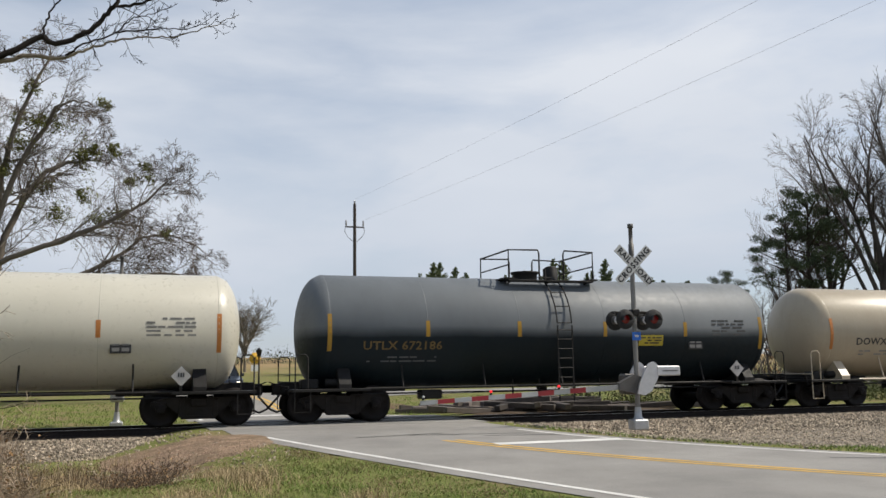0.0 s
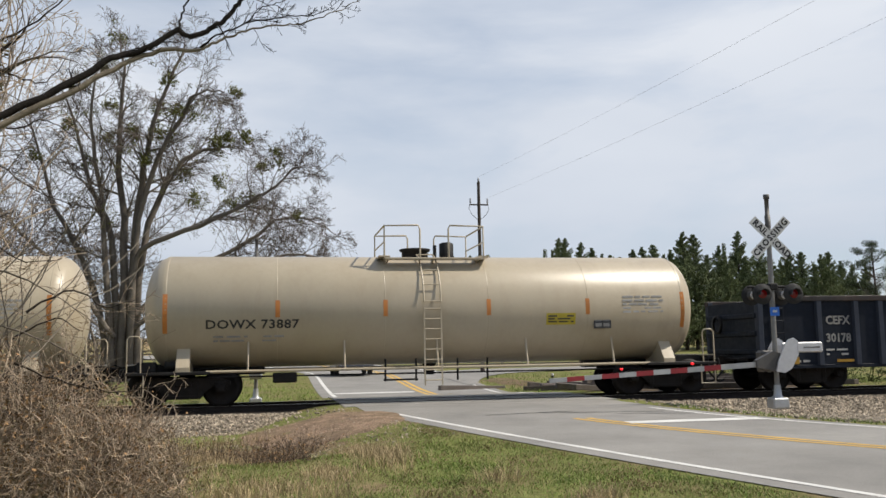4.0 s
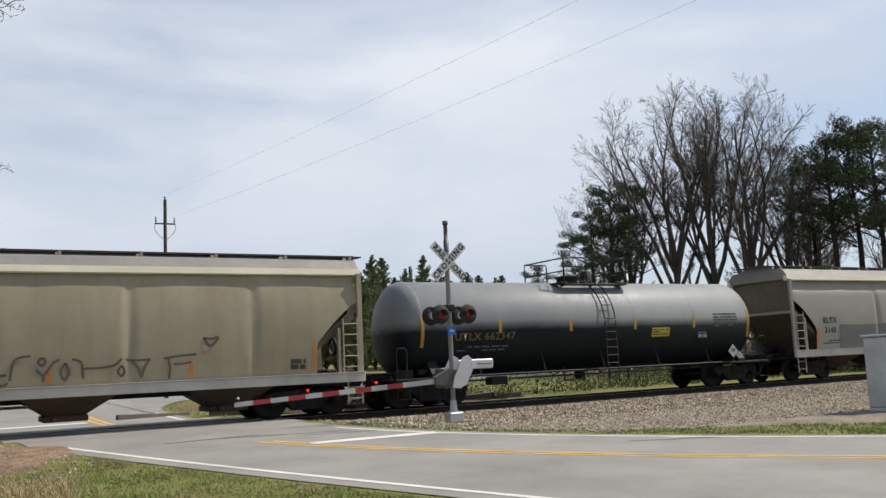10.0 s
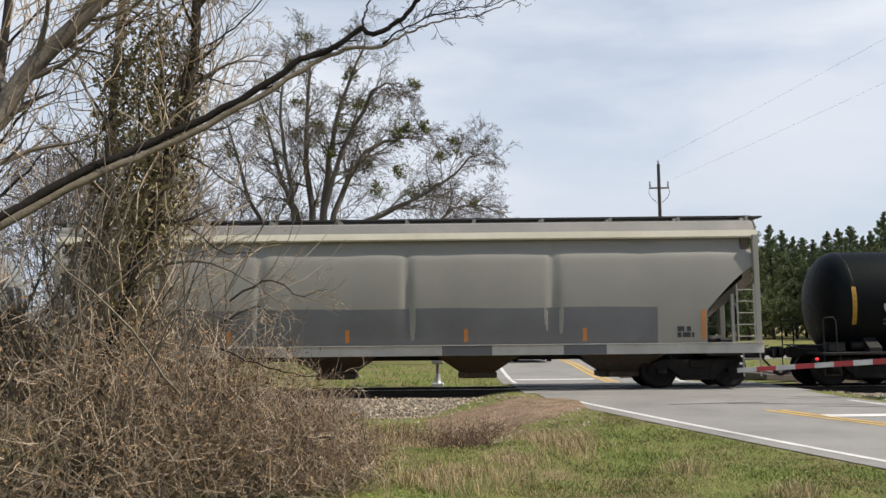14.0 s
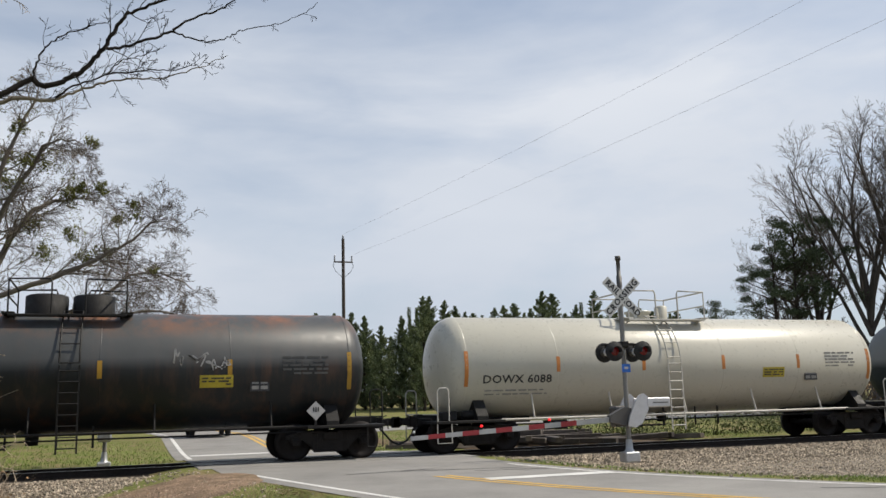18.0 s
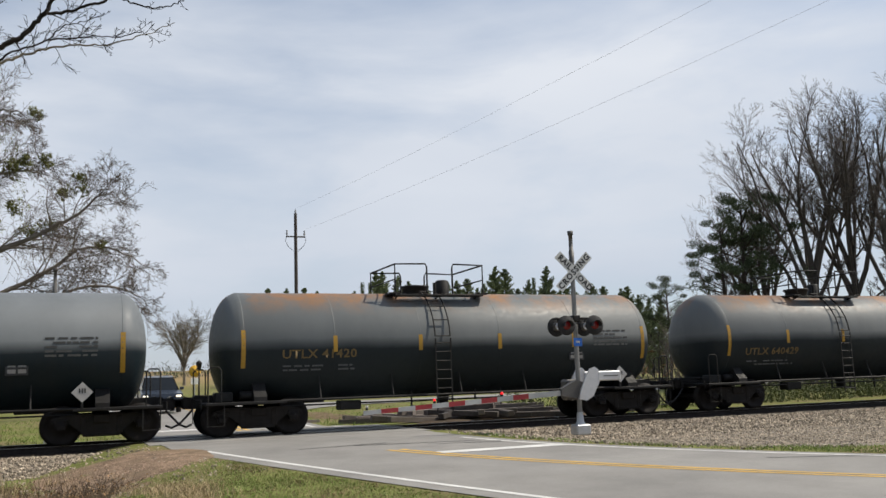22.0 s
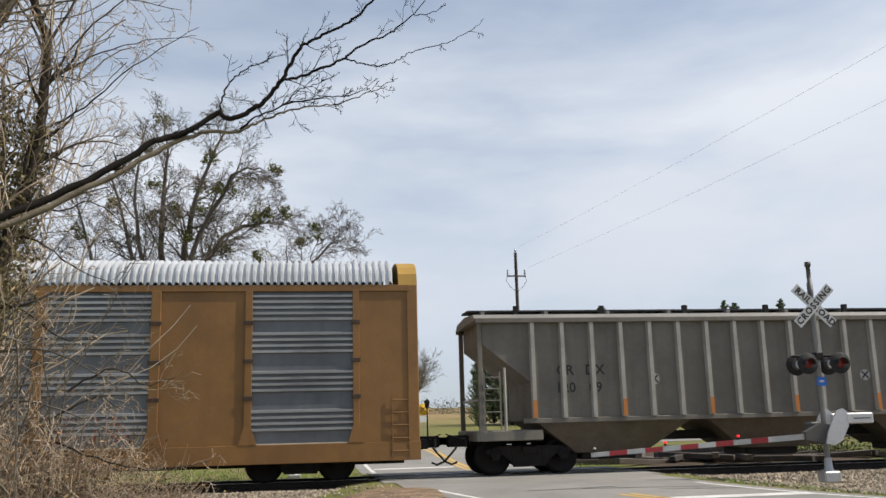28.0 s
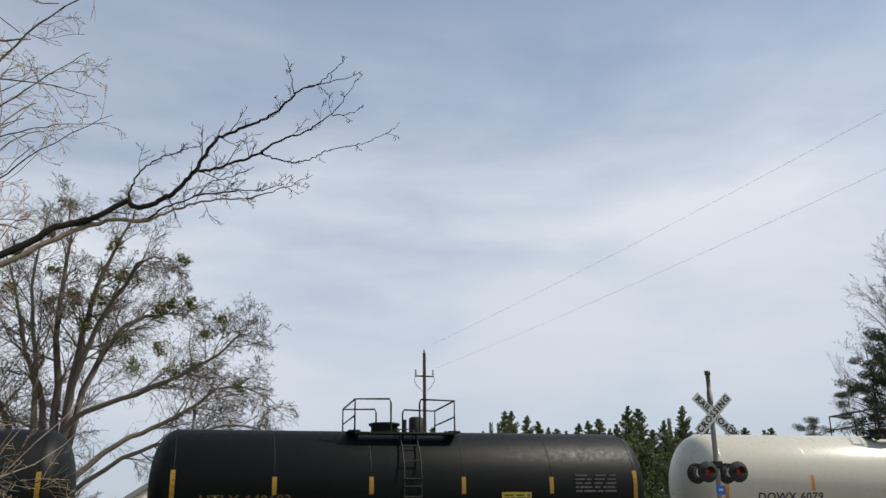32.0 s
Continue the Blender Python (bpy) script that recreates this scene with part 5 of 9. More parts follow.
def gondola(q0, q1, label):
    half, mid = (q1 - q0) / 2, (q0 + q1) / 2
    car = thing("gondola_car", label, "gondola car", group="cars of the freight train")
    posts = [54.01, 55.16, 55.93, 56.88, 57.82, 58.77, 59.71, 60.83, 61.73, 62.72, 63.64, 64.59, 65.36, 66.54]
    for side in (-1, 1):
        y = side * 1.42
        part("side_sheet", Build().box(-half, half, y - 0.02, y + 0.02, 0.66, 2.55), M_GON, car)
        part("top_chord", Build().box(-half - 0.03, half + 0.03, y - 0.09, y + 0.09, 2.47, 2.62, 0.015), M_GON_TOP, car)
        part("side_sill", Build().box(-half, half, y - 0.06, y + 0.06, 0.62, 0.72, 0.01), M_GON, car)
        for q in posts:
            x = q - mid
            yo = y + side * 0.07
            b = Build().prism([(x - 0.11, y), (x - 0.07, yo + side * 0.03), (x + 0.07, yo + side * 0.03), (x + 0.11, y)], 0.70, 2.47, "z")
            part("side_post", b, M_GON_POST, car)
        for x in (-half + 0.07, half - 0.07):
            part("corner_post", Build().box(x - 0.08, x + 0.08, y - 0.1, y + 0.1, 0.64, 2.6, 0.015), M_GON_POST, car)
    for k in (-1, 1):
        x = k * (half - 0.03)
        part("end_wall", Build().box(x - 0.03, x + 0.03, -1.42, 1.42, 0.7, 2.5), M_GON, car)
        for z in (1.1, 1.6, 2.1):
            part("end_rib", Build().box(x + k * 0.03 - 0.05, x + k * 0.03 + 0.05, -1.4, 1.4, z - 0.07, z + 0.07, 0.02), M_GON, car)
        end_ladder(car, k * (half - 0.55), -1.52, 0.75, 2.45, M_GON, 5)
        b = Build().lathe([(-0.03, 0.22), (-0.03, 0.28), (0.03, 0.28), (0.03, 0.22), (-0.03, 0.22)], 18, "x", (k * (half + 0.12), 0.6, 1.9))
        part("brake_wheel", b, M_BLACK, car)
        part("platform", Build().box(min(k * half, k * (half + 0.35)), max(k * half, k * (half + 0.35)), -0.9, 0.9, 0.86, 0.92), M_BLACK, car)
        truck(car, k * (half - 1.75))
        coupler(car, k * (half + 0.05), k)
    part("floor", Build().box(-half, half, -1.4, 1.4, 0.82, 0.92), M_RAIL, car)
    part("centre_sill", Build().box(-half, half, -0.3, 0.3, 0.62, 0.82), M_BLACK, car)
    b = Build().box(-0.9, 0.5, -1.2, -0.6, 0.42, 0.62, 0.05).box(1.0, 2.0, -1.0, -0.5, 0.5, 0.6, 0.02).tube([(0.6, -0.9, 0.52), (2.6, -0.9, 0.52)], 0.03, 6)
    part("brake_reservoir", b, M_BLACK, car)
    for q in (52.95, 54.75, 57.1, 59.0, 60.4, 62.5, 64.1, 65.9, 67.2):
        x = q - mid
        w = 0.38 if q < 53 else 0.26
        h = 0.15 if q < 53 else 0.075
        part("reflector", Build().box(x - w, x + w, -1.492, -1.48, 0.78 - h / 2 + 0.04, 0.78 + h), M_REFLECT_Y, car, "yellow reflector plate")
    for txt, z in (("CEFX", 1.93), ("30178", 1.44)):
        lettering("reporting_mark", txt, 0.235, M_MARK_GREY, car, Matrix.Translation((54.6 - mid, -1.448, z)) @ NEAR_TEXT, 1.0, 0.95, 0.010)
    bars("stencil_lines", car, 54.55 - mid, 1.06, 0.7, 0.25, 2, M_MARK_W, -1.444, 5, 0.6)
    bars("stencil_lines", car, 53.3 - mid, 0.82, 0.8, 0.12, 1, M_MARK_W, -1.444, 6, 0.5)
    frame_ = Build()
    for x0, x1, z0, z1 in ((-0.26, 0.26, 0.15, 0.175), (-0.26, 0.26, -0.175, -0.15), (-0.26, -0.235, -0.15, 0.15), (0.235, 0.26, -0.15, 0.15), (-0.012, 0.012, -0.15, 0.15), (-0.18, -0.06, -0.06, 0.06), (0.06, 0.18, -0.06, 0.06)):
        frame_.box(65.9 - mid + x0, 65.9 - mid + x1, -1.447, -1.441, 1.27 + z0, 1.27 + z1)
    part("notice_frame", frame_, M_MARK_W, car, "white-lined notice frame")
    bars("stencil_lines", car, 64.9 - mid, 1.15, 0.4, 0.2, 2, M_MARK_W, -1.444, 8, 0.6)
    fill = [(60.75, 0.75), (60.8, 1.3), (61.0, 1.6), (61.3, 1.92), (61.7, 1.86), (62.2, 1.88), (62.75, 1.86), (62.95, 1.55), (63.3, 1.5), (63.4, 1.1), (63.6, 0.76)]
    fill_line = fill + fill[:1]
    fill = [(x - mid, z) for x, z in fill]
    part("sprayed_fill", blob(Build(), fill[::-1], -1.446), M_SPRAY_DULL, car, "pale sprayed letters over the posts")
    for x0, x1 in ((61.62, 61.84), (62.61, 62.83)):
        part("sprayed_post", Build().box(x0 - mid + 0.02, x1 - mid - 0.02, -1.531, -1.522, 0.75, 1.83), M_SPRAY_DULL, car, "pale paint over a post")
    for pts, mat, w in ((fill_line, M_SPRAY_NAVY, 0.07), ([(61.05, 0.80), (61.1, 1.25), (61.4, 1.35), (61.55, 1.8)], M_SPRAY_NAVY, 0.06), ([(61.95, 1.82), (62.0, 1.3), (62.2, 1.15), (62.35, 1.5), (62.5, 1.84)], M_SPRAY_NAVY, 0.06),
                        ([(61.95, 0.8), (62.15, 1.05), (62.4, 0.95), (62.55, 0.8)], M_SPRAY_NAVY, 0.06), ([(62.9, 0.8), (62.95, 1.2), (63.2, 1.25), (63.3, 0.85)], M_SPRAY_NAVY, 0.06), ([(62.7, 1.5), (62.95, 1.35), (63.2, 1.5)], M_SPRAY_NAVY, 0.06),
                        ([(60.85, 1.0), (60.95, 1.2), (61.1, 1.1)], M_SPRAY_BLUE, 0.16), ([(61.2, 0.95), (61.45, 0.85)], M_SPRAY_BLUE, 0.14), ([(62.2, 1.75), (62.22, 1.4)], M_SPRAY_BLUE, 0.14),
                        ([(63.35, 1.05), (63.5, 0.85)], M_SPRAY_BLUE, 0.16), ([(62.95, 1.62), (63.15, 1.6)], M_SPRAY_BLUE, 0.1)):
        part("sprayed_line", ribbon(Build(), curve([(x - mid, z) for x, z in pts]), w, -1.449), mat, car, "sprayed stroke")
    CARS.append((car, mid))


def ribbed_hopper(q0, q1, label):
    half, mid = (q1 - q0) / 2, (q0 + q1) / 2
    car = thing("covered_hopper_car", label, "hopper car", group="cars of the freight train")
    body = [(-half + 0.2, 3.95), (-half + 0.2, 3.3), (-half + 1.45, 2.3), (-half + 1.45, 1.35), (half - 1.45, 1.35), (half - 1.45, 2.3), (half - 0.2, 3.3), (half - 0.2, 3.95)]
    part("body", Build().prism(body, -1.42, 1.42), M_HOP_GREY, car)
    part("roof", Build().prism([(-1.5, 3.92), (-1.3, 4.08), (0, 4.16), (1.3, 4.08), (1.5, 3.92)], -half, half, "x"), M_ROOF_GREY, car)
    n = 18
    for side in (-1, 1):
        y = side * 1.42
        part("top_chord", Build().box(-half, half, min(y, y + side * 0.13), max(y, y + side * 0.13), 3.84, 3.97, 0.015), M_HOP_GREY, car)
        part("side_sill", Build().box(-half + 1.2, half - 1.2, y - 0.06, y + 0.06, 1.28, 1.4, 0.01), M_HOP_GREY, car)
        rib = Build().prism([(-0.075, y), (-0.05, y + side * 0.12), (0.05, y + side * 0.12), (0.075, y)], 1.4, 3.84, "z").mesh("rib", M_HOP_RIB)
        for i in range(n):
            x = -half + 1.5 + (2 * half - 3.0) * i / (n - 1)
            part("rib", rib, None, car, m=pose(x, 0, 0))
            if i % 3 == 0 and side < 0:
                part("reflector_strip", Build().box(x - 0.052, x + 0.052, -1.548, -1.541, 1.42, 1.85), M_REFLECT_O, car)
    for k in (-1, 1):
        for y in (-1.4, 1.4):
            part("corner_post", Build().box(k * (half - 0.12) - 0.06, k * (half - 0.12) + 0.06, y - 0.06, y + 0.06, 0.95, 3.9, 0.01), M_HOP_GREY, car)
            part("inner_post", Build().tube([(k * (half - 0.75), y, 1.0), (k * (half - 0.75), y, 2.7)], 0.04, 6), M_HOP_RIB, car)
        part("end_platform", Build().box(min(k * (half + 0.02), k * (half - 1.7)), max(k * (half + 0.02), k * (half - 1.7)), -1.45, 1.45, 0.86, 1.12, 0.02), M_HOP_GREY, car)
        end_ladder(car, k * (half - 0.4), -1.5, 1.15, 2.6, M_HOP_GREY, 5)
        part("end_rail", Build().tube([(k * (half - 0.12), -1.4, 1.9), (k * (half - 0.12), 1.4, 1.9)], 0.025, 6), M_HOP_RIB, car)
        truck(car, k * (half - 1.4))
        coupler(car, k * (half + 0.02), k)
    for x in (-4.6, 0.0, 4.6):
        b = Build()
        vs = [(x + sx * 2.15, sy * 1.4, 1.35) for sx, sy in ((-1, -1), (1, -1), (1, 1), (-1, 1))] + [(x + sx * 0.95, sy * 0.9, 0.5) for sx, sy in ((-1, -1), (1, -1), (1, 1), (-1, 1))]
        b.add(vs, [(0, 1, 5, 4), (1, 2, 6, 5), (2, 3, 7, 6), (3, 0, 4, 7), (4, 5, 6, 7)])
        part("hopper_outlet", b, M_HOP_SLOPE, car)
        part("outlet_gate", Build().box(x - 0.75, x + 0.75, -0.7, 0.7, 0.32, 0.52, 0.03), M_BLACK, car)
    part("centre_sill", Build().box(-half, half, -0.25, 0.25, 0.76, 1.0), M_BLACK, car)
    part("roof_walk", Build().box(-half, half, -0.45, 0.45, 4.26, 4.30), M_WALK, car)
    br = Build().box(-0.05, 0.05, -0.6, 0.6, 4.05, 4.26).mesh("walk_bracket", M_ROOF_GREY)
    for i in range(10):
        part("walk_bracket", br, None, car, m=pose(-half + 0.4 + (2 * half - 0.8) * i / 9, 0, 0))
    for i in range(7):
        part("hatch_latch", Build().box(-0.06, 0.06, -1.1, -0.98, 4.05, 4.33).mesh("hatch_latch", M_BLACK), None, car, m=pose(-half + 1.2 + (2 * half - 2.4) * i / 6, 0, 0))
    for txt, x, z in (("CR", 275.05, 2.6), ("DX", 275.85, 2.6), ("120", 275.05, 2.15), ("09", 275.85, 2.15)):
        lettering("reporting_mark", txt, 0.26, M_MARK_K, car, Matrix.Translation((x - mid, -1.43, z)) @ NEAR_TEXT, 1.0, 1.0, 0.006)
    for q in (277.45, 283.45):
        b = Build().lathe([(-1.436, 0.0), (-1.436, 0.15)], 20, "y", (q - mid, 0, 2.35))
        part("round_notice", b, M_MARK_W, car, "white disc with a dark cross")
        b = Build()
        for a in (45, 135):
            b.box(-0.13, 0.13, -1.443, -1.438, -0.02, 0.02, 0, pose(q - mid, 0, 2.35, 0, a, 0))
        part("round_notice_mark", b, M_MARK_K, car)
    bars("notice_board", car, half - 3.3, 1.75, 0.42, 0.3, 2, M_MARK_K, -1.43, 31, 0.2, 1.0)
    CARS.append((car, mid))


def auto_carrier(q0, q1, label):
    half, mid = (q1 - q0) / 2, (q0 + q1) / 2
    car = thing("auto_carrier_car", label, "auto carrier", group="cars of the freight train")
    Y = 1.5
    # panels and posts along one half; the other half mirrors them
    spans = [(246.46, 249.0), (251.14, 253.67), (253.93, 256.45), (256.67, 257.95)]
    left = [(a - mid, b_ - mid) for a, b_ in spans]
    panels = left[:3] + [(256.67 - mid, 259.2 - mid), (259.5 - mid, 262.0 - mid), (262.21 - mid, 264.7 - mid), (267.1 - mid, 269.6 - mid)]
    for side in (-1, 1):
        y = side * Y
        def slab(name, x0, x1, z0, z1, d0, d1, mat=M_AUTO_BROWN, label_=""):
            return part(name, Build().box(x0, x1, min(side * d0, side * d1), max(side * d0, side * d1), z0, z1, 0.008), mat, car, label_)
        slab("side_sill", -half, half, 0.47, 0.93, Y - 0.08, Y + 0.03)
        slab("top_rail", -half + 0.2, half - 0.2, 4.68, 4.84, Y - 0.06, Y + 0.03)
        slab("end_panel", -half + 0.25, panels[0][0] - 0.12, 0.93, 4.68, Y - 0.05, Y - 0.01)
        slab("end_panel", panels[-1][1] + 0.12, half - 0.25, 0.93, 4.68, Y - 0.05, Y - 0.01)
        slab("end_seam", -half + 0.86, -half + 0.90, 0.93, 4.68, Y - 0.01, Y + 0.012)
        slab("sign_panel", 249.17 - mid, 251.1 - mid, 0.93, 4.68, Y - 0.05, Y - 0.012)
        slab("sign_panel", 264.9 - mid, 266.95 - mid, 0.93, 4.68, Y - 0.05, Y - 0.012)
        for x0, x1 in panels:
            # corrugated sheet: groups of narrow ridges between plain bands
            b = Build()
            zs, z = [], 0.95
            prof = [(0.95, 0.0)]
            tops = [4.60 - 0.95 * g - 0.145 * r for g in range(4) for r in range(5 if g == 0 else 4)]
            for z in sorted(tops):
                if z > 1.0:
                    prof += [(z - 0.085, 0.0), (z - 0.062, 0.054), (z - 0.006, 0.06), (z + 0.018, 0.0)]
            prof.append((4.68, 0.0))
            vs = []
            for zz, o in prof:
                vs += [(x0 - 0.02, side * (Y - 0.05 + o), zz), (x1 + 0.02, side * (Y - 0.05 + o), zz)]
            fs = [(2 * i, 2 * i + 1, 2 * i + 3, 2 * i + 2) for i in range(len(prof) - 1)]
            # Ridge fronts take a lighter zinc, standing for sunlight on them.
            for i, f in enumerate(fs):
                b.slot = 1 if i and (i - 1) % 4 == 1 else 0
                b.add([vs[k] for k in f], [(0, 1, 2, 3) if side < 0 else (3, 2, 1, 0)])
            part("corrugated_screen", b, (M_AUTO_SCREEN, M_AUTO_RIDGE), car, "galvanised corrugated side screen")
            part("screen_lip", Build().box(x0, x1, min(side * (Y - 0.03), side * (Y + 0.02)), max(side * (Y - 0.03), side * (Y + 0.02)), 0.93, 0.955), M_AUTO_LIP, car)
        joints = [(panels[0][0] - 0.13, panels[0][0]), (panels[0][1], 249.17 - mid), (251.1 - mid, 251.14 - mid + 0.02)]
        joints += [(panels[i][1], panels[i + 1][0]) for i in range(1, 5)] + [(panels[5][1], 264.9 - mid), (266.95 - mid, panels[6][0]), (panels[6][1], panels[6][1] + 0.13)]
        for j0, j1 in joints:
            e, w = (j0 + j1) / 2, max(0.07, (j1 - j0) / 2 + 0.015)
            slab("side_post", e - w, e + w, 0.93, 4.70, Y - 0.06, Y + 0.035)
            b = Build()
            vs = []
            for yy in (side * (Y + 0.04), side * (Y - 0.05)):
                vs += [(e - w - 0.13, yy, 0.93), (e + w + 0.13, yy, 0.93), (e + w, yy, 1.35), (e - w, yy, 1.35)]
            b.add(vs, [(0, 1, 2, 3), (7, 6, 5, 4), (0, 4, 5, 1), (1, 5, 6, 2), (2, 6, 7, 3), (3, 7, 4, 0)])
            part("post_foot", b, M_AUTO_BROWN, car)
            for z in (2.05, 2.95, 3.9):
                slab("post_bracket", e - w - 0.03, e + w + 0.03, z - 0.05, z + 0.05, Y + 0.03, Y + 0.05, M_AUTO_DARK)
    # corrugated arched roof
    b = Build()
    arch = []
    for i in range(11):
        a = math.pi * i / 10
        arch.append((-1.5 * math.copysign(abs(math.cos(a)) ** 0.75, math.cos(a)), 4.84 + 0.74 * math.sin(a) ** 0.8))
    n = int((2 * half - 0.9) / 0.17)
    vs, fs = [], []
    xs = []
    for i in range(n):
        x = -half + 0.45 + i * 0.17
        xs += [(x, 0.0), (x + 0.03, 0.075), (x + 0.085, 0.075), (x + 0.125, 0.0)]
    for x, o in xs:
        for y, z in arch:
            vs.append((x, y * (1 + o * 0.5), z + o))
    m = len(arch)
    for i in range(len(xs) - 1):
        for j in range(m - 1):
            k = i * m + j
            fs.append((k, k + 1, k + m + 1, k + m))
    part("corrugated_roof", b.add(vs, fs), M_AUTO_ROOF, car, "bright galvanised corrugated roof")
    for k in (-1, 1):
        e0, e1 = sorted((k * (half - 0.5), k * (half - 0.02)))
        part("roof_cap", Build().prism([(y * 1.01, z) for y, z in arch] + [(1.4, 4.7), (-1.4, 4.7)], e0, e1, "x"), M_AUTO_YELLOW, car, "yellow roof end cap")
        part("end_door", Build().box(min(k * (half - 0.3), k * (half - 0.22)), max(k * (half - 0.3), k * (half - 0.22)), -1.46, 1.46, 0.93, 4.8), M_AUTO_BROWN, car)
        for i in range(8):
            y = -1.3 + 2.6 * i / 7
            part("door_rib", Build().box(min(k * (half - 0.24), k * (half - 0.16)), max(k * (half - 0.24), k * (half - 0.16)), y - 0.05, y + 0.05, 0.95, 4.75, 0.02), M_AUTO_BROWN, car)
        for y in (-1.45, 1.45):
            part("corner_post", Build().box(min(k * (half - 0.3), k * (half - 0.02)), max(k * (half - 0.3), k * (half - 0.02)), y - 0.07, y + 0.06, 0.47, 4.84, 0.02), M_AUTO_BROWN, car)
            end_ladder(car, k * (half - 0.48), y * 1.06, 0.55, 2.1, M_AUTO_BROWN, 5)
        part("end_sill", Build().box(min(k * (half + 0.3), k * (half - 0.3)), max(k * (half + 0.3), k * (half - 0.3)), -0.7, 0.7, 0.7, 0.95, 0.03), M_BLACK, car)
        truck(car, k * (half - 2.75 - 0.2))
        coupler(car, k * (half + 0.1), k)
    part("deck", Build().box(-half + 0.2, half - 0.2, -1.45, 1.45, 0.85, 0.95), M_BLACK, car)
    part("centre_sill", Build().box(-half + 0.3, half - 0.3, -0.4, 0.4, 0.36, 0.85, 0.02), M_BLACK, car)
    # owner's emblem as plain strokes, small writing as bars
    y = -1.5
    cx = 250.1 - mid
    c_stroke = [(cx - 0.1, 4.28), (cx - 0.62, 4.28), (cx - 0.80, 4.22), (cx - 0.84, 4.0), (cx - 0.80, 3.80), (cx - 0.62, 3.74), (cx - 0.16, 3.74), (cx - 0.02, 3.80), (cx + 0.05, 4.02),
                (cx + 0.12, 4.22), (cx + 0.24, 4.28), (cx + 0.34, 4.22), (cx + 0.56, 3.82), (cx + 0.68, 3.74), (cx + 0.78, 3.80), (cx + 0.80, 3.9), (cx + 0.80, 4.30)]
    part("emblem", ribbon(Build(), c_stroke, 0.135, y), M_MARK_W, car, "white ribbon-like emblem")
    bars("small_writing", car, cx, 3.45, 1.6, 0.12, 1, M_MARK_DIM, y + 0.002, 2, 0.1, 1.0)
    part("number_panel", Build().box(252.2 - mid, 255.1 - mid, -1.545, -1.534, 0.6, 0.82), M_MARK_K, car, "black number panel")
    lettering("reporting_mark", "TTGX  694452", 0.14, M_MARK_DIM, car, Matrix.Translation((253.65 - mid, -1.548, 0.71)) @ NEAR_TEXT, 1.15, 1.25, 0.004)
    x = 249.55 - mid
    strokes = [[(0.32, 1.42), (0.12, 1.48), (0.05, 1.36), (0.22, 1.25), (0.3, 1.12), (0.12, 1.05), (0.02, 1.12)], [(0.42, 1.5), (0.44, 1.05)], [(0.44, 1.28), (0.66, 1.26)], [(0.68, 1.5), (0.66, 1.05)],
               [(0.92, 1.46), (0.8, 1.3), (0.84, 1.1), (1.0, 1.06), (1.1, 1.25), (1.04, 1.42), (0.92, 1.46)], [(1.2, 1.04), (1.32, 1.5), (1.5, 1.04)], [(1.24, 1.2), (1.46, 1.22)]]
    for st in strokes:
        pts = curve([(x + p * 0.95, z) for p, z in st], 4)
        part("sprayed_tag", ribbon(Build(), pts, 0.07, y - 0.004), M_SPRAY_RED, car, "faded red sprayed scrawl")
    rng = random.Random(9)
    for i in range(9):
        x = 259.4 - mid + i * 0.55
        pts = curve([(x + rng.uniform(-0.1, 0.5), 1.0 + rng.uniform(0, 0.75)) for _ in range(4)], 5)
        part("sprayed_tag", ribbon(Build(), pts, 0.035, y - 0.002), M_SPRAY_RED, car, "faint red sprayed scrawl")
    CARS.append((car, mid))

# ---- paints of the cars ----
M_TANK_WHITE = material("white_tank_paint", (0.50, 0.478, 0.40), 0.3, 0.0, (10, 0.06), (0.4, 0.05), 0.05, (0.45, 0.42, 0.35), 0.12, 0.22)
M_TANK_CREAM = material("cream_tank_paint", (0.42, 0.36, 0.262), 0.36, 0.0, (10, 0.07), (0.4, 0.06), 0.05, (0.30, 0.23, 0.15), 0.2, 0.3)
# Dark tanks: the lit upper half is a paler colour over near-black.
M_TANK_GREY = material("grey_tank_paint_lit_top", (0.0075, 0.0145, 0.0195), 0.52, 0.0, (10, 0.10), (0.5, 0.14), 0.02, (0.016, 0.017, 0.017), 0.25, 0.3, spec=0.22, lit_half=((0.185, 0.20, 0.21), 2.24, 0.9))
M_TANK_PALE = material("pale_grey_tank_paint_lit_top", (0.0075, 0.0125, 0.016), 0.52, 0.0, (10, 0.10), (0.5, 0.14), 0.02, (0.016, 0.017, 0.017), 0.25, 0.3, spec=0.2, lit_half=((0.27, 0.285, 0.29), 2.26, 0.92))
M_TANK_BLACK = material("black_tank_paint", (0.0045, 0.006, 0.006), 0.5, 0.0, (10, 0.15), (0.5, 0.2), 0.05, (0.009, 0.009, 0.0085), 0.2, 0.2, spec=0.13)
M_TANK_RUST = material("rust_streaked_tank_paint", (0.011, 0.013, 0.014), 0.42, 0.0, (10, 0.15), (0.5, 0.2), 0.06, (0.24, 0.10, 0.045), 0.0, 0.2, spec=0.35, lit_half=((0.095, 0.098, 0.098), 2.4, 0.75), rust=(3.05, 3.7))
M_TANK_WORN = material("worn_grey_tank_paint", (0.015, 0.0205, 0.023), 0.52, 0.0, (10, 0.13), (0.5, 0.18), 0.06, (0.30, 0.15, 0.06), 0.0, 0.0, spec=0.22, lit_half=((0.18, 0.19, 0.19), 2.2, 0.85), rust=(3.0, 3.6))
M_PATCH_GREY = material("grey_patch_paint", (0.16, 0.18, 0.2), 0.5, 0.0, (10, 0.1), (0.6, 0.1), 0.05)

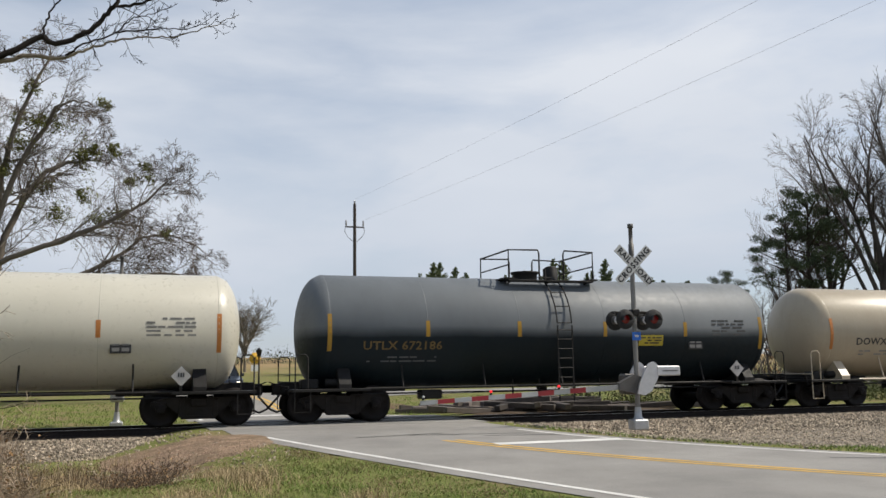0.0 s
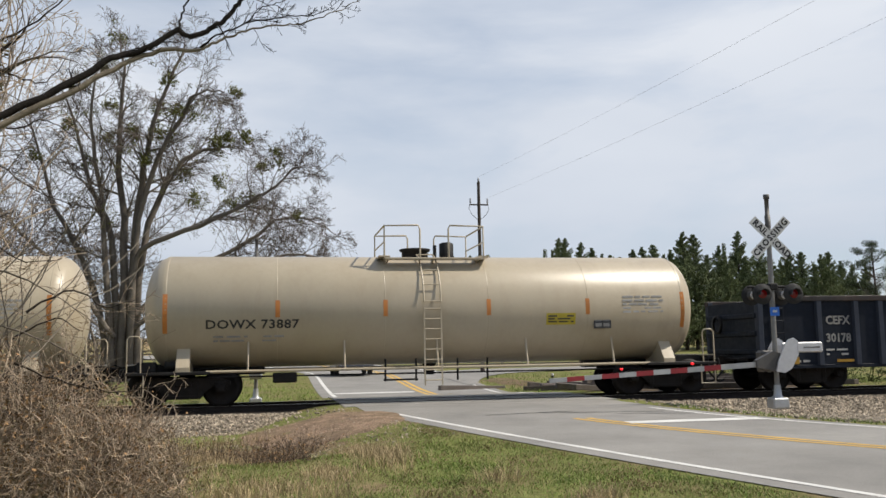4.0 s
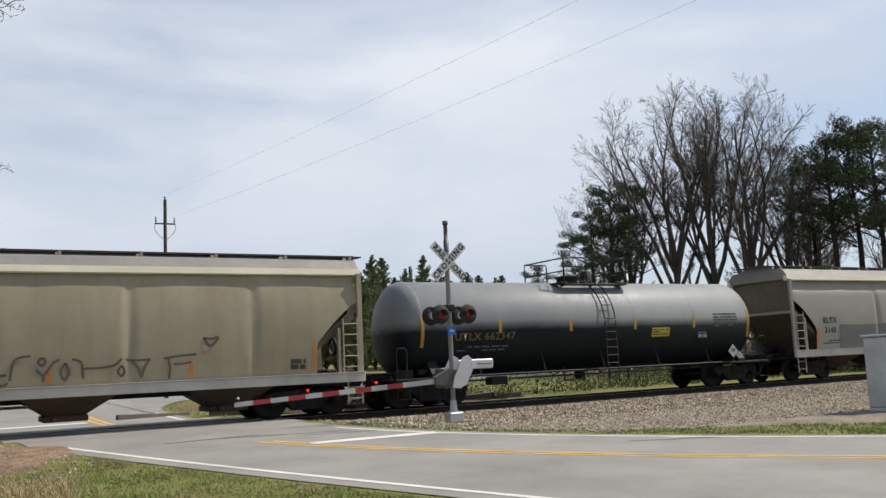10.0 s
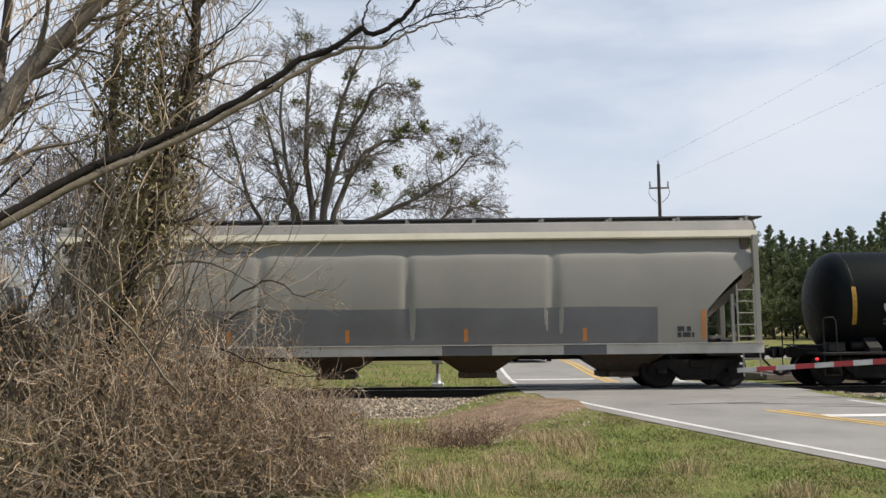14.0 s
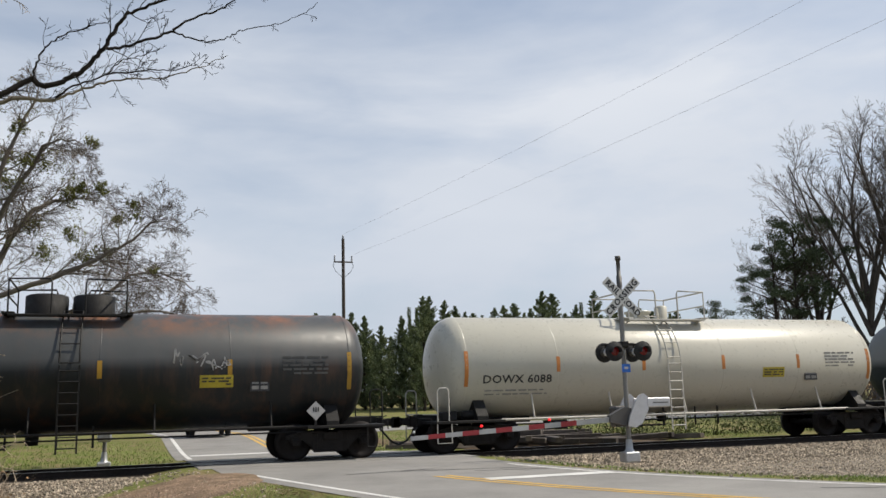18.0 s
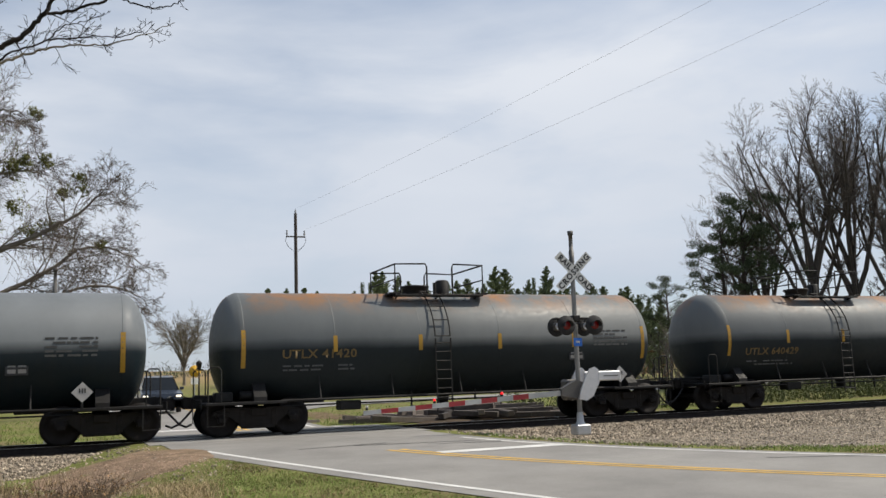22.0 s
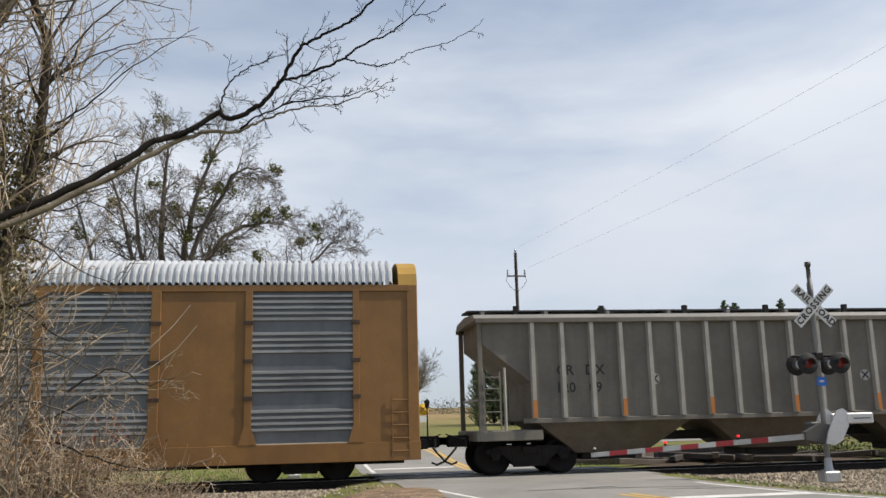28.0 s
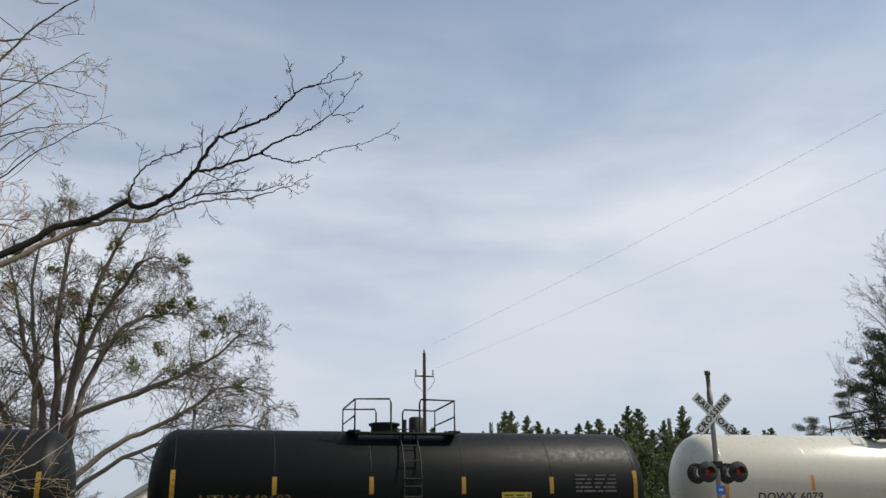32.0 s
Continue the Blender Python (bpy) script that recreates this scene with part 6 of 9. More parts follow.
M_HOP_WHITE = material("pale_grey_hopper_paint", (0.325, 0.298, 0.235), 0.5, 0.0, (10, 0.07), (0.5, 0.08), 0.05, (0.26, 0.21, 0.14), 0.2, 0.4)
M_HOP_TAN = material("grimy_cream_hopper_paint", (0.285, 0.252, 0.172), 0.55, 0.0, (10, 0.09), (0.5, 0.12), 0.05, (0.22, 0.16, 0.09), 0.35, 0.55)
M_HOP_LIGHT = material("light_grey_hopper_paint", (0.25, 0.238, 0.205), 0.5, 0.0, (10, 0.06), (0.5, 0.08), 0.05, (0.25, 0.24, 0.21), 0.25, 0.35)
M_HOP_SILL = material("pale_sill_paint", (0.48, 0.465, 0.42), 0.5, 0.0, (12, 0.1), (1.0, 0.12), 0.06, (0.25, 0.2, 0.15), 0.3, 0.25)
M_HOP_BAND = material("slate_band_paint", (0.12, 0.12, 0.122), 0.5, 0.0, (10, 0.08), (0.8, 0.1), 0.05)
M_EAVE = material("cream_eave_paint", (0.62, 0.58, 0.46), 0.5, 0.0, (12, 0.08), (0.6, 0.1), 0.05, (0.35, 0.28, 0.2), 0.25)
M_ROOF_GREY = material("grey_roof_paint", (0.19, 0.18, 0.165), 0.6, 0.0, (10, 0.12), (0.8, 0.15), 0.1)
M_WALK = material("dark_walkway_grating", (0.045, 0.045, 0.045), 0.7, 0.2, (30, 0.3), (1.0, 0.2), 0.3)
M_OUTLET = material("grimy_outlet_paint", (0.06, 0.045, 0.03), 0.75, 0.0, (10, 0.2), (1.0, 0.25), 0.2, RUST, 0.3)
M_HOP_GREY = material("grimy_grey_hopper_paint", (0.165, 0.15, 0.125), 0.65, 0.0, (10, 0.12), (0.6, 0.18), 0.08, (0.08, 0.065, 0.05), 0.4, 0.5)
M_HOP_RIB = material("pale_grey_rib_paint", (0.36, 0.345, 0.31), 0.6, 0.0, (10, 0.12), (0.8, 0.15), 0.08, (0.15, 0.12, 0.09), 0.3, 0.3)
M_GON = material("dark_blue_gondola_paint", (0.006, 0.010, 0.019), 0.65, 0.0, (10, 0.15), (0.7, 0.25), 0.08, (0.010, 0.011, 0.014), 0.3, 0.3, spec=0.2)
# Gondola blue made lighter, for the light the posts catch.
M_GON_POST = material("lit_blue_post_paint", (0.034, 0.042, 0.060), 0.65, 0.0, (10, 0.15), (0.8, 0.2), 0.08, (0.02, 0.018, 0.018), 0.3, 0.3, spec=0.2)
M_GON_TOP = material("black_brown_chord_paint", (0.012, 0.010, 0.011), 0.7, 0.0, (10, 0.2), (0.8, 0.25), 0.1, RUST, 0.2)
M_SPRAY_RED = material("red_spray", (0.24, 0.07, 0.055), 0.6, 0.0, (14, 0.2), (2, 0.25), 0.03)
M_SPRAY_PALE = material("pale_spray", (0.31, 0.305, 0.30), 0.6, 0.0, (14, 0.15), (2, 0.15), 0.03)
M_SPRAY_BLUE = material("light_blue_spray", (0.16, 0.32, 0.38), 0.6, 0.0, (14, 0.2), (2, 0.25), 0.03)
M_SPRAY_NAVY = material("dark_blue_spray", (0.03, 0.05, 0.09), 0.6, 0.0, (14, 0.2), (2, 0.25), 0.03)
M_SPRAY_BROWN = material("brown_spray", (0.075, 0.055, 0.04), 0.6, 0.0, (14, 0.2), (2, 0.25), 0.03)
M_AUTO_BROWN = material("ochre_brown_paint", (0.23, 0.115, 0.032), 0.55, 0.0, (10, 0.1), (0.8, 0.14), 0.06, (0.14, 0.06, 0.025), 0.35, 0.3)
M_AUTO_DARK = material("dark_brown_steel", (0.05, 0.03, 0.018), 0.7, 0.0, (14, 0.2), (1.0, 0.2), 0.1)
M_AUTO_YELLOW = material("golden_yellow_paint", (0.42, 0.25, 0.045), 0.5, 0.0, (10, 0.1), (0.8, 0.14), 0.06, (0.2, 0.1, 0.03), 0.3, 0.2)
# Screen sheet in two tones: shade between ridges and light on them.
M_AUTO_SCREEN = material("dirty_shaded_galvanised_sheet", (0.16, 0.17, 0.185), 0.55, 0.1, (14, 0.1), (0.5, 0.2), 0.08, (0.08, 0.08, 0.09), 0.45, 0.4)
M_AUTO_RIDGE = material("sunlit_ridge_zinc", (0.40, 0.405, 0.42), 0.45, 0.2, (14, 0.15), (0.7, 0.35), 0.08, (0.25, 0.25, 0.26), 0.35)
M_SPRAY_DULL = material("dull_pale_spray", (0.27, 0.29, 0.30), 0.7, 0.0, (10, 0.3), (1.6, 0.35), 0.03)
M_HOP_SLOPE = material("brown_grimy_slope_paint", (0.11, 0.088, 0.062), 0.75, 0.0, (10, 0.2), (0.8, 0.25), 0.1, (0.04, 0.03, 0.022), 0.4, 0.3)
M_AUTO_LIP = material("pale_worn_lip", (0.5, 0.45, 0.36), 0.6, 0.0, (14, 0.15), (1, 0.2), 0.05)
M_AUTO_ROOF = material("bright_galvanised_roof", (0.62, 0.63, 0.64), 0.4, 0.35, (14, 0.08), (0.5, 0.1), 0.05, (0.35, 0.35, 0.35), 0.25)

tank_car(-12.6, 2.6, M_TANK_WHITE, "clean white tank car with orange reflector strips", strips=M_REFLECT_O, plate=M_MARK_K, mark_mat=M_MARK_K, mark="DOWX 6067", seed=1, caution=-2.4, rail_mat=M_BLACK)
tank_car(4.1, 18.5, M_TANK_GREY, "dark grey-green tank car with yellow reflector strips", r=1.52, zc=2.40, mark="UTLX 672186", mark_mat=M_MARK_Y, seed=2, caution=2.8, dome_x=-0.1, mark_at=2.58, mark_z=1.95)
tank_car(20.0, 34.5, M_TANK_CREAM, "dusty cream tank car with orange reflector strips", r=1.44, strips=M_REFLECT_O, mark="DOWX 73883", mark_mat=M_MARK_K, plate=M_MARK_W, rail_mat=M_TANK_CREAM, placard=0, seed=3, caution=3.3, dome_x=-0.2, mark_at=2.7, mark_z=2.03)
tank_car(35.9, 50.6, M_TANK_CREAM, "dusty cream tank car with orange reflector strips", r=1.44, strips=M_REFLECT_O, mark="DOWX 73887", mark_mat=M_MARK_K, plate=M_MARK_W, rail_mat=M_TANK_CREAM, placard=0, seed=5, caution=3.3, mark_at=2.7)
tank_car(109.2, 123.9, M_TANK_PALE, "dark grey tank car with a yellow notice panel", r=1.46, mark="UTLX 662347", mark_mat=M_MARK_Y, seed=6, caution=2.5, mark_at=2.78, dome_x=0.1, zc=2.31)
tank_car(145.2, 161.8, M_TANK_BLACK, "black tank car with white reporting mark", r=1.36, mark="UTLX 214130", mark_mat=M_MARK_W, seed=7, caution=5.2, mark_at=2.3, mark_z=1.97, dome_x=0.3, zc=2.14, mark_h=0.2)
scrawled = tank_car(163.7, 180.0, M_TANK_RUST, "dark tank car heavily streaked with rust", r=1.46, mark="UTLX", mark_mat=M_MARK_Y, dome=2, seed=8, caution=4.2, mark_at=2.57, mark_z=2.25, dome_x=0.75, zc=2.34)
rng = random.Random(19)
x = -8.15 + (175.0 - 163.7)
for i in range(7):
    z0 = 2.62 - 0.03 * i
    pts = curve([(x + rng.uniform(-0.06, 0.26), z0 + rng.uniform(-0.2, 0.2)) for _ in range(5)], 5)
    part("sprayed_tag", ribbon(Build(), pts, 0.035, -1.512), M_SPRAY_PALE, scrawled, "white sprayed scrawl")
    x += 0.2
tank_car(182.0, 197.0, M_TANK_WHITE, "clean white tank car with black reporting mark", r=1.43, strips=M_REFLECT_O, mark="DOWX 6088", mark_mat=M_MARK_K, plate=M_MARK_K, seed=9, caution=3.2, placard=0, dome=1, mark_at=2.13, mark_z=1.94, dome_x=-0.25, zc=2.34, rail_mat=M_HOP_SILL)
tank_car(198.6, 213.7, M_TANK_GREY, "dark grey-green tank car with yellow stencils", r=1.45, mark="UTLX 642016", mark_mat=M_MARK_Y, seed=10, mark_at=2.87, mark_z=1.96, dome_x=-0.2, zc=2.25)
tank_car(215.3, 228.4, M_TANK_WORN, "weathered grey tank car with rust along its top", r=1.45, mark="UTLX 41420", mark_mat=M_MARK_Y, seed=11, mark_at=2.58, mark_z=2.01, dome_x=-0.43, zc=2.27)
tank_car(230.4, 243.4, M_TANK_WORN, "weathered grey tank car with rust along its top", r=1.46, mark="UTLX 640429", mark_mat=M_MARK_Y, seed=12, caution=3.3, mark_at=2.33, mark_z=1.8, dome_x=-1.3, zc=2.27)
tank_car(290.4, 302.9, M_TANK_BLACK, "glossy black tank car with yellow reflector strips", r=1.46, mark="GATX 31455", mark_mat=M_MARK_DIM, mark_h=0.23, seed=13, mark_at=2.26, dome_x=0.3, zc=2.28)
tank_car(304.6, 317.7, M_TANK_BLACK, "glossy black tank car with yellow reflector strips", r=1.46, mark="UTLX 640683", mark_mat=M_MARK_Y, seed=14, caution=2.6, mark_at=2.33, dome_x=-0.25, zc=2.33)
tank_car(319.2, 334.0, M_TANK_WHITE, "clean white tank car at the end of the train", r=1.45, strips=M_REFLECT_O, plate=M_MARK_K, mark_mat=M_MARK_K, mark="DOWX 6079", seed=15)
gondola(52.15, 67.75, "dark blue gondola car with sprayed graffiti")
covered_hopper(68.9, 87.7, M_HOP_WHITE, M_HOP_SILL, "pale grey covered hopper car with roof walk", ("TILX", "588535"), (72.9, 76.6, 80.2, 83.8), (73.4, 78.2, 82.9), seed=1)
covered_hopper(88.6, 107.9, M_HOP_TAN, M_HOP_SILL, "grimy cream covered hopper car with bubble-letter graffiti", ("CCBX", "58730"), (92.3, 96.4, 100.4, 104.4), (92.2, 95.0, 98.3, 101.7, 104.8), bubble_writing, seed=2, word_x=2.38)
covered_hopper(125.6, 143.4, M_HOP_LIGHT, M_HOP_SILL, "light grey covered hopper car with a slate band", ("ELTX", "3145"), (129.0, 132.6, 136.3, 140.0), (130.81, 134.51, 138.2), None, (128.3, 140.8), seed=3, word_x=1.75)
auto_carrier(244.7, 271.25, "ochre-brown auto carrier car with galvanised screens")
ribbed_hopper(272.7, 289.2, "grimy grey ribbed covered hopper car")

# ---- crossing signals ----
M_LAMP_RED = glow("lit_red_lens", (0.85, 0.015, 0.02), 1.6)
M_LENS = material("dark_red_lens", (0.03, 0.004, 0.004), 0.5, 0.0, (20, 0.1), (3, 0.1), 0.0)
M_DIM_LENS = glow("lit_dim_red_lens", (0.10, 0.004, 0.004), 0.15)
M_SIGN_W = material("white_sign_sheet", (0.55, 0.55, 0.53), 0.5, 0.0, (20, 0.08), (2, 0.1), 0.03)
M_SIGN_BACK = material("bare_sign_back", (0.11, 0.108, 0.105), 0.5, 0.3, (20, 0.12), (2, 0.15), 0.05)
M_ARM_W = material("dull_white_arm_sheet", (0.40, 0.40, 0.39), 0.55, 0.0, (20, 0.1), (2, 0.15), 0.03)
M_MAST = material("weathered_mast_steel", (0.21, 0.205, 0.195), 0.55, 0.4, (14, 0.15), (1.5, 0.2), 0.1)
M_MAST_DARK = material("dark_mast_steel", (0.09, 0.085, 0.08), 0.6, 0.2, (14, 0.15), (1.5, 0.2), 0.1)


def crossbuck(mast, z, y, front):
    ways = ((45, "RAIL  ROAD"), (-45, "CROSSING")) if front else ((45, ""), (-45, ""))
    for i, (a, words) in enumerate(ways):
        yy = y - 0.012 * i
        m = pose(0, yy, z, 0, a, 0)
        b = Build().box(-0.61, 0.61, -0.004, 0.004, -0.115, 0.115)
        blade = part("crossbuck_blade", b, M_SIGN_W if front else M_SIGN_BACK, mast, "white reflective blade" if front else "bare grey back of a blade", m)
        if front:
            if i == 0:
                for word, x in (("RAIL", -0.33), ("ROAD", 0.33)):
                    lettering("blade_letters", word, 0.15, M_MARK_K, blade, Matrix.Translation((x, -0.007, 0)) @ NEAR_TEXT, 1.05, 1.0, 0.008)
            else:
                lettering("blade_letters", words, 0.15, M_MARK_K, blade, Matrix.Translation((0, -0.007, 0)) @ NEAR_TEXT, 1.22, 1.0, 0.008)


def flasher(mast, x, y, z, face, lens):
    """One lamp: flat round backing, short hood, red lens, and a housing with a pale ring behind; face: -1 towards the near road, 1 away."""
    b = Build().lathe([(0.0, 0.0), (0.0, 0.235), (0.006 * face, 0.242), (0.014 * face, 0.235), (0.014 * face, 0.0)], 36, "y", (x, y, z))
    back_ = part("lamp_backing", b, M_RUBBER, mast, "round black lamp backing")
    b = Build().lathe([(0.0, 0.112), (0.17 * face, 0.118), (0.17 * face, 0.112), (0.0, 0.104)], 24, "y", (x, y + 0.012 * face, z), radians(-105), radians(105))
    part("lamp_hood", b, M_RUBBER, back_)
    part("lens", Build().lathe([(0.02 * face, 0.104), (0.035 * face, 0.07), (0.042 * face, 0.0)], 24, "y", (x, y + 0.012 * face, z)), lens, back_, "red lens")
    b = Build().lathe([(0.0, 0.11), (-0.10 * face, 0.105), (-0.15 * face, 0.07), (-0.16 * face, 0.0)], 20, "y", (x, y - 0.005 * face, z))
    part("lamp_housing", b, M_MAST_DARK, back_, "dark lamp housing")
    b = Build().lathe([(-0.148 * face, 0.062), (-0.158 * face, 0.095), (-0.168 * face, 0.095), (-0.172 * face, 0.055), (-0.148 * face, 0.055)], 20, "y", (x, y, z))
    part("ring", b, M_ALU, back_, "pale ring behind the lamp")
    part("lamp_bracket", Build().tube([(x, y - 0.06 * face, z + 0.1), (x, y - 0.12 * face, z + 0.2)], 0.018, 6), M_BLACK, back_)


def crossing_signal(x, y, z0, top, turn, near):
    mast = thing("crossing_signal", "steel crossing signal mast with crossbuck, flashing lights and lowered gate" if near else "steel crossing signal mast seen from behind", "crossing signal", pose(x, y, z0, 0, 0, turn))
    h = top - z0
    part("mast", Build().lathe([(0.1, 0.058), (h - 0.75, 0.058)], 16, "z").lathe([(h - 0.02, 0.0), (h - 0.02, 0.045), (0.1, 0.045)][::-1], 12, "z"), M_MAST, mast)
    part("mast_top", Build().lathe([(h - 0.8, 0.066), (h - 0.5, 0.066), (h - 0.5, 0.05), (h - 0.1, 0.05), (h - 0.1, 0.07), (h, 0.07), (h, 0.0)], 16, "z"), M_MAST_DARK, mast, "dark bell and cap on the mast")
    part("base", Build().box(-0.19, 0.19, -0.19, 0.19, -0.12, 0.13, 0.03).lathe([(0.13, 0.13), (0.2, 0.09), (0.42, 0.075)], 14, "z"), M_GALV, mast, "grey cast junction base")
    k = 1 if near else -1
    crossbuck(mast, 3.86 if near else 3.95, -0.09 if near else 0.09, near)
    # lamp arms
    zl = 2.52 if near else 2.75
    part("lamp_arm", Build().tube([(-0.55, -0.1, zl + 0.18), (0.55, -0.1, zl + 0.18)], 0.022, 8).tube([(-0.55, 0.1, zl + 0.18), (0.55, 0.1, zl + 0.18)], 0.022, 8).box(-0.1, 0.1, -0.13, 0.13, zl + 0.1, zl + 0.26, 0.02), M_BLACK, mast)
    for xx in (-0.38, 0.38):
        flasher(mast, xx, -0.28, zl, -1, M_DIM_LENS if near else M_LENS)
        flasher(mast, xx, 0.28, zl, 1, M_LENS)
    if near:
        part("blue_sign", Build().box(-0.11, 0.11, -0.1, -0.085, 2.02, 2.22), M_BLUE, mast, "small blue notice plate")
        part("blue_sign_mark", Build().box(-0.05, 0.05, -0.106, -0.1, 2.1, 2.15), M_SIGN_W, mast)
        # gate mechanism, counterweight arms and the lowered arm
        part("gate_mechanism", Build().box(-0.3, 0.12, 0.06, 0.42, 0.72, 1.22, 0.05).lathe([(0.0, 0.15), (0.12, 0.15), (0.14, 0.1), (0.14, 0.0)], 18, "y", (-0.1, -0.2, 0.98)), M_MAST_DARK, mast)
        for yy in (-0.24, 0.48):
            plate = [(-0.12, 0.74), (0.08, 0.70), (0.26, 0.80), (0.36, 0.98), (0.44, 1.12), (0.44, 1.42), (0.34, 1.50), (0.20, 1.46), (0.10, 1.30), (-0.06, 0.98)]
            part("counterweight_arm", Build().prism(plate[::-1], yy - 0.025, yy + 0.025), M_ALU, mast, "pale aluminium counterweight arm")
            part("arm_bar", Build().box(0.40, 1.04, yy - 0.032, yy + 0.032, 1.16, 1.40, 0.03), M_ALU, mast, "straight pale bar of the counterweight arm")
            part("bar_slot", Build().box(0.56, 0.96, yy - 0.036, yy - 0.0325, 1.265, 1.29), M_MAST_DARK, mast, "dark slot along the bar")
        for i in range(3):
            part("counterweight", Build().box(0.60 + i * 0.13, 0.71 + i * 0.13, -0.2, 0.44, 1.19, 1.37, 0.01), M_MAST_DARK, mast)
        length, drop = 5.25, -0.29
        root = Vector((0.02, -0.1, 0.92))
        part("arm_bracket", Build().prism([(-0.55, 0.84), (-0.1, 0.74), (0.05, 1.14), (-0.15, 1.2), (-0.55, 1.0)][::-1], -0.2, -0.02), M_MAST_DARK, mast)
        n = 13
        for i in range(n):
            p = root + Vector((-0.2 - length * i / n, 0, drop * i / n))
            q = root + Vector((-0.2 - length * (i + 1) / n, 0, drop * (i + 1) / n))
            w = 0.062 - 0.014 * i / n
            b = Build().prism([(p.x, p.z - w), (p.x, p.z + w), (q.x, q.z + w), (q.x, q.z - w)], p.y - 0.02, p.y + 0.02)
            part("gate_arm", b, M_RED if i % 2 and 1 < i < n - 1 else M_ARM_W, mast, "red band of the gate arm" if i % 2 and 1 < i < n - 1 else "white band of the gate arm")
        for u, lit in ((0.36, 1), (0.68, 1), (0.985, 0)):
            p = root + Vector((-0.2 - length * u, 0, drop * u + 0.06))
            lamp = part("arm_lamp", Build().lathe([(p.z, 0.03), (p.z + 0.05, 0.03)], 10, "z", (p.x, p.y, 0)), M_BLACK, mast)
            part("arm_lens", Build().lathe([(-0.035, 0.0), (-0.03, 0.026), (0.03, 0.026), (0.035, 0.0)], 14, "y", (p.x, p.y, p.z + 0.075)), M_LAMP_RED if lit else M_SIGN_W, lamp, "lit red arm lamp" if lit else "white tip lamp")
    else:
        part("gate_mechanism", Build().box(-0.2, 0.2, -0.4, -0.06, 0.72, 1.2, 0.05), M_GALV, mast)
    return mast


crossing_signal(11.58, 19.45, -0.07, 4.83, -4, True)
crossing_signal(-0.42, 29.0, -0.2, 4.93, 0, False)

# signal cabinet beside the track
cab = thing("signal_cabinet", "pale grey steel signal cabinet on the verge", "cabinet", pose(18.5, 12.4, bed(18.5, 12.4), 0, 0, 20))
part("body", Build().box(-0.4, 0.4, -0.35, 0.35, 0.1, 1.62, 0.02), M_GALV, cab)
part("roof", Build().box(-0.45, 0.45, -0.4, 0.4, 1.62, 1.68, 0.02), M_GALV, cab)
part("plinth", Build().box(-0.42, 0.42, -0.37, 0.37, -0.2, 0.1, 0.02), M_CONC, cab)
part("door", Build().box(-0.34, 0.34, -0.37, -0.345, 0.2, 1.55, 0.01), M_GALV, cab)
part("handle", Build().box(0.22, 0.25, -0.4, -0.37, 0.8, 1.0), M_BLACK, cab)

# ---- poles and wires ----
M_POLE = material("weathered_pole_timber", (0.055, 0.042, 0.034), 0.85, 0.0, (14, 0.2), (1.0, 0.2), 0.3, streaks=0.3)
M_WIRE = material("dull_wire", (0.34, 0.34, 0.35), 0.6, 0.3, (10, 0.1), (1, 0.1), 0.0)
M_PORC = material("grey_insulator", (0.30, 0.30, 0.31), 0.3, 0.0, (10, 0.1), (1, 0.1), 0.0)


def utility_pole(x, y, z0, top):
    p = thing("utility_pole", "weathered timber utility pole with a short crossarm", "utility pole", pose(x, y, z0))
    h = top - z0
    part("pole", Build().tube([(0, 0, -0.5), (0, 0, h)], [0.115, 0.08], 12), M_POLE, p)
    part("crossarm", Build().box(-0.52, 0.52, -0.04, 0.04, h - 1.29, h - 1.22, 0.01), M_POLE, p)
    for s in (-1, 1):
        part("insulator", Build().lathe([(h - 1.2, 0.03), (h - 1.1, 0.06), (h - 1.02, 0.03), (h - 0.95, 0.055), (h - 0.88, 0.0)], 10, "z", (s * 0.47, 0, 0)), M_PORC, p)
        part("brace", Build().tube([(s * 0.5, 0, h - 1.28), (s * 0.55, 0, h - 1.5), (s * 0.4, 0, h - 1.78), (s * 0.1, 0, h - 2.05)], 0.013, 5), M_BLACK, p)
    part("top_insulator", Build().lathe([(h, 0.04), (h + 0.12, 0.06), (h + 0.2, 0.03), (h + 0.24, 0.0)], 10, "z"), M_PORC, p)


utility_pole(11.0, 46.7, lie(11, 46.7), 10.32)
utility_pole(19.4, -14.0, -0.8, 11.6)


def wire(a, b, sag):
    pts = []
    for i in range(25):
        u = i / 24
        p = Vector(a).lerp(Vector(b), u)
        p.z -= sag * 4 * u * (1 - u)
        pts.append(p)
    tagged(part("overhead_wire", Build().tube(pts, 0.0034, 5), M_WIRE), "thin grey overhead wire between timber poles", "wire")


wire((11.05, 46.7, 10.6), (19.4, -14.0, 11.85), 0.55)
wire((11.6, 46.7, 9.5), (19.95, -14.0, 10.7), 0.55)

# ---- trees and undergrowth ----
M_BARK = material("grey_brown_bark", (0.15, 0.128, 0.105), 0.9, 0.0, (14, 0.3), (1.2, 0.25), 0.5, spec=0.2)
M_BARK_GREY = material("dark_grey_bark", (0.085, 0.072, 0.062), 0.9, 0.0, (14, 0.3), (1.2, 0.25), 0.5, spec=0.2)
M_BARK_DARK = material("dark_bark", (0.05, 0.04, 0.033), 0.9, 0.0, (14, 0.3), (1.2, 0.25), 0.5, spec=0.2)
M_BARK_PALE = material("pale_grey_bark", (0.23, 0.20, 0.16), 0.9, 0.0, (10, 0.3), (1.0, 0.35), 0.4, (0.06, 0.045, 0.035), 0.5, spec=0.2)
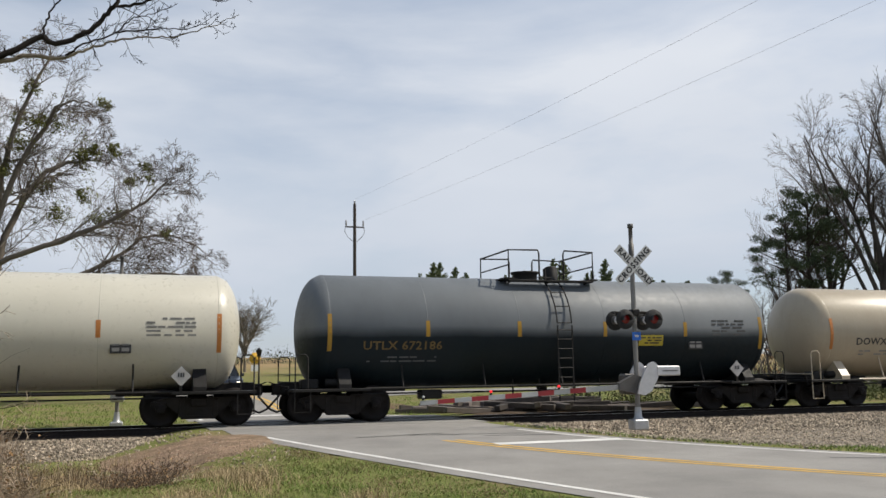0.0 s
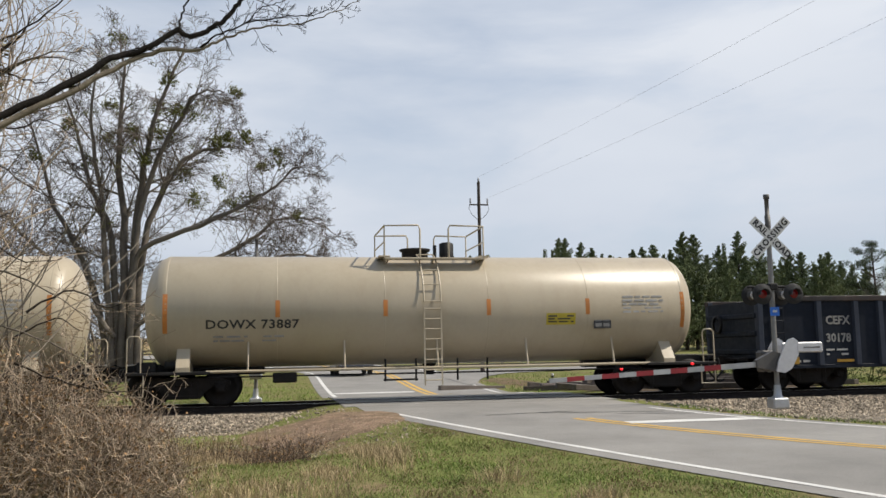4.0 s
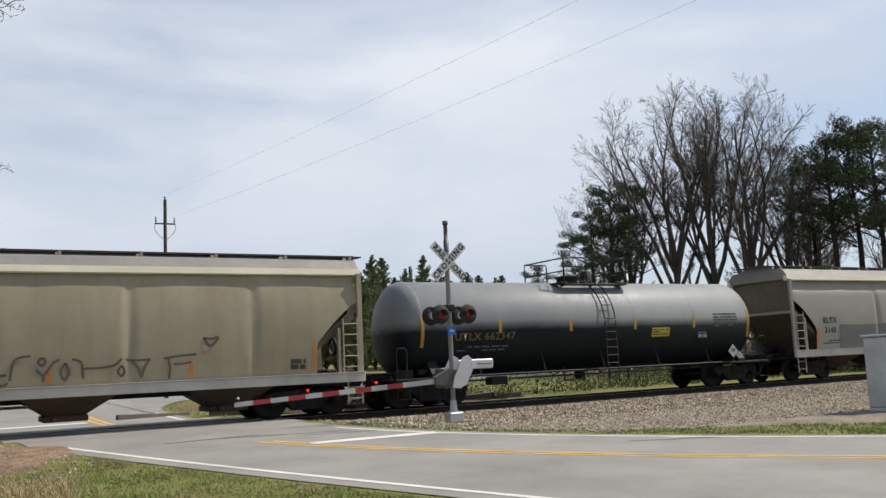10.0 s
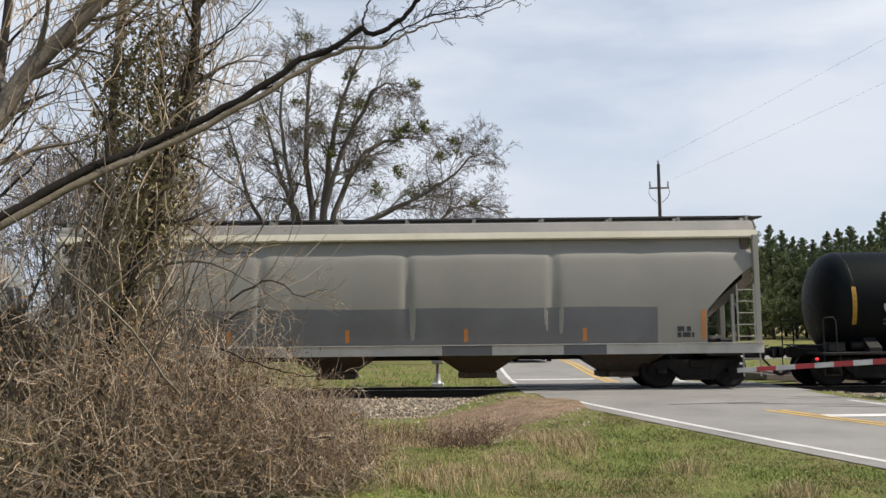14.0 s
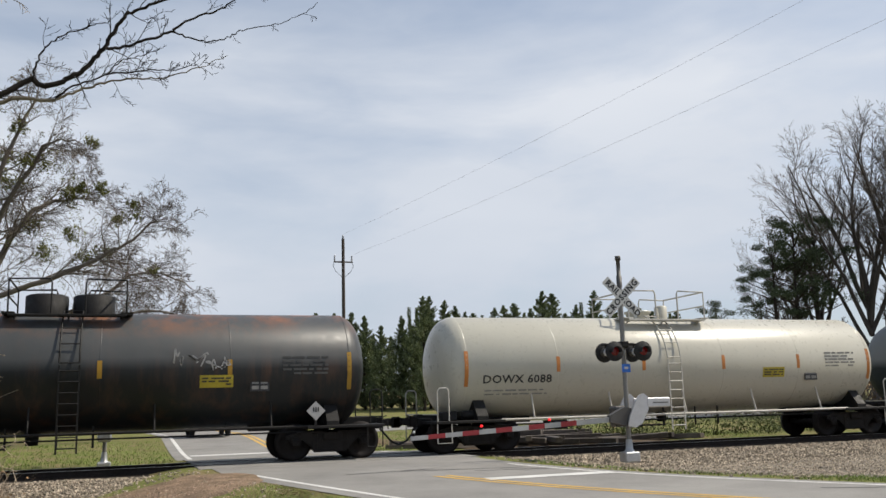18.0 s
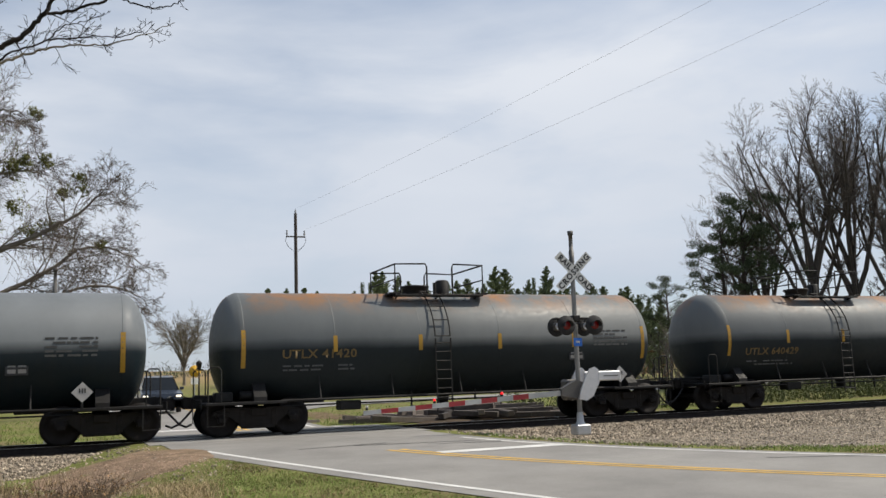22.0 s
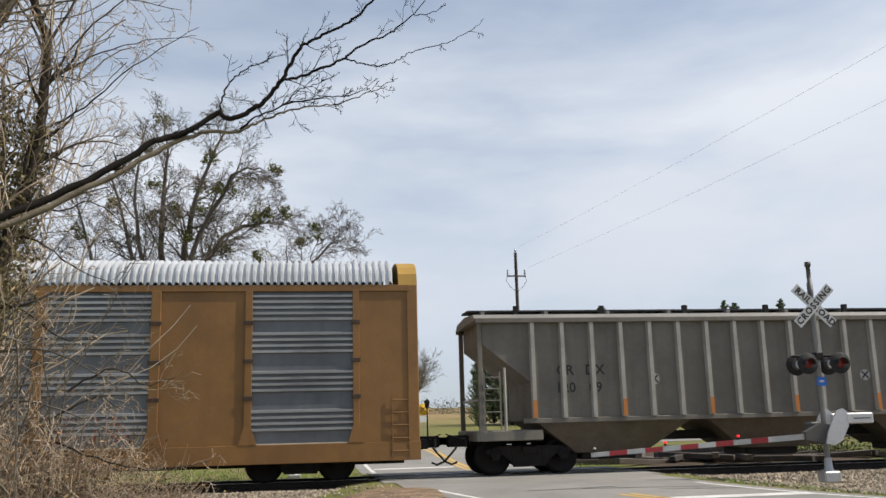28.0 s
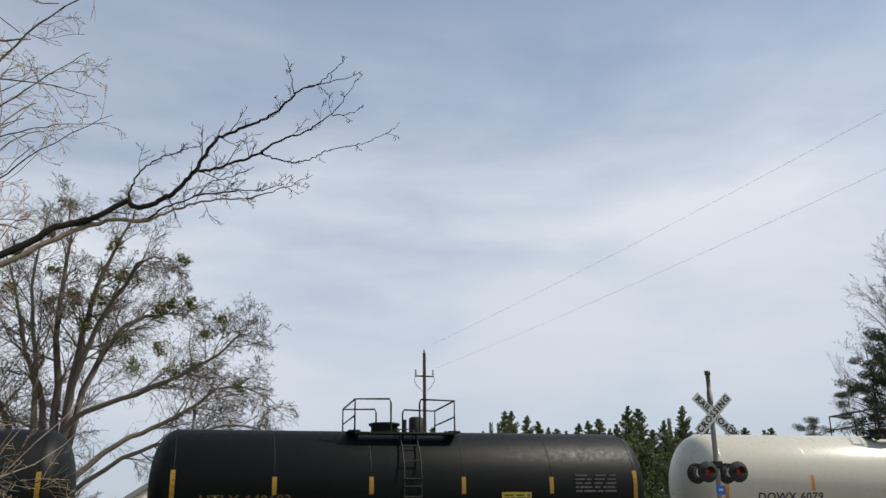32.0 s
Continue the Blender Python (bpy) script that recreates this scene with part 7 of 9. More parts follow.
M_TWIG = material("brown_twigs", (0.135, 0.11, 0.092), 0.9, 0.0, (10, 0.2), (1.0, 0.2), 0.0, island=0.4, spec=0.2)
M_TWIG_FAR = material("far_grey_twigs", (0.15, 0.128, 0.115), 0.9, 0.0, (10, 0.2), (1.0, 0.2), 0.0, island=0.3, spec=0.1)
M_MISTLE = material("olive_mistletoe", (0.135, 0.138, 0.045), 0.8, 0.0, (10, 0.2), (1.0, 0.2), 0.0, island=0.45, spec=0.2)
M_PINE = material("pine_needles", (0.165, 0.195, 0.095), 0.8, 0.0, (10, 0.2), (0.6, 0.3), 0.0, island=0.5, spec=0.2)
M_PINE_DARK = material("dark_pine_needles", (0.07, 0.088, 0.048), 0.85, 0.0, (10, 0.2), (0.6, 0.3), 0.0, island=0.5, spec=0.15)
M_DRY = material("dry_brown_leaves", (0.26, 0.16, 0.08), 0.85, 0.0, (10, 0.2), (0.6, 0.25), 0.0, island=0.5, spec=0.2)
M_STEM = material("thicket_stems", (0.36, 0.285, 0.21), 0.9, 0.0, (10, 0.25), (0.6, 0.3), 0.0, island=0.55, spec=0.2)
M_BRUSH = material("green_brown_brush", (0.11, 0.125, 0.05), 0.8, 0.0, (10, 0.2), (0.6, 0.3), 0.0, island=0.55, spec=0.2)
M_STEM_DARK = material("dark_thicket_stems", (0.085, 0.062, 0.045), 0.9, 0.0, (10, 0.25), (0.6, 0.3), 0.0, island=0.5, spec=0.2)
M_IVY = material("dusty_green_leaves", (0.22, 0.185, 0.095), 0.7, 0.0, (10, 0.2), (0.6, 0.25), 0.0, island=0.5, spec=0.3)


def unit(rng):
    v = Vector((rng.gauss(0, 1), rng.gauss(0, 1), rng.gauss(0, 1)))
    return v.normalized()


def limb(b, fine, start, way, length, r0, level, rng, cfg, tips):
    """One limb and, along it, its smaller limbs. Thick ones go to b, thin ones to fine."""
    n = 6 if level < 2 else (4 if level < 4 else 3)
    pts, rs = [Vector(start)], [r0]
    d = Vector(way).normalized()
    r1 = r0 * (0.2 if level < 2 else 0.25)
    for i in range(n):
        d = (d + unit(rng) * cfg["wander"] + Vector((0, 0, cfg["lift"][min(level, len(cfg["lift"]) - 1)]))).normalized()
        pts.append(pts[-1] + d * length / n)
        rs.append(max(cfg["thin"], r0 + (r1 - r0) * (i + 1) / n))
    thick = r0 > cfg["split"]
    (b if thick else fine).tube(pts, rs, 7 if r0 > 0.1 else (5 if thick else 3), False)
    if level >= cfg["levels"]:
        tips.append(pts[-1])
        return
    kids = cfg["kids"][min(level, len(cfg["kids"]) - 1)]
    lo = cfg["bare"][min(level, len(cfg["bare"]) - 1)]
    for k in range(kids):
        u = lo + (1 - lo) * (k + rng.random() * 0.9) / kids
        u = min(0.999, u)
        i = min(n - 1, int(u * n))
        p = pts[i].lerp(pts[i + 1], u * n - i)
        ax = (pts[i + 1] - pts[i]).normalized()
        side = ax.orthogonal().normalized()
        side = Matrix.Rotation(rng.uniform(0, math.tau), 3, ax) @ side
        a = radians(rng.uniform(*cfg["angle"]))
        way2 = ax * math.cos(a) + side * math.sin(a)
        s = cfg["scale"][min(level, len(cfg["scale"]) - 1)]
        limb(b, fine, p, way2, length * s * rng.uniform(0.65, 1.2) * (1.15 - 0.45 * u), max(cfg["thin"], rs[i] * rng.uniform(0.45, 0.68)), level + 1, rng, cfg, tips)


def leaf_cloud(b, centre, radius, count, size, rng, squash=1.0):
    for _ in range(count):
        p = Vector(centre) + unit(rng) * radius * rng.random() ** 0.45 * Vector((1, 1, squash)).length / 1.73
        u, v = unit(rng), unit(rng)
        s = size * rng.uniform(0.6, 1.4)
        b.add([tuple(p - u * s), tuple(p + v * s * 0.55), tuple(p + u * s), tuple(p - v * s * 0.55)], [(0, 1, 2, 3)])


BARE = dict(wander=0.20, lift=[0.03, 0.05, 0.04, 0.0, -0.02], levels=5, kids=[8, 7, 6, 5, 3], bare=[0.30, 0.2, 0.15, 0.1], angle=(25, 60), scale=[0.62, 0.6, 0.58, 0.55], thin=0.008, split=0.03)


def bare_tree(name, label, m, height, r, seed, cfg, bark, twig, trunks=1, spread=0.0, stems=None):
    rng = random.Random(seed)
    t = thing(name, label, "tree", m)
    b, fine, tips = Build(), Build(), []
    for i in range(trunks):
        a = math.tau * i / trunks + rng.uniform(-0.4, 0.4)
        way = Vector((math.cos(a) * spread, math.sin(a) * spread, 1)) if trunks > 1 else Vector((rng.uniform(-0.05, 0.05), rng.uniform(-0.05, 0.05), 1))
        limb(b, fine, (math.cos(a) * r * 0.6 * (trunks > 1), math.sin(a) * r * 0.6 * (trunks > 1), -0.3), way, height * rng.uniform(0.85, 1.0), r / (1 if trunks == 1 else 1.4), 0, rng, cfg, tips)
    for s in stems or ():
        limb(b, fine, s[0], s[1], s[2], s[3], 1, rng, cfg, tips)
    part("trunk", b, bark, t)
    part("crown", fine, twig, t, "crown of fine bare twigs")
    return t, tips, rng


# the old tree with mistletoe beyond the track
def main_limb(b, fine, pts, r0, r1, kids, length, cfg, rng, tips, start=0.3):
    """A long limb along a drawn line, with smaller limbs all along it."""
    line = [Vector(p) for p in curve([tuple(p) for p in pts], 4)]
    n = len(line)
    line = [line[0]] + [p + unit(rng) * 0.07 for p in line[1:]]
    rs = [r0 + (r1 - r0) * i / (n - 1) for i in range(n)]
    b.tube(line, rs, 7, False)
    for k in range(kids):
        u = start + (1 - start) * (k + rng.random()) / kids
        i = min(n - 2, int(u * (n - 1)))
        ax = (line[i + 1] - line[i]).normalized()
        side = Matrix.Rotation(rng.uniform(0, math.tau), 3, ax) @ ax.orthogonal().normalized()
        a = radians(rng.uniform(25, 65))
        limb(b, fine, line[i], ax * math.cos(a) + side * math.sin(a), length * rng.uniform(0.6, 1.2) * (1.25 - 0.72 * u), max(0.018, rs[i] * 0.42), 2, rng, cfg, tips)


OAK = dict(BARE, levels=5, kids=[6, 6, 6, 5, 4], bare=[0.2, 0.2, 0.12, 0.1], scale=[0.56, 0.6, 0.62, 0.6], lift=[0.05, 0.03, 0.02, -0.02, -0.07], wander=0.22, thin=0.0068, split=0.018, angle=(25, 55))
tx, ty = -6.6, 44.0
oak = thing("mistletoe_tree", "old bare tree with clumps of olive mistletoe", "tree", pose(tx, ty, 0.0))
b, fine, tips = Build(), Build(), []
rng = random.Random(11)
foot = lie(tx, ty) - 0.4
OAK_LIMBS = [([(-0.1, 0, foot), (-0.1, 0.2, 6.4), (-0.5, 0.4, 11.0), (-0.3, 0.2, 14.4), (-0.5, 0, 16.6)], 0.30, 12),
             ([(0.2, 0.1, foot), (0.4, 0.0, 6.4), (0.8, -0.4, 10.1), (1.4, -0.8, 12.8), (2.4, -1.0, 15.3), (2.6, -1, 16.2)], 0.27, 12),
             ([(0.5, 0.2, foot), (0.7, 0.4, 6.4), (2.0, 0.8, 10.1), (3.1, 1.2, 11.2), (4.3, 1.5, 11.6), (5.2, 1.6, 11.5)], 0.25, 13),
             ([(0.3, -0.2, foot), (0.6, -0.5, 7.7), (2.5, -1.4, 12.3), (3.4, -1.8, 13.4), (4.5, -2.0, 13.4)], 0.22, 11),
             ([(0.3, -0.3, 4.6), (0.8, -0.6, 6.2), (3.4, -1.6, 7.2), (5.4, -2.2, 8.1), (6.6, -2.4, 8.8), (7.6, -2.4, 9.7), (8.1, -2.4, 9.9)], 0.20, 17),
             ([(0.5, 0.2, 3.2), (2.6, 0.8, 5.2), (4.5, 1.2, 6.2), (6.1, 1.4, 7.2), (7.0, 1.4, 8.0), (8.6, 1.4, 7.9), (9.8, 1.4, 7.3)], 0.19, 17),
             ([(0.4, -0.1, 2.6), (3.0, -0.8, 4.4), (5.6, -1.2, 5.4), (8.0, -1.4, 5.9), (9.6, -1.5, 5.4)], 0.16, 15),
             ([(-0.3, 0.1, foot), (-0.7, 0.2, 6.7), (-1.7, 0.4, 9.3), (-2.6, 0.6, 12.4), (-3.4, 0.8, 14.4)], 0.24, 12),
             ([(-0.4, -0.1, foot), (-1.0, -0.3, 7.7), (-1.6, -0.6, 12.1), (-1.2, -1.0, 15.8)], 0.22, 11),
             ([(-0.5, 0.2, foot), (-1.6, 0.5, 4.8), (-3.4, 1.0, 8.4), (-4.4, 1.4, 11.6), (-5.2, 1.6, 13.2)], 0.22, 13),
             ([(-0.4, -0.2, 2.2), (-2.4, -0.8, 5.0), (-4.8, -1.4, 7.4), (-6.4, -1.6, 9.2)], 0.17, 13),
             ([(0.1, 0.5, 1.5), (0.4, 2.0, 6.0), (1.2, 3.2, 9.6), (2.0, 3.6, 12.2)], 0.18, 11)]
for pts, r0, kids in OAK_LIMBS:
    main_limb(b, fine, pts, r0 * 0.78, 0.02, int(kids * 1.25), 2.6, OAK, rng, tips)
part("trunk", b, M_BARK, oak, "several grey-brown stems spreading from one base")
part("crown", fine, M_TWIG, oak, "crown of fine bare twigs")
rng.shuffle(tips)
# round clumps of mistletoe on the limbs, and loose tufts of it along the stems
CLUMPS = [(-0.7, 16.7, 0.72), (5.0, 13.7, 0.42), (4.6, 12.0, 0.40), (5.5, 11.9, 0.42), (2.9, 12.8, 0.62), (2.3, 12.5, 0.5), (4.0, 11.5, 0.6), (6.8, 10.2, 0.62), (6.2, 10.4, 0.4), (1.2, 12.3, 0.62),
          (0.5, 11.7, 0.55), (1.6, 11.8, 0.6), (-1.0, 13.4, 0.5), (-2.7, 14.4, 0.4), (-3.2, 12.6, 0.5), (-0.9, 11.6, 0.62), (3.3, 8.6, 0.55), (4.9, 8.2, 0.62), (5.5, 8.8, 0.5), (4.2, 9.6, 0.5),
          (7.9, 8.1, 0.42), (1.9, 14.2, 0.5), (1.4, 13.1, 0.5), (-1.2, 14.9, 0.42), (-4.4, 11.0, 0.5), (2.4, 10.2, 0.5), (0.9, 10.4, 0.5), (-2.0, 10.6, 0.45)]
for x, z, r in CLUMPS:
    f = Build()
    near_tip = min((q for q in tips), key=lambda q: (q.x - x) ** 2 + (q.z - z) ** 2)
    c = Vector((x, 0.6 * near_tip.y, z))
    for _ in range(7):
        leaf_cloud(f, c + unit(rng) * r * 0.55, r * rng.uniform(0.4, 0.65), 60, 0.06, rng)
    part("mistletoe_clump", f, M_MISTLE, oak, "olive-green mistletoe clump")
f = Build()
for p in [q for q in tips if q.z > 7.0 and -4.5 < q.x < 7.0][:150]:
    p = Vector((p.x * 0.8, p.y * 0.8, p.z * 0.96))
    leaf_cloud(f, p, rng.uniform(0.15, 0.4), 26, 0.05, rng)
tagged(part("mistletoe_growth", f, M_MISTLE, oak, "loose olive tufts along the stems"), kind="stuff")

# smaller bare trees and brush behind it
BRUSH = dict(BARE, levels=4, kids=[7, 6, 5, 4], bare=[0.12, 0.1, 0.1], thin=0.012, split=0.05, lift=[0.03, 0.03, 0.0, -0.02])
for i, (x, y, h) in enumerate(((-13, 50, 9), (-17, 46, 11), (-9.5, 56, 8), (-22, 52, 12), (-27, 47, 12), (-12, 40, 6.5))):
    bare_tree("bare_tree", "leafless small tree behind the railway", pose(x, y, lie(x, y)), h, 0.16, 30 + i, BRUSH, M_BARK, M_TWIG_FAR, 3, 0.3)

# tall bare trees of the wood: clean trunks that fan out high up
TALL = dict(BARE, levels=5, kids=[2, 8, 7, 4, 3], bare=[0.6, 0.28, 0.12, 0.1], scale=[0.5, 0.33, 0.5, 0.55, 0.55], angle=(20, 50), lift=[0.0, 0.03, 0.10, 0.07, 0.04], wander=0.15, thin=0.0055, split=0.03)
kinds = []
for i in range(4):
    tilt_rng = random.Random(160 + i)
    stems = []
    for k in range(8):
        tilt, turn = radians(4 + 25 * math.sqrt((k + 0.5) / 8)), k * 2.4 + tilt_rng.uniform(-0.3, 0.3)
        z0 = 5.2 - 2.4 * (k / 8) + tilt_rng.uniform(-0.4, 0.4)
        stems.append(((0, 0, z0), (math.sin(tilt) * math.cos(turn), math.sin(tilt) * math.sin(turn), math.cos(tilt)), (12.8 - z0) * tilt_rng.uniform(0.92, 1.0), 0.15 - 0.006 * k))
    t, _, _ = bare_tree("tall_bare_tree", "tall leafless tree at the edge of the wood", pose(0, 0, 0), 6.0, 0.26, 60 + i, TALL, M_BARK_GREY, M_TWIG_FAR, stems=stems)
    kinds.append(t)
rng = random.Random(5)
spots = [(44.9, 62, 1.30), (47.1, 63, 1.36), (49.3, 62, 1.28), (51.4, 64, 1.08), (42.2, 66, 1.02), (40.2, 68, 0.76), (38.6, 72, 0.52), (37.4, 75, 0.42), (36.5, 78, 0.34),
         (53.0, 68, 0.72), (57.5, 70, 0.76), (61, 72, 0.8), (64, 68, 0.8), (52.6, 74, 1.05)]
for i, (az, dist, s) in enumerate(spots):
    x, y = dist * math.sin(radians(az)), dist * math.cos(radians(az))
    m = pose(x, y, lie(x, y), 0, 0, rng.uniform(0, 360))
    if i < 4:
        kinds[i].matrix_basis = m
        kinds[i].scale = (s, s, s)
    else:
        c = copy_thing(kinds[i % 4], m)
        c.scale = (s, s, s)


def pine(name, label, height, width, seed, mat, clear=0.15, clumps=2600, size=0.2, shape=1.0, upright=0.35, leaders=1):
    """Whorls of upswept boughs, each set with short tufts; extra leaders make pointed tips beside the top."""
    rng = random.Random(seed)
    t = thing(name, label, "tree")
    b, f = Build(), Build()
    b.tube([(0, 0, -0.4), (0.05, 0.02, height * 0.5), (0, 0, height * 0.97)], [height * 0.016, height * 0.011, 0.02], 7)

    def tuft(p, s):
        for _ in range(2):
            u1, v1 = unit(rng), unit(rng)
            u1 = (u1 + Vector((0, 0, 0.7))).normalized()
            f.add([tuple(p - v1 * s * 0.3), tuple(p + v1 * s * 0.3), tuple(p + u1 * s)], [(0, 1, 2)])

    tiers = int(height * 4.5)
    boughs = []
    for i in range(tiers):
        u = clear + (1 - clear) * (i + rng.random()) / tiers
        z = height * u
        reach = width * ((1 - u) ** shape + 0.03) * rng.uniform(0.55, 1.15)
        for k in range(rng.randint(4, 6)):
            a = rng.uniform(0, math.tau)
            boughs.append((Vector((0, 0, z)), Vector((math.cos(a) * reach, math.sin(a) * reach, z + reach * upright * rng.uniform(0.5, 1.5)))))
    for k in range(leaders - 1):
        a, q = rng.uniform(0, math.tau), width * rng.uniform(0.25, 0.6)
        h = height * rng.uniform(0.72, 0.93)
        for _ in range(8):
            boughs.append((Vector((math.cos(a) * q, math.sin(a) * q, h * rng.uniform(0.6, 0.8))), Vector((math.cos(a) * q * 1.05, math.sin(a) * q * 1.05, h)) + unit(rng) * 0.15))
    for _ in range(10):
        boughs.append((Vector((0, 0, height * 0.85)), Vector((rng.gauss(0, 0.07), rng.gauss(0, 0.07), height * rng.uniform(0.95, 1.0)))))
    n = max(4, clumps // len(boughs))
    for p0, p1 in boughs:
        b.tube([tuple(p0), tuple(p1)], [0.03, 0.01], 3, False)
        for _ in range(n):
            q = p0.lerp(p1, rng.uniform(0.15, 1.02))
            slim_ = 1.0 if q.z < height * 0.7 else max(0.35, 1.0 - (q.z / height - 0.7) * 2.4)
            tuft(q + unit(rng) * size * 0.8 * slim_, size * rng.uniform(0.7, 1.4) * (0.5 + 0.5 * slim_))
    part("trunk", b, M_BARK_DARK, t)
    part("crown", f, mat, t, "dense green needle crown")
    return t


def crown_pine(name, label, height, seed, mat):
    """A tall pine with a bare trunk and a head of separate dark needle pads."""
    rng = random.Random(seed)
    t = thing(name, label, "tree")
    b, f = Build(), Build()
    b.tube([(0, 0, -0.4), (0.15, 0.1, height * 0.5), (0, 0, height * 0.96)], [0.17, 0.13, 0.04], 7)
    for i in range(30):
        u = 0.55 + 0.45 * (i + rng.random()) / 30
        a = rng.uniform(0, math.tau)
        reach = height * 0.21 * math.sin(math.pi * min(1, (1.06 - u) / 0.66)) ** 0.7 * rng.uniform(0.45, 1.1)
        tip = Vector((math.cos(a) * reach, math.sin(a) * reach, height * u + reach * rng.uniform(0.0, 0.35)))
        b.tube([(0, 0, height * (u - 0.05)), tuple(tip)], [0.05, 0.015], 3, False)
        r = rng.uniform(0.4, 0.8)
        for _ in range(230):
            q = unit(rng) * r * rng.random() ** 0.4
            q.z *= 0.55
            p = tip + q
            for _ in range(2):
                u1, v1 = unit(rng), unit(rng)
                f.add([tuple(p - v1 * 0.028), tuple(p + v1 * 0.028), tuple(p + (u1 + Vector((0, 0, 0.5))) * 0.11)], [(0, 1, 2)])
    part("trunk", b, M_BARK_DARK, t)
    part("crown", f, mat, t, "dark needle pads high on the trunk")
    return t


def set_tree(t, x, y, s, turn):
    c = copy_thing(t, pose(x, y, lie(x, y) - 0.2, 0, 0, turn))
    c.scale = (s, s, s)


# row of slim evergreens, then a plantation of young pines
slim = [pine("slim_evergreen_tree", "slim pointed evergreen in a far row", 10.0, 1.9, 80 + i, M_PINE, 0.01, 15000, 0.15, 0.72, 0.9, 1) for i in range(2)]
young = [pine("young_pine_tree", "bushy young pine in a far plantation", 11.5, 3.1, 90 + i, M_PINE, 0.03, 19000, 0.15, 0.8, 0.7, 2) for i in range(3)]
woods = [crown_pine("wood_pine_tree", "tall dark pine with a high crown in the wood", 11.5, 95 + i, M_PINE_DARK) for i in range(3)]
rng = random.Random(21)
for i, (az, el) in enumerate(((10.6, 4.6), (11.5, 6.15), (12.65, 6.1), (13.75, 6.15), (14.55, 5.9), (15.6, 5.3), (16.9, 5.85), (12.1, 5.0), (13.2, 5.0), (16.2, 4.6), (15.1, 4.8))):
    d = 104 + rng.uniform(-4, 5)
    x, y = d * math.sin(radians(az)), d * math.cos(radians(az))
    top = 1.24 + d * math.tan(radians(el))
    set_tree(slim[i % 2], x, y, (top - lie(x, y)) / 10.0, rng.uniform(0, 360))
az = 17.6
while az < 36.5:
    el = rng.uniform(5.2, 7.2) if az < 30 else rng.uniform(4.6, 6.3)
    d = 104 + rng.uniform(-8, 10)
    x, y = d * math.sin(radians(az)), d * math.cos(radians(az))
    top = 1.24 + d * math.tan(radians(el))
    set_tree(young[rng.randrange(3)], x, y, (top - lie(x, y)) / 11.5, rng.uniform(0, 360))
    az += rng.uniform(0.35, 0.8)
for az, el, d in ((39.9, 9.2, 60), (41.2, 10.3, 60), (42.3, 10.4, 62), (36.4, 5.9, 80), (53.0, 11.0, 66), (54.0, 12.6, 62), (55.2, 12.3, 64),
                  (56.4, 12.5, 62), (57.6, 11.9, 60), (58.8, 12.0, 64), (60.5, 12.0, 62), (63, 12.0, 66)):
    x, y = d * math.sin(radians(az)), d * math.cos(radians(az))
    top = 1.24 + d * math.tan(radians(el))
    set_tree(woods[int(az * 3) % 3], x, y, (top - lie(x, y)) / 11.5, az * 37)
for t in slim + young + woods:
    for o in (*t.children_recursive, t):
        bpy.data.objects.remove(o)


def undergrowth(name, label, spots_, count, height, mat, leafy, seed, leaf_mat=None, leaf=(0.1, 0.28)):
    rng = random.Random(seed)
    b, f = Build(), Build()
    for _ in range(count):
        cx, cy, rad = spots_[rng.randrange(len(spots_))]
        a, q = rng.uniform(0, math.tau), rad * math.sqrt(rng.random())
        x, y = cx + q * math.cos(a), cy + q * math.sin(a)
        h = height * rng.uniform(0.35, 1.0)
        p = Vector((x, y, lie(x, y) - 0.1))
        d = Vector((rng.gauss(0, 0.35), rng.gauss(0, 0.35), 1)).normalized()
        pts = [p]
        for _ in range(4):
            d = (d + unit(rng) * 0.3).normalized()
            pts.append(pts[-1] + d * h / 4)
        b.tube(pts, [0.035, 0.028, 0.02, 0.014, 0.01], 3, False)
        for _ in range(leafy):
            q = pts[rng.randrange(1, 5)] + unit(rng) * 0.5
            u, v = unit(rng), unit(rng)
            s = rng.uniform(*leaf)
            f.add([tuple(q - u * s), tuple(q + v * s * 0.4), tuple(q + u * s), tuple(q - v * s * 0.4)], [(0, 1, 2, 3)])
    ob = part(name, b, mat)
    tagged(ob, label, "undergrowth", kind="stuff")
    if leafy:
        tagged(part(name + "_leaves", f, leaf_mat), label, "undergrowth", kind="stuff")


wood_spots = [(d * math.sin(radians(a)), d * math.cos(radians(a)), 5) for a in range(38, 66, 2) for d in (58, 66, 76)]
undergrowth("wood_undergrowth", "tangle of bare saplings and brush in the wood", [q for q in wood_spots if q[0] > 39], 1700, 4.6, M_TWIG_FAR, 2, 7, M_DRY)
undergrowth("trackside_brush", "low green and brown brush beyond the track", [(x, 30.5 + (x % 3), 1.4) for x in range(16, 60, 3)] + [(x, 33, 2.0) for x in range(28, 66, 4)], 620, 0.95, M_BRUSH, 75, 8, M_BRUSH, (0.03, 0.09))
undergrowth("far_brush", "grey-brown brush behind the old tree", [(-27 + i * 3.0, 49 + (i % 3) * 3, 2.6) for i in range(6)], 1200, 4.6, M_TWIG_FAR, 0, 9)

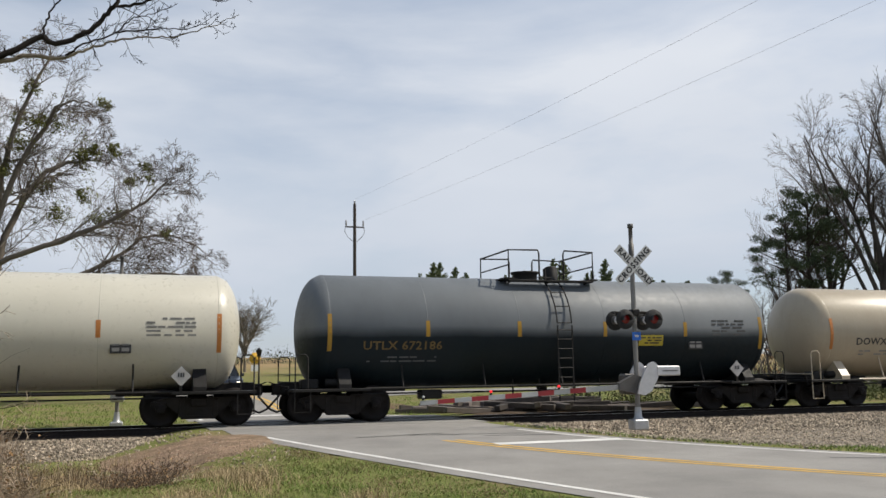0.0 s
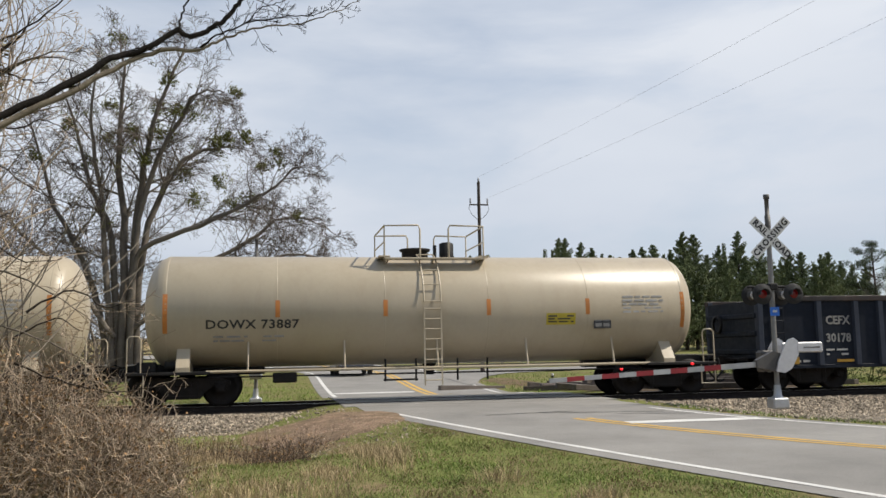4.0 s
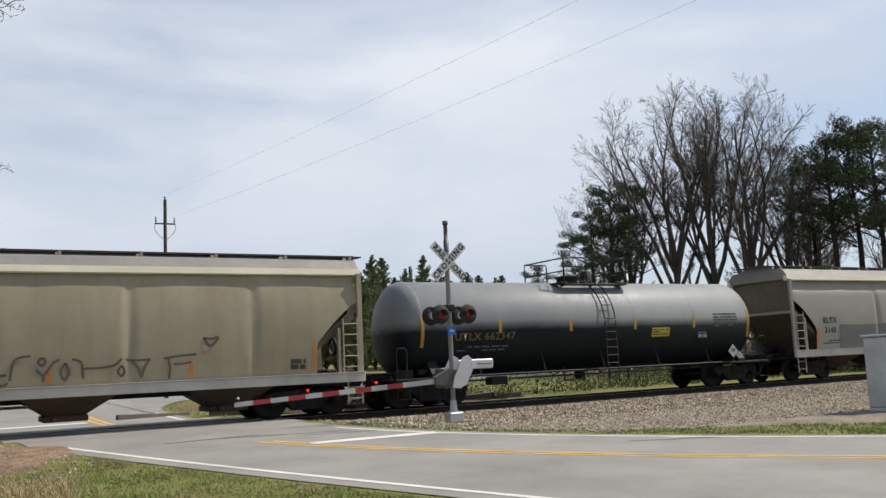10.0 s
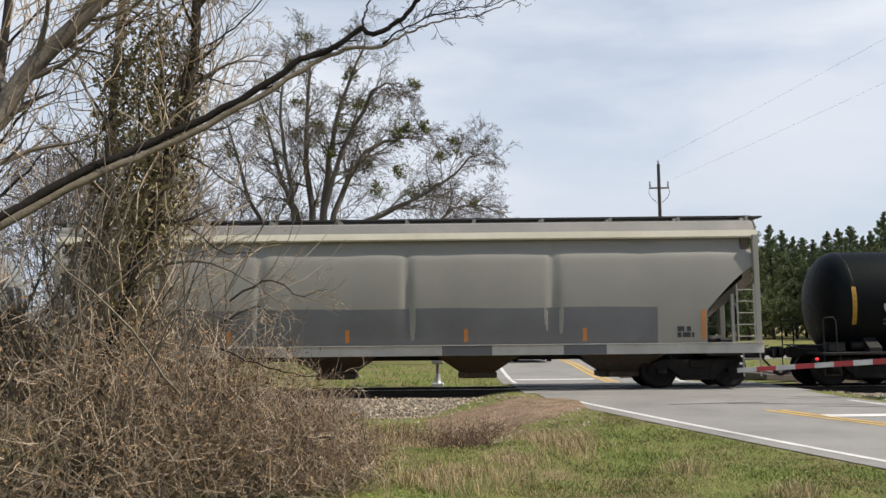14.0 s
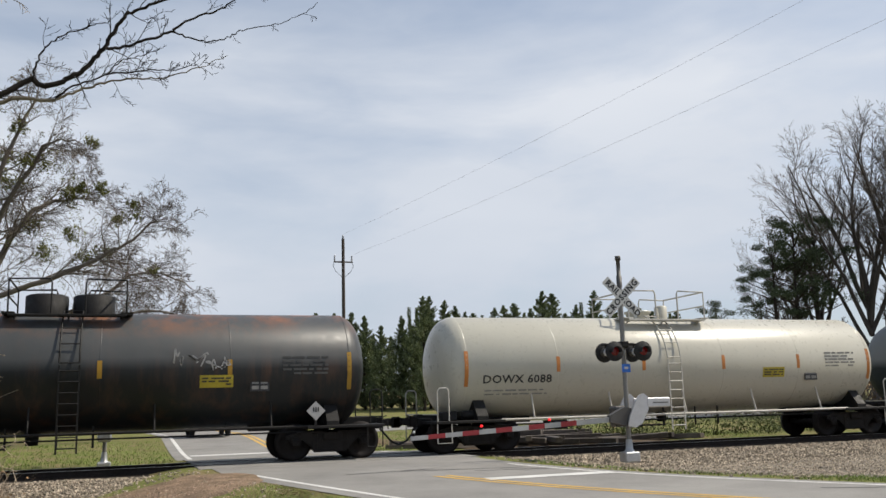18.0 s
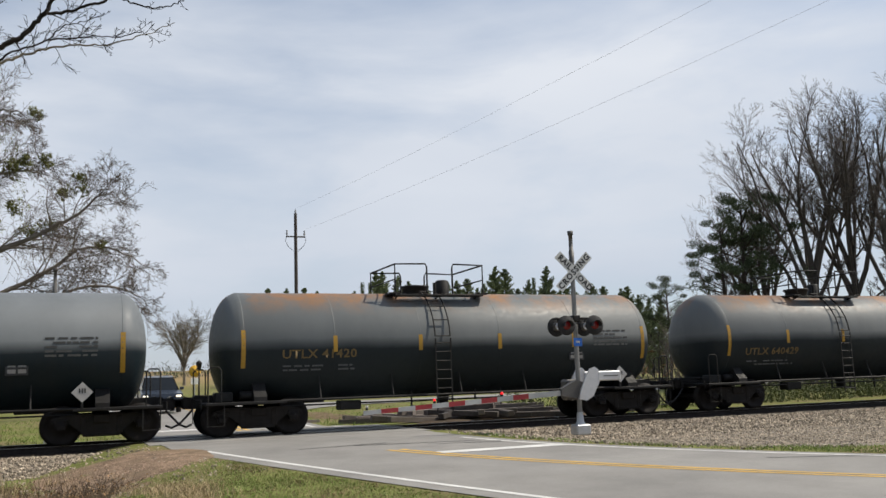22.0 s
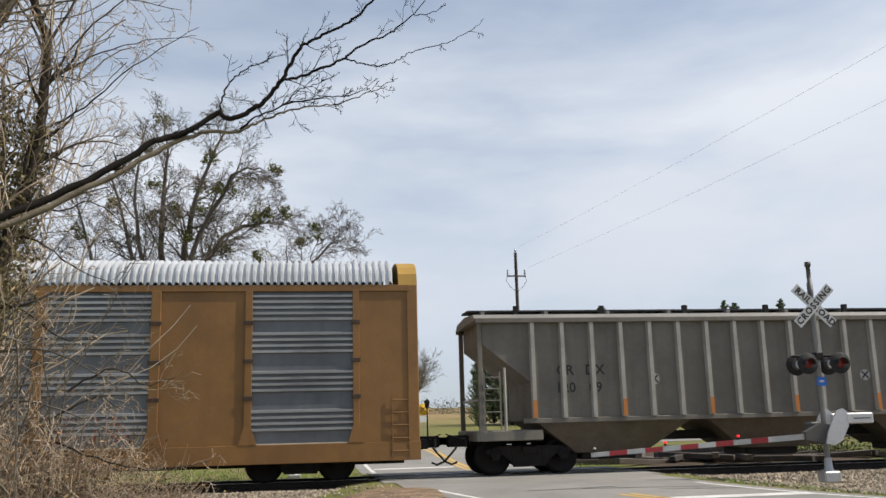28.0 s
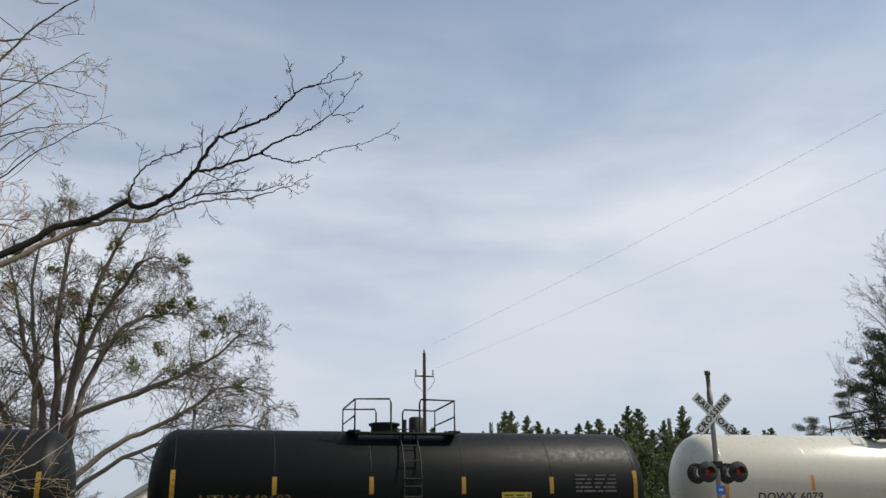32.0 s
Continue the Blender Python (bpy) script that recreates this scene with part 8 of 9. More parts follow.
# ---- the thicket beside the camera ----
def spine_branch(b, fine, pts, r0, r1, rng, twigs, length, up=0.3, tip_from=0.35):
    """A long curved branch with side twigs."""
    line = [Vector(p) for p in curve([tuple(p) for p in pts], 5)]
    n = len(line)
    rs = [r0 + (r1 - r0) * (i / (n - 1)) ** 0.8 for i in range(n)]
    line = [p + unit(rng) * 0.012 for p in line]
    b.tube(line, rs, 8 if r0 > 0.03 else 6, False)
    cfg = dict(BARE, levels=3, kids=[4, 3, 2], bare=[0.15, 0.15, 0.1], thin=0.0026, split=0.014, wander=0.30, lift=[up, up * 0.4, 0.0], scale=[0.5, 0.5, 0.5], angle=(25, 60))
    tips = []
    for k in range(twigs):
        u = tip_from + (1 - tip_from) * (k + rng.random()) / twigs
        i = min(n - 2, int(u * (n - 1)))
        ax = (line[i + 1] - line[i]).normalized()
        side = Matrix.Rotation(rng.uniform(0, math.tau), 3, ax) @ ax.orthogonal().normalized()
        side.y *= 0.6
        limb(b, fine, line[i], ax * 0.8 + side * 0.8, length * rng.uniform(0.5, 1.2) * (1.2 - 0.6 * u), max(0.004, rs[i] * 0.4), 1, rng, cfg, tips)


def vine_leaves(b, p0, p1, radius, count, size, rng):
    for _ in range(count):
        u = rng.random()
        p = Vector(p0).lerp(Vector(p1), u) + unit(rng) * radius * rng.random() ** 0.5
        a, c = unit(rng), unit(rng)
        s = size * rng.uniform(0.5, 1.3)
        b.add([tuple(p - a * s), tuple(p + c * s * 0.6), tuple(p + a * s), tuple(p - c * s * 0.6)], [(0, 1, 2, 3)])


M_BARK_BLACK = material("black_wet_bark", (0.022, 0.018, 0.016), 0.9, 0.0, (20, 0.35), (2.5, 0.3), 0.5, spec=0.15)
M_BARK_NEAR = material("lichen_mottled_bark", (0.22, 0.185, 0.14), 0.9, 0.0, (20, 0.35), (2.5, 0.3), 0.6, (0.045, 0.035, 0.028), 0.7, spec=0.2)
rng = random.Random(77)
near_tree = thing("leaning_tree", "bare leaning tree with a long branch over the verge", "tree", pose(0, 0, 0))
pale, dark, fine = Build(), Build(), Build()
LEAN = [(-6.6, 7.0, -0.6), (-6.2, 7.2, 0.6), (-5.2, 7.6, 1.75), (-4.06, 8.03, 2.41), (-3.42, 8.32, 2.87), (-2.71, 8.58, 3.27), (-1.95, 8.78, 3.74), (-1.51, 8.86, 4.08), (-1.28, 8.92, 4.18), (-0.91, 8.95, 4.42)]
under = [(x, y, z - 0.085) for x, y, z in LEAN[:-3]] + [(-1.5, 8.88, 3.98), (-1.07, 8.96, 4.21), (-0.69, 8.97, 4.23)]
spine_branch(pale, fine, under, 0.062, 0.017, rng, 3, 0.35, 0.0, 0.6)
spine_branch(dark, fine, LEAN[2:], 0.046, 0.028, rng, 7, 0.45, 0.1, 0.45)
# beyond the first fork: the black leader that sweeps up, its two side limbs and the pale low limb
for pts, r0, r1, twigs, reach, up in (
        ([(-0.91, 8.95, 4.42), (-0.80, 8.95, 4.37), (-0.64, 8.95, 4.43), (-0.51, 8.95, 4.52), (-0.38, 8.95, 4.66), (-0.28, 8.95, 4.80)], 0.030, 0.023, 3, 0.3, 0.0),
        ([(-0.28, 8.95, 4.80), (-0.21, 8.94, 4.95), (-0.12, 8.93, 5.12), (0.0, 8.92, 5.22), (0.23, 8.9, 5.33), (0.43, 8.88, 5.45), (0.57, 8.86, 5.58), (0.68, 8.85, 5.72)], 0.022, 0.011, 9, 0.32, 0.14),
        ([(0.68, 8.85, 5.72), (0.80, 8.84, 5.81), (0.92, 8.83, 5.86), (1.07, 8.82, 6.02), (1.24, 8.8, 6.22)], 0.010, 0.003, 2, 0.15, 0.1),
        ([(0.80, 8.84, 5.81), (1.04, 8.83, 5.90), (1.26, 8.82, 5.97), (1.38, 8.8, 6.05)], 0.007, 0.0025, 2, 0.12, 0.1),
        ([(0.68, 8.85, 5.72), (0.65, 8.85, 5.89), (0.62, 8.86, 6.03), (0.56, 8.86, 6.19)], 0.007, 0.0025, 2, 0.15, 0.1),
        ([(-0.28, 8.95, 4.80), (-0.15, 8.97, 4.83), (0.02, 9.0, 4.91), (0.24, 9.02, 5.02), (0.38, 9.03, 5.10)], 0.017, 0.014, 5, 0.4, 0.03),
        ([(0.38, 9.03, 5.10), (0.58, 9.03, 5.27), (0.82, 9.02, 5.37), (0.96, 9.0, 5.48), (1.10, 8.98, 5.60), (1.24, 8.96, 5.80), (1.35, 8.95, 6.02)], 0.013, 0.003, 6, 0.3, 0.16),
        ([(1.10, 8.98, 5.59), (1.30, 8.97, 5.62), (1.45, 8.96, 5.73)], 0.006, 0.0025, 2, 0.12, 0.05),
        ([(0.38, 9.03, 5.09), (0.53, 9.04, 5.04), (0.71, 9.05, 5.03), (0.86, 9.05, 5.06), (1.0, 9.05, 5.15), (1.13, 9.05, 5.22), (1.36, 9.05, 5.28), (1.58, 9.04, 5.38), (1.77, 9.03, 5.50), (1.86, 9.03, 5.60)], 0.009, 0.0028, 4, 0.22, 0.12),
        ([(-0.91, 8.95, 4.42), (-0.88, 8.93, 4.55), (-0.82, 8.92, 4.71), (-0.70, 8.9, 4.84), (-0.54, 8.89, 4.93), (-0.38, 8.88, 5.0), (-0.22, 8.87, 5.06)], 0.013, 0.003, 7, 0.3, 0.14)):
    spine_branch(dark, fine, pts, r0, r1, rng, twigs, reach, up, 0.12)
spine_branch(pale, fine, [(-0.69, 8.97, 4.23), (-0.55, 8.98, 4.33), (-0.39, 8.99, 4.41), (-0.23, 9.0, 4.48), (0.04, 9.0, 4.54), (0.26, 9.0, 4.57), (0.55, 8.98, 4.67), (0.72, 8.97, 4.75), (0.91, 8.95, 4.86)], 0.015, 0.003, rng, 13, 0.3, 0.0, 0.1)
spine_branch(dark, fine, [(-0.70, 8.95, 4.27), (-0.50, 8.93, 4.40), (-0.26, 8.92, 4.51), (-0.12, 8.9, 4.67), (0.03, 8.9, 4.73), (0.25, 8.9, 4.83)], 0.011, 0.003, rng, 8, 0.35, 0.02, 0.15)
spine_branch(dark, fine, [(-0.28, 8.95, 4.53), (0.1, 8.96, 4.62), (0.4, 8.97, 4.66), (0.62, 8.97, 4.74)], 0.009, 0.003, rng, 9, 0.3, 0.0, 0.1)
part("trunk", pale, M_BARK_NEAR, near_tree, "pale grey-brown stem")
part("branch", dark, M_BARK_BLACK, near_tree, "almost black upper branch")
part("twig_crown", fine, M_BARK_BLACK, near_tree, "dark fine twigs")

vine_tree = thing("vine_covered_tree", "vine-covered trunks rising from the thicket", "tree", pose(0, 0, 0))
b, fine, leaf = Build(), Build(), Build()
TRUNKS = [([(-3.75, 9.4, -0.6), (-3.53, 9.3, 1.13), (-3.36, 9.3, 1.79), (-3.13, 9.3, 2.47), (-2.95, 9.3, 3.17), (-2.79, 9.3, 3.77), (-2.72, 9.3, 4.2), (-2.69, 9.3, 4.76), (-2.70, 9.3, 5.27), (-2.82, 9.3, 5.65), (-2.9, 9.4, 6.4), (-2.8, 9.5, 7.4)], 0.085, 0.035),
          ([(-4.1, 10.2, -0.6), (-3.95, 10.1, 2.0), (-3.8, 10.0, 4.2), (-3.6, 10.0, 7.5)], 0.09, 0.035),
          ([(-5.0, 8.0, -0.6), (-4.7, 8.3, 2.2), (-4.3, 8.6, 3.65), (-3.7, 8.8, 4.5), (-3.1, 8.9, 5.3), (-2.2, 9.0, 7.0)], 0.12, 0.062),
          ([(-5.3, 9.6, -0.6), (-5.05, 9.6, 2.2), (-4.85, 9.6, 5.0), (-4.6, 9.6, 7.5)], 0.08, 0.03),
          ([(-3.2, 10.4, -0.6), (-3.3, 10.3, 1.4), (-3.25, 10.2, 3.0), (-3.4, 10.2, 5.2)], 0.05, 0.02)]
black = Build()
for i, (pts, r0, r1) in enumerate(TRUNKS):
    spine_branch(black if i in (0, 3) else b, fine, pts, r0, r1, rng, 18, 1.25, 0.06, 0.28)
for pts in ([(-2.75, 9.5, 4.8), (-2.4, 9.3, 5.3), (-1.9, 9.1, 5.7), (-1.4, 8.9, 6.0)], [(-3.1, 8.9, 5.3), (-2.6, 8.9, 5.5), (-2.0, 8.9, 5.6), (-1.3, 8.9, 5.5)],
            [(-3.0, 9.4, 3.6), (-2.6, 9.3, 4.0), (-2.2, 9.2, 4.2), (-1.8, 9.2, 4.25)], [(-2.7, 9.5, 5.4), (-2.2, 9.3, 6.2), (-1.6, 9.1, 6.7), (-0.9, 8.9, 7.0)],
            [(-3.7, 10.0, 4.4), (-3.1, 9.8, 5.0), (-2.4, 9.6, 5.2)], [(-3.2, 9.3, 2.0), (-2.7, 9.3, 2.1), (-2.2, 9.3, 1.95), (-1.7, 9.3, 1.6)], [(-3.3, 9.3, 1.3), (-2.8, 9.3, 1.6), (-2.2, 9.3, 1.45), (-1.6, 9.3, 1.15)]):
    spine_branch(b, fine, pts, 0.018, 0.003, rng, 12, 0.6, 0.02, 0.12)
# bare twigs that spread sideways from the vine-covered trunks
for pts in ([(-2.72, 9.3, 4.3), (-2.28, 9.3, 4.58), (-1.83, 9.3, 5.03), (-1.18, 9.3, 5.5)], [(-2.7, 9.3, 4.8), (-2.59, 9.3, 4.89), (-2.13, 9.3, 5.18), (-1.72, 9.3, 5.32), (-1.18, 9.3, 5.4)],
            [(-3.7, 9.4, 4.5), (-3.33, 9.3, 4.68), (-2.65, 9.3, 4.89), (-2.17, 9.3, 4.8)], [(-2.78, 9.3, 4.14), (-2.45, 9.3, 4.0), (-2.19, 9.3, 3.96), (-1.98, 9.3, 4.27)],
            [(-2.95, 9.3, 3.2), (-2.67, 9.3, 3.17), (-2.26, 9.3, 2.88), (-1.85, 9.3, 2.7)], [(-3.5, 9.2, 1.0), (-3.32, 9.2, 1.24), (-3.07, 9.2, 1.57), (-2.77, 9.2, 1.96)],
            [(-2.3, 9.3, 1.7), (-1.88, 9.3, 1.9), (-1.59, 9.3, 1.73), (-1.31, 9.3, 1.81)], [(-2.4, 9.3, 1.2), (-1.9, 9.3, 1.01), (-1.45, 9.3, 0.92), (-0.96, 9.3, 0.99)], [(-2.41, 9.3, 1.45), (-2.03, 9.3, 1.62), (-1.81, 9.3, 1.5)],
            [(-3.9, 9.6, 3.4), (-3.4, 9.5, 3.9), (-2.9, 9.5, 4.0), (-2.3, 9.4, 3.7)], [(-3.7, 9.5, 5.2), (-3.2, 9.4, 5.5), (-2.5, 9.4, 5.6), (-1.9, 9.3, 5.9)], [(-2.8, 9.4, 3.6), (-2.5, 9.4, 3.5), (-2.2, 9.4, 3.6), (-1.9, 9.4, 3.4)],
            [(-3.6, 9.5, 4.0), (-4.1, 9.4, 4.4), (-4.6, 9.3, 4.5)], [(-3.2, 9.4, 2.6), (-2.8, 9.3, 2.5), (-2.4, 9.3, 2.2), (-2.0, 9.3, 2.2)]):
    spine_branch(black, fine, pts, 0.013, 0.003, rng, 8, 0.55, 0.0, 0.1)
for _ in range(1300):
    pts, r0, r1 = TRUNKS[rng.choice((0, 0, 0, 1, 1, 2, 2, 3, 4))]
    i = rng.randrange(len(pts) - 1)
    c0, c1 = Vector(pts[i]), Vector(pts[i + 1])
    spread = 0.30 if c0.z < 3.0 else 0.22
    if rng.random() < 0.35 and c0.z > 2.5:
        continue
    p = c0.lerp(c1, rng.random()) + Vector((rng.gauss(0, spread), rng.gauss(0, spread), rng.gauss(0, 0.2)))
    if p.z > 5.2 and rng.random() < 0.7:
        continue
    d = (c1 - c0).normalized() + unit(rng) * 0.5
    line = [p]
    for _ in range(5):
        d = (d + unit(rng) * 0.45).normalized()
        line.append(line[-1] + d * rng.uniform(0.1, 0.28))
    fine.tube(line, rng.uniform(0.003, 0.009), 3, False)
vine_leaves(leaf, (-3.62, 9.35, 0.3), (-3.0, 9.4, 3.7), 0.32, 4600, 0.03, rng)
vine_leaves(leaf, (-3.1, 9.4, 2.4), (-3.2, 9.5, 4.6), 0.5, 4200, 0.032, rng)
vine_leaves(leaf, (-2.8, 9.35, 3.3), (-2.75, 9.35, 4.4), 0.2, 700, 0.03, rng)
vine_leaves(leaf, (-4.0, 10.1, 1.0), (-3.75, 10.0, 4.6), 0.3, 2600, 0.035, rng)
part("trunk", b, M_BARK, vine_tree)
part("dark_trunk", black, M_BARK_DARK, vine_tree, "dark crooked trunk and side limbs")
part("twig_crown", fine, M_STEM, vine_tree, "tangle of bare twigs")
part("vine_leaves", leaf, M_IVY, vine_tree, "dull green and brown vine leaves")


def thicket(name, label, spots_, count, seed, mat, leaf_mat, leafy=2.0):
    """Arching stems tangled into one another, with dead leaves caught between them."""
    rng = random.Random(seed)
    b, f = Build(), Build()
    for k in range(count):
        cx, cy, rad, top = spots_[rng.randrange(len(spots_))]
        a, q = rng.uniform(0, math.tau), rad * math.sqrt(rng.random())
        x, y = cx + q * math.cos(a), cy + q * math.sin(a)
        g = lie(x, y)
        p = Vector((x, y, g + top * rng.random() ** 1.15 * (1 - 0.5 * (q / rad) ** 2)))
        d = Vector((rng.gauss(0.12, 0.55), rng.gauss(0, 0.5), rng.gauss(0.5, 0.55))).normalized()
        n = rng.randint(2, 4)
        step = rng.uniform(0.05, 0.15)
        pts = [p]
        for _ in range(n):
            d = (d + unit(rng) * 0.38).normalized()
            pts.append(pts[-1] + d * step)
        r = rng.uniform(0.0016, 0.0042) * (2.2 if rng.random() < 0.05 else 1)
        b.tube(pts, [r * (1 - 0.5 * i / n) for i in range(n + 1)], 3, False)
        for _ in range(int(leafy + rng.random())):
            p = pts[rng.randrange(len(pts))] + unit(rng) * 0.05
            u, v = unit(rng), unit(rng)
            s = rng.uniform(0.010, 0.026)
            f.add([tuple(p - u * s), tuple(p + v * s * 0.6), tuple(p + u * s), tuple(p - v * s * 0.6)], [(0, 1, 2, 3)])
    tagged(part(name, b, mat), label, "undergrowth", kind="stuff")
    tagged(part(name + "_leaves", f, leaf_mat), label, "undergrowth", kind="stuff")


BRIARS = [(-3.6, 9.3, 1.1, 2.3), (-2.9, 9.6, 0.9, 1.9), (-4.6, 8.8, 1.2, 2.5), (-2.3, 9.9, 0.8, 1.35), (-5.6, 8.6, 1.2, 2.8), (-3.4, 8.7, 0.9, 1.7), (-4.4, 10.3, 1.1, 2.6), (-2.75, 9.3, 0.8, 1.8), (-3.5, 9.5, 0.5, 3.2), (-1.8, 9.7, 0.7, 0.9), (-2.0, 9.6, 0.8, 1.6), (-1.4, 9.6, 0.6, 1.0)]
thicket("briar_thicket", "dense tangle of short bare tan briars and vines", BRIARS, 17500, 3, M_STEM, M_DRY, 1.1)
thicket("dark_brush", "darker stems set deep in the thicket", [(x - 0.1, y + 0.35, q, h * 0.95) for x, y, q, h in BRIARS], 6500, 53, M_STEM_DARK, M_IVY, 0.9)
rng = random.Random(44)
wild = [Build(), Build()]
for k in range(110):
    x, y = rng.uniform(-5.8, -2.4), rng.uniform(8.6, 10.4)
    p = Vector((x, y, lie(x, y) + rng.uniform(0, 1.2)))
    d = Vector((rng.gauss(0.1, 0.35), rng.gauss(0, 0.2), 1)).normalized()
    reach = rng.uniform(0.9, 2.6) * (1.0 if x > -3.0 else 1.7)
    line = [p]
    for _ in range(9):
        d = (d + unit(rng) * 0.27).normalized()
        line.append(line[-1] + d * reach / 9)
    r = rng.uniform(0.005, 0.017)
    wild[k % 2].tube(line, [r * (1 - 0.07 * i) for i in range(10)], 4, False)
tagged(part("vine_stems", wild[0], M_BARK), "thick grey-brown vine stems twisting up through the thicket", "undergrowth", kind="stuff")
tagged(part("pale_canes", wild[1], M_BARK_PALE), "pale grey canes standing in the thicket", "undergrowth", kind="stuff")
thicket("dead_brush", "grey dead brush fallen in the hollow", [(0.0, 15.2, 0.55, 0.06), (-0.3, 14.3, 0.6, 0.08), (-1.2, 15.2, 1.2, 0.08), (0.3, 16.3, 0.8, 0.06), (0.1, 13.2, 0.5, 0.06)], 1300, 6, M_STEM_DARK, M_DRY, 1.4)
part_ = tagged(part("fallen_branch", Build().tube(curve([(-2.3, 9.4, -0.2), (-1.95, 9.5, 0.05), (-1.7, 9.5, 0.12), (-1.5, 9.45, 0.3), (-1.25, 9.4, 0.28)], 4), [0.03] * 5 + [0.028] * 5 + [0.024] * 4 + [0.018] * 3, 7), M_BARK_DARK), "dark fallen branch lying over the verge grass", "branch")

# ---- grass and straw ----
M_GRASS = material("fresh_grass", (0.165, 0.228, 0.052), 0.7, 0.0, (6, 0.2), (0.7, 0.25), 0.0, island=0.45, spec=0.25)
M_STRAW = material("dry_straw", (0.37, 0.285, 0.165), 0.75, 0.0, (6, 0.15), (0.7, 0.2), 0.0, island=0.4, spec=0.25)


def blades(name, label, count, area, height, width, mat, seed, weight=None, lean=0.35):
    rng = np.random.default_rng(seed)
    vs, fs = [], []
    made, tries = 0, 0
    while made < count and tries < count * 8:
        tries += 1
        x, y = rng.uniform(area[0], area[1]), area[2] + (area[3] - area[2]) * rng.uniform() ** 1.5
        r = on_road(x, y)
        if r < 1.03:
            continue
        if abs(y - TRACK_Y) < 7 and bank_top(abs(y - TRACK_Y)) > lie(x, y) - 0.01 and rng.uniform() > 0.05:
            continue
        w = weight(x, y) if weight else 1.0
        if rng.uniform() > w:
            continue
        made += 1
        h = rng.uniform(*height)
        a = rng.uniform(0, 6.283)
        c, s = math.cos(a) * width, math.sin(a) * width
        lx, ly = rng.normal(0, lean, 2) * h
        z = bed(x, y) - 0.01
        n = len(vs)
        vs += [(x - c, y - s, z), (x + c, y + s, z), (x + lx * 0.35 + c * 0.7, y + ly * 0.35 + s * 0.7, z + h * 0.6), (x + lx * 0.35 - c * 0.7, y + ly * 0.35 - s * 0.7, z + h * 0.6), (x + lx, y + ly, z + h)]
        fs += [(n, n + 1, n + 2, n + 3), (n + 3, n + 2, n + 4)]
    tagged(part(name, Build().add(vs, fs), mat), label, "grass", kind="stuff")


# where the dead grass stands in clumps: x, y, reach across, reach along
STRAW = [(1.6, 13.1, 0.5, 1.3), (1.25, 14.6, 0.45, 0.6), (-1.9, 11.8, 1.0, 1.5), (-2.6, 15.0, 1.3, 0.9), (-0.1, 10.3, 0.8, 0.7), (0.75, 11.4, 0.4, 0.5), (2.7, 10.6, 0.3, 0.4), (3.3, 9.1, 0.3, 0.3), (-1.0, 13.4, 0.6, 0.6), (1.5, 8.3, 0.5, 0.4), (-3.4, 10.2, 0.9, 1.4)]


def dryness(x, y):
    """Near 1 inside a clump of dead grass, near 0 in fresh grass."""
    k = max(math.exp(-((x - cx) / rx) ** 2 - ((y - cy) / ry) ** 2) for cx, cy, rx, ry in STRAW)
    return k * (0.75 + 0.9 * noise.noise((x * 2.2, y * 2.2, 7.0))) + 0.10 * max(0.0, noise.noise((x * 0.9, y * 0.9, 2.0)))


def hollow(x, y):
    """The strip of brown dead growth between the ballast and the grass."""
    return smooth(13.4, 14.9, y) * smooth(0.6, -0.2, x) * (0.55 + 0.9 * noise.noise((x * 1.6, y * 1.6, 4.0)))


def bare(x, y):
    """Near 1 on the gravel shoulder and in the washed-out pit, where nothing grows."""
    wash = math.exp(-((x - 1.75) / 0.95) ** 2 - ((y - 18.9) / 1.5) ** 2) + math.exp(-((x - 0.7) / 0.85) ** 2 - ((y - 17.35) / 0.5) ** 2)
    wash += 0.9 * smooth(16.0, 16.8, y) * smooth(2.7, 2.2, x)
    return min(1.0, wash + math.exp(-((x + 0.1) / 0.4) ** 2 - ((y - 14.6) / 1.2) ** 2))


def patchy(x, y, k):
    return noise.noise((x * 1.15, y * 0.9, k)) + 0.6 * noise.noise((x * 3.1, y * 2.6, k + 4))


def fresh(x, y):
    return max(0.04, 1.0 - dryness(x, y)) * max(0.05, 1.0 - 1.1 * max(0.0, hollow(x, y))) * (1 - 0.97 * bare(x, y)) * (0.32 + 0.68 * smooth(-0.35, 0.35, patchy(x, y, 1.0)))


M_DEAD = material("brown_dead_grass", (0.20, 0.14, 0.08), 0.85, 0.0, (6, 0.2), (0.7, 0.3), 0.0, island=0.5, spec=0.2)
M_GRASS_PALE = material("yellowing_grass", (0.25, 0.25, 0.092), 0.75, 0.0, (6, 0.2), (0.7, 0.25), 0.0, island=0.4, spec=0.25)
blades("verge_grass", "short fresh green grass on the road verge", 95000, (-5.5, 7.5, 5.2, 19.0), (0.022, 0.062), 0.0046, M_GRASS, 1, fresh, 0.75)
blades("yellowing_grass", "pale yellowing grass in drifts among the fresh grass", 36000, (-5.0, 7.5, 5.2, 18.0), (0.02, 0.075), 0.0042, M_GRASS_PALE, 16, lambda x, y: (1 - bare(x, y)) * max(0.03, 0.22 + 0.9 * patchy(x, y, 6.0)), 0.8)
blades("verge_straw", "dry tan straw and dead grass stalks in clumps on the verge", 26000, (-5.5, 6.5, 6.0, 19.5), (0.06, 0.20), 0.0042, M_STRAW, 2, lambda x, y: (1 - bare(x, y)) * max(0.0, dryness(x, y) * 1.3 - 0.14), 0.5)
blades("dead_growth", "brown dead grass and weeds below the ballast", 17000, (-5.0, 0.8, 13.0, 18.6), (0.04, 0.16), 0.005, M_DEAD, 12, lambda x, y: max(0.0, hollow(x, y)) * (1 - 0.7 * bare(x, y)), 0.7)
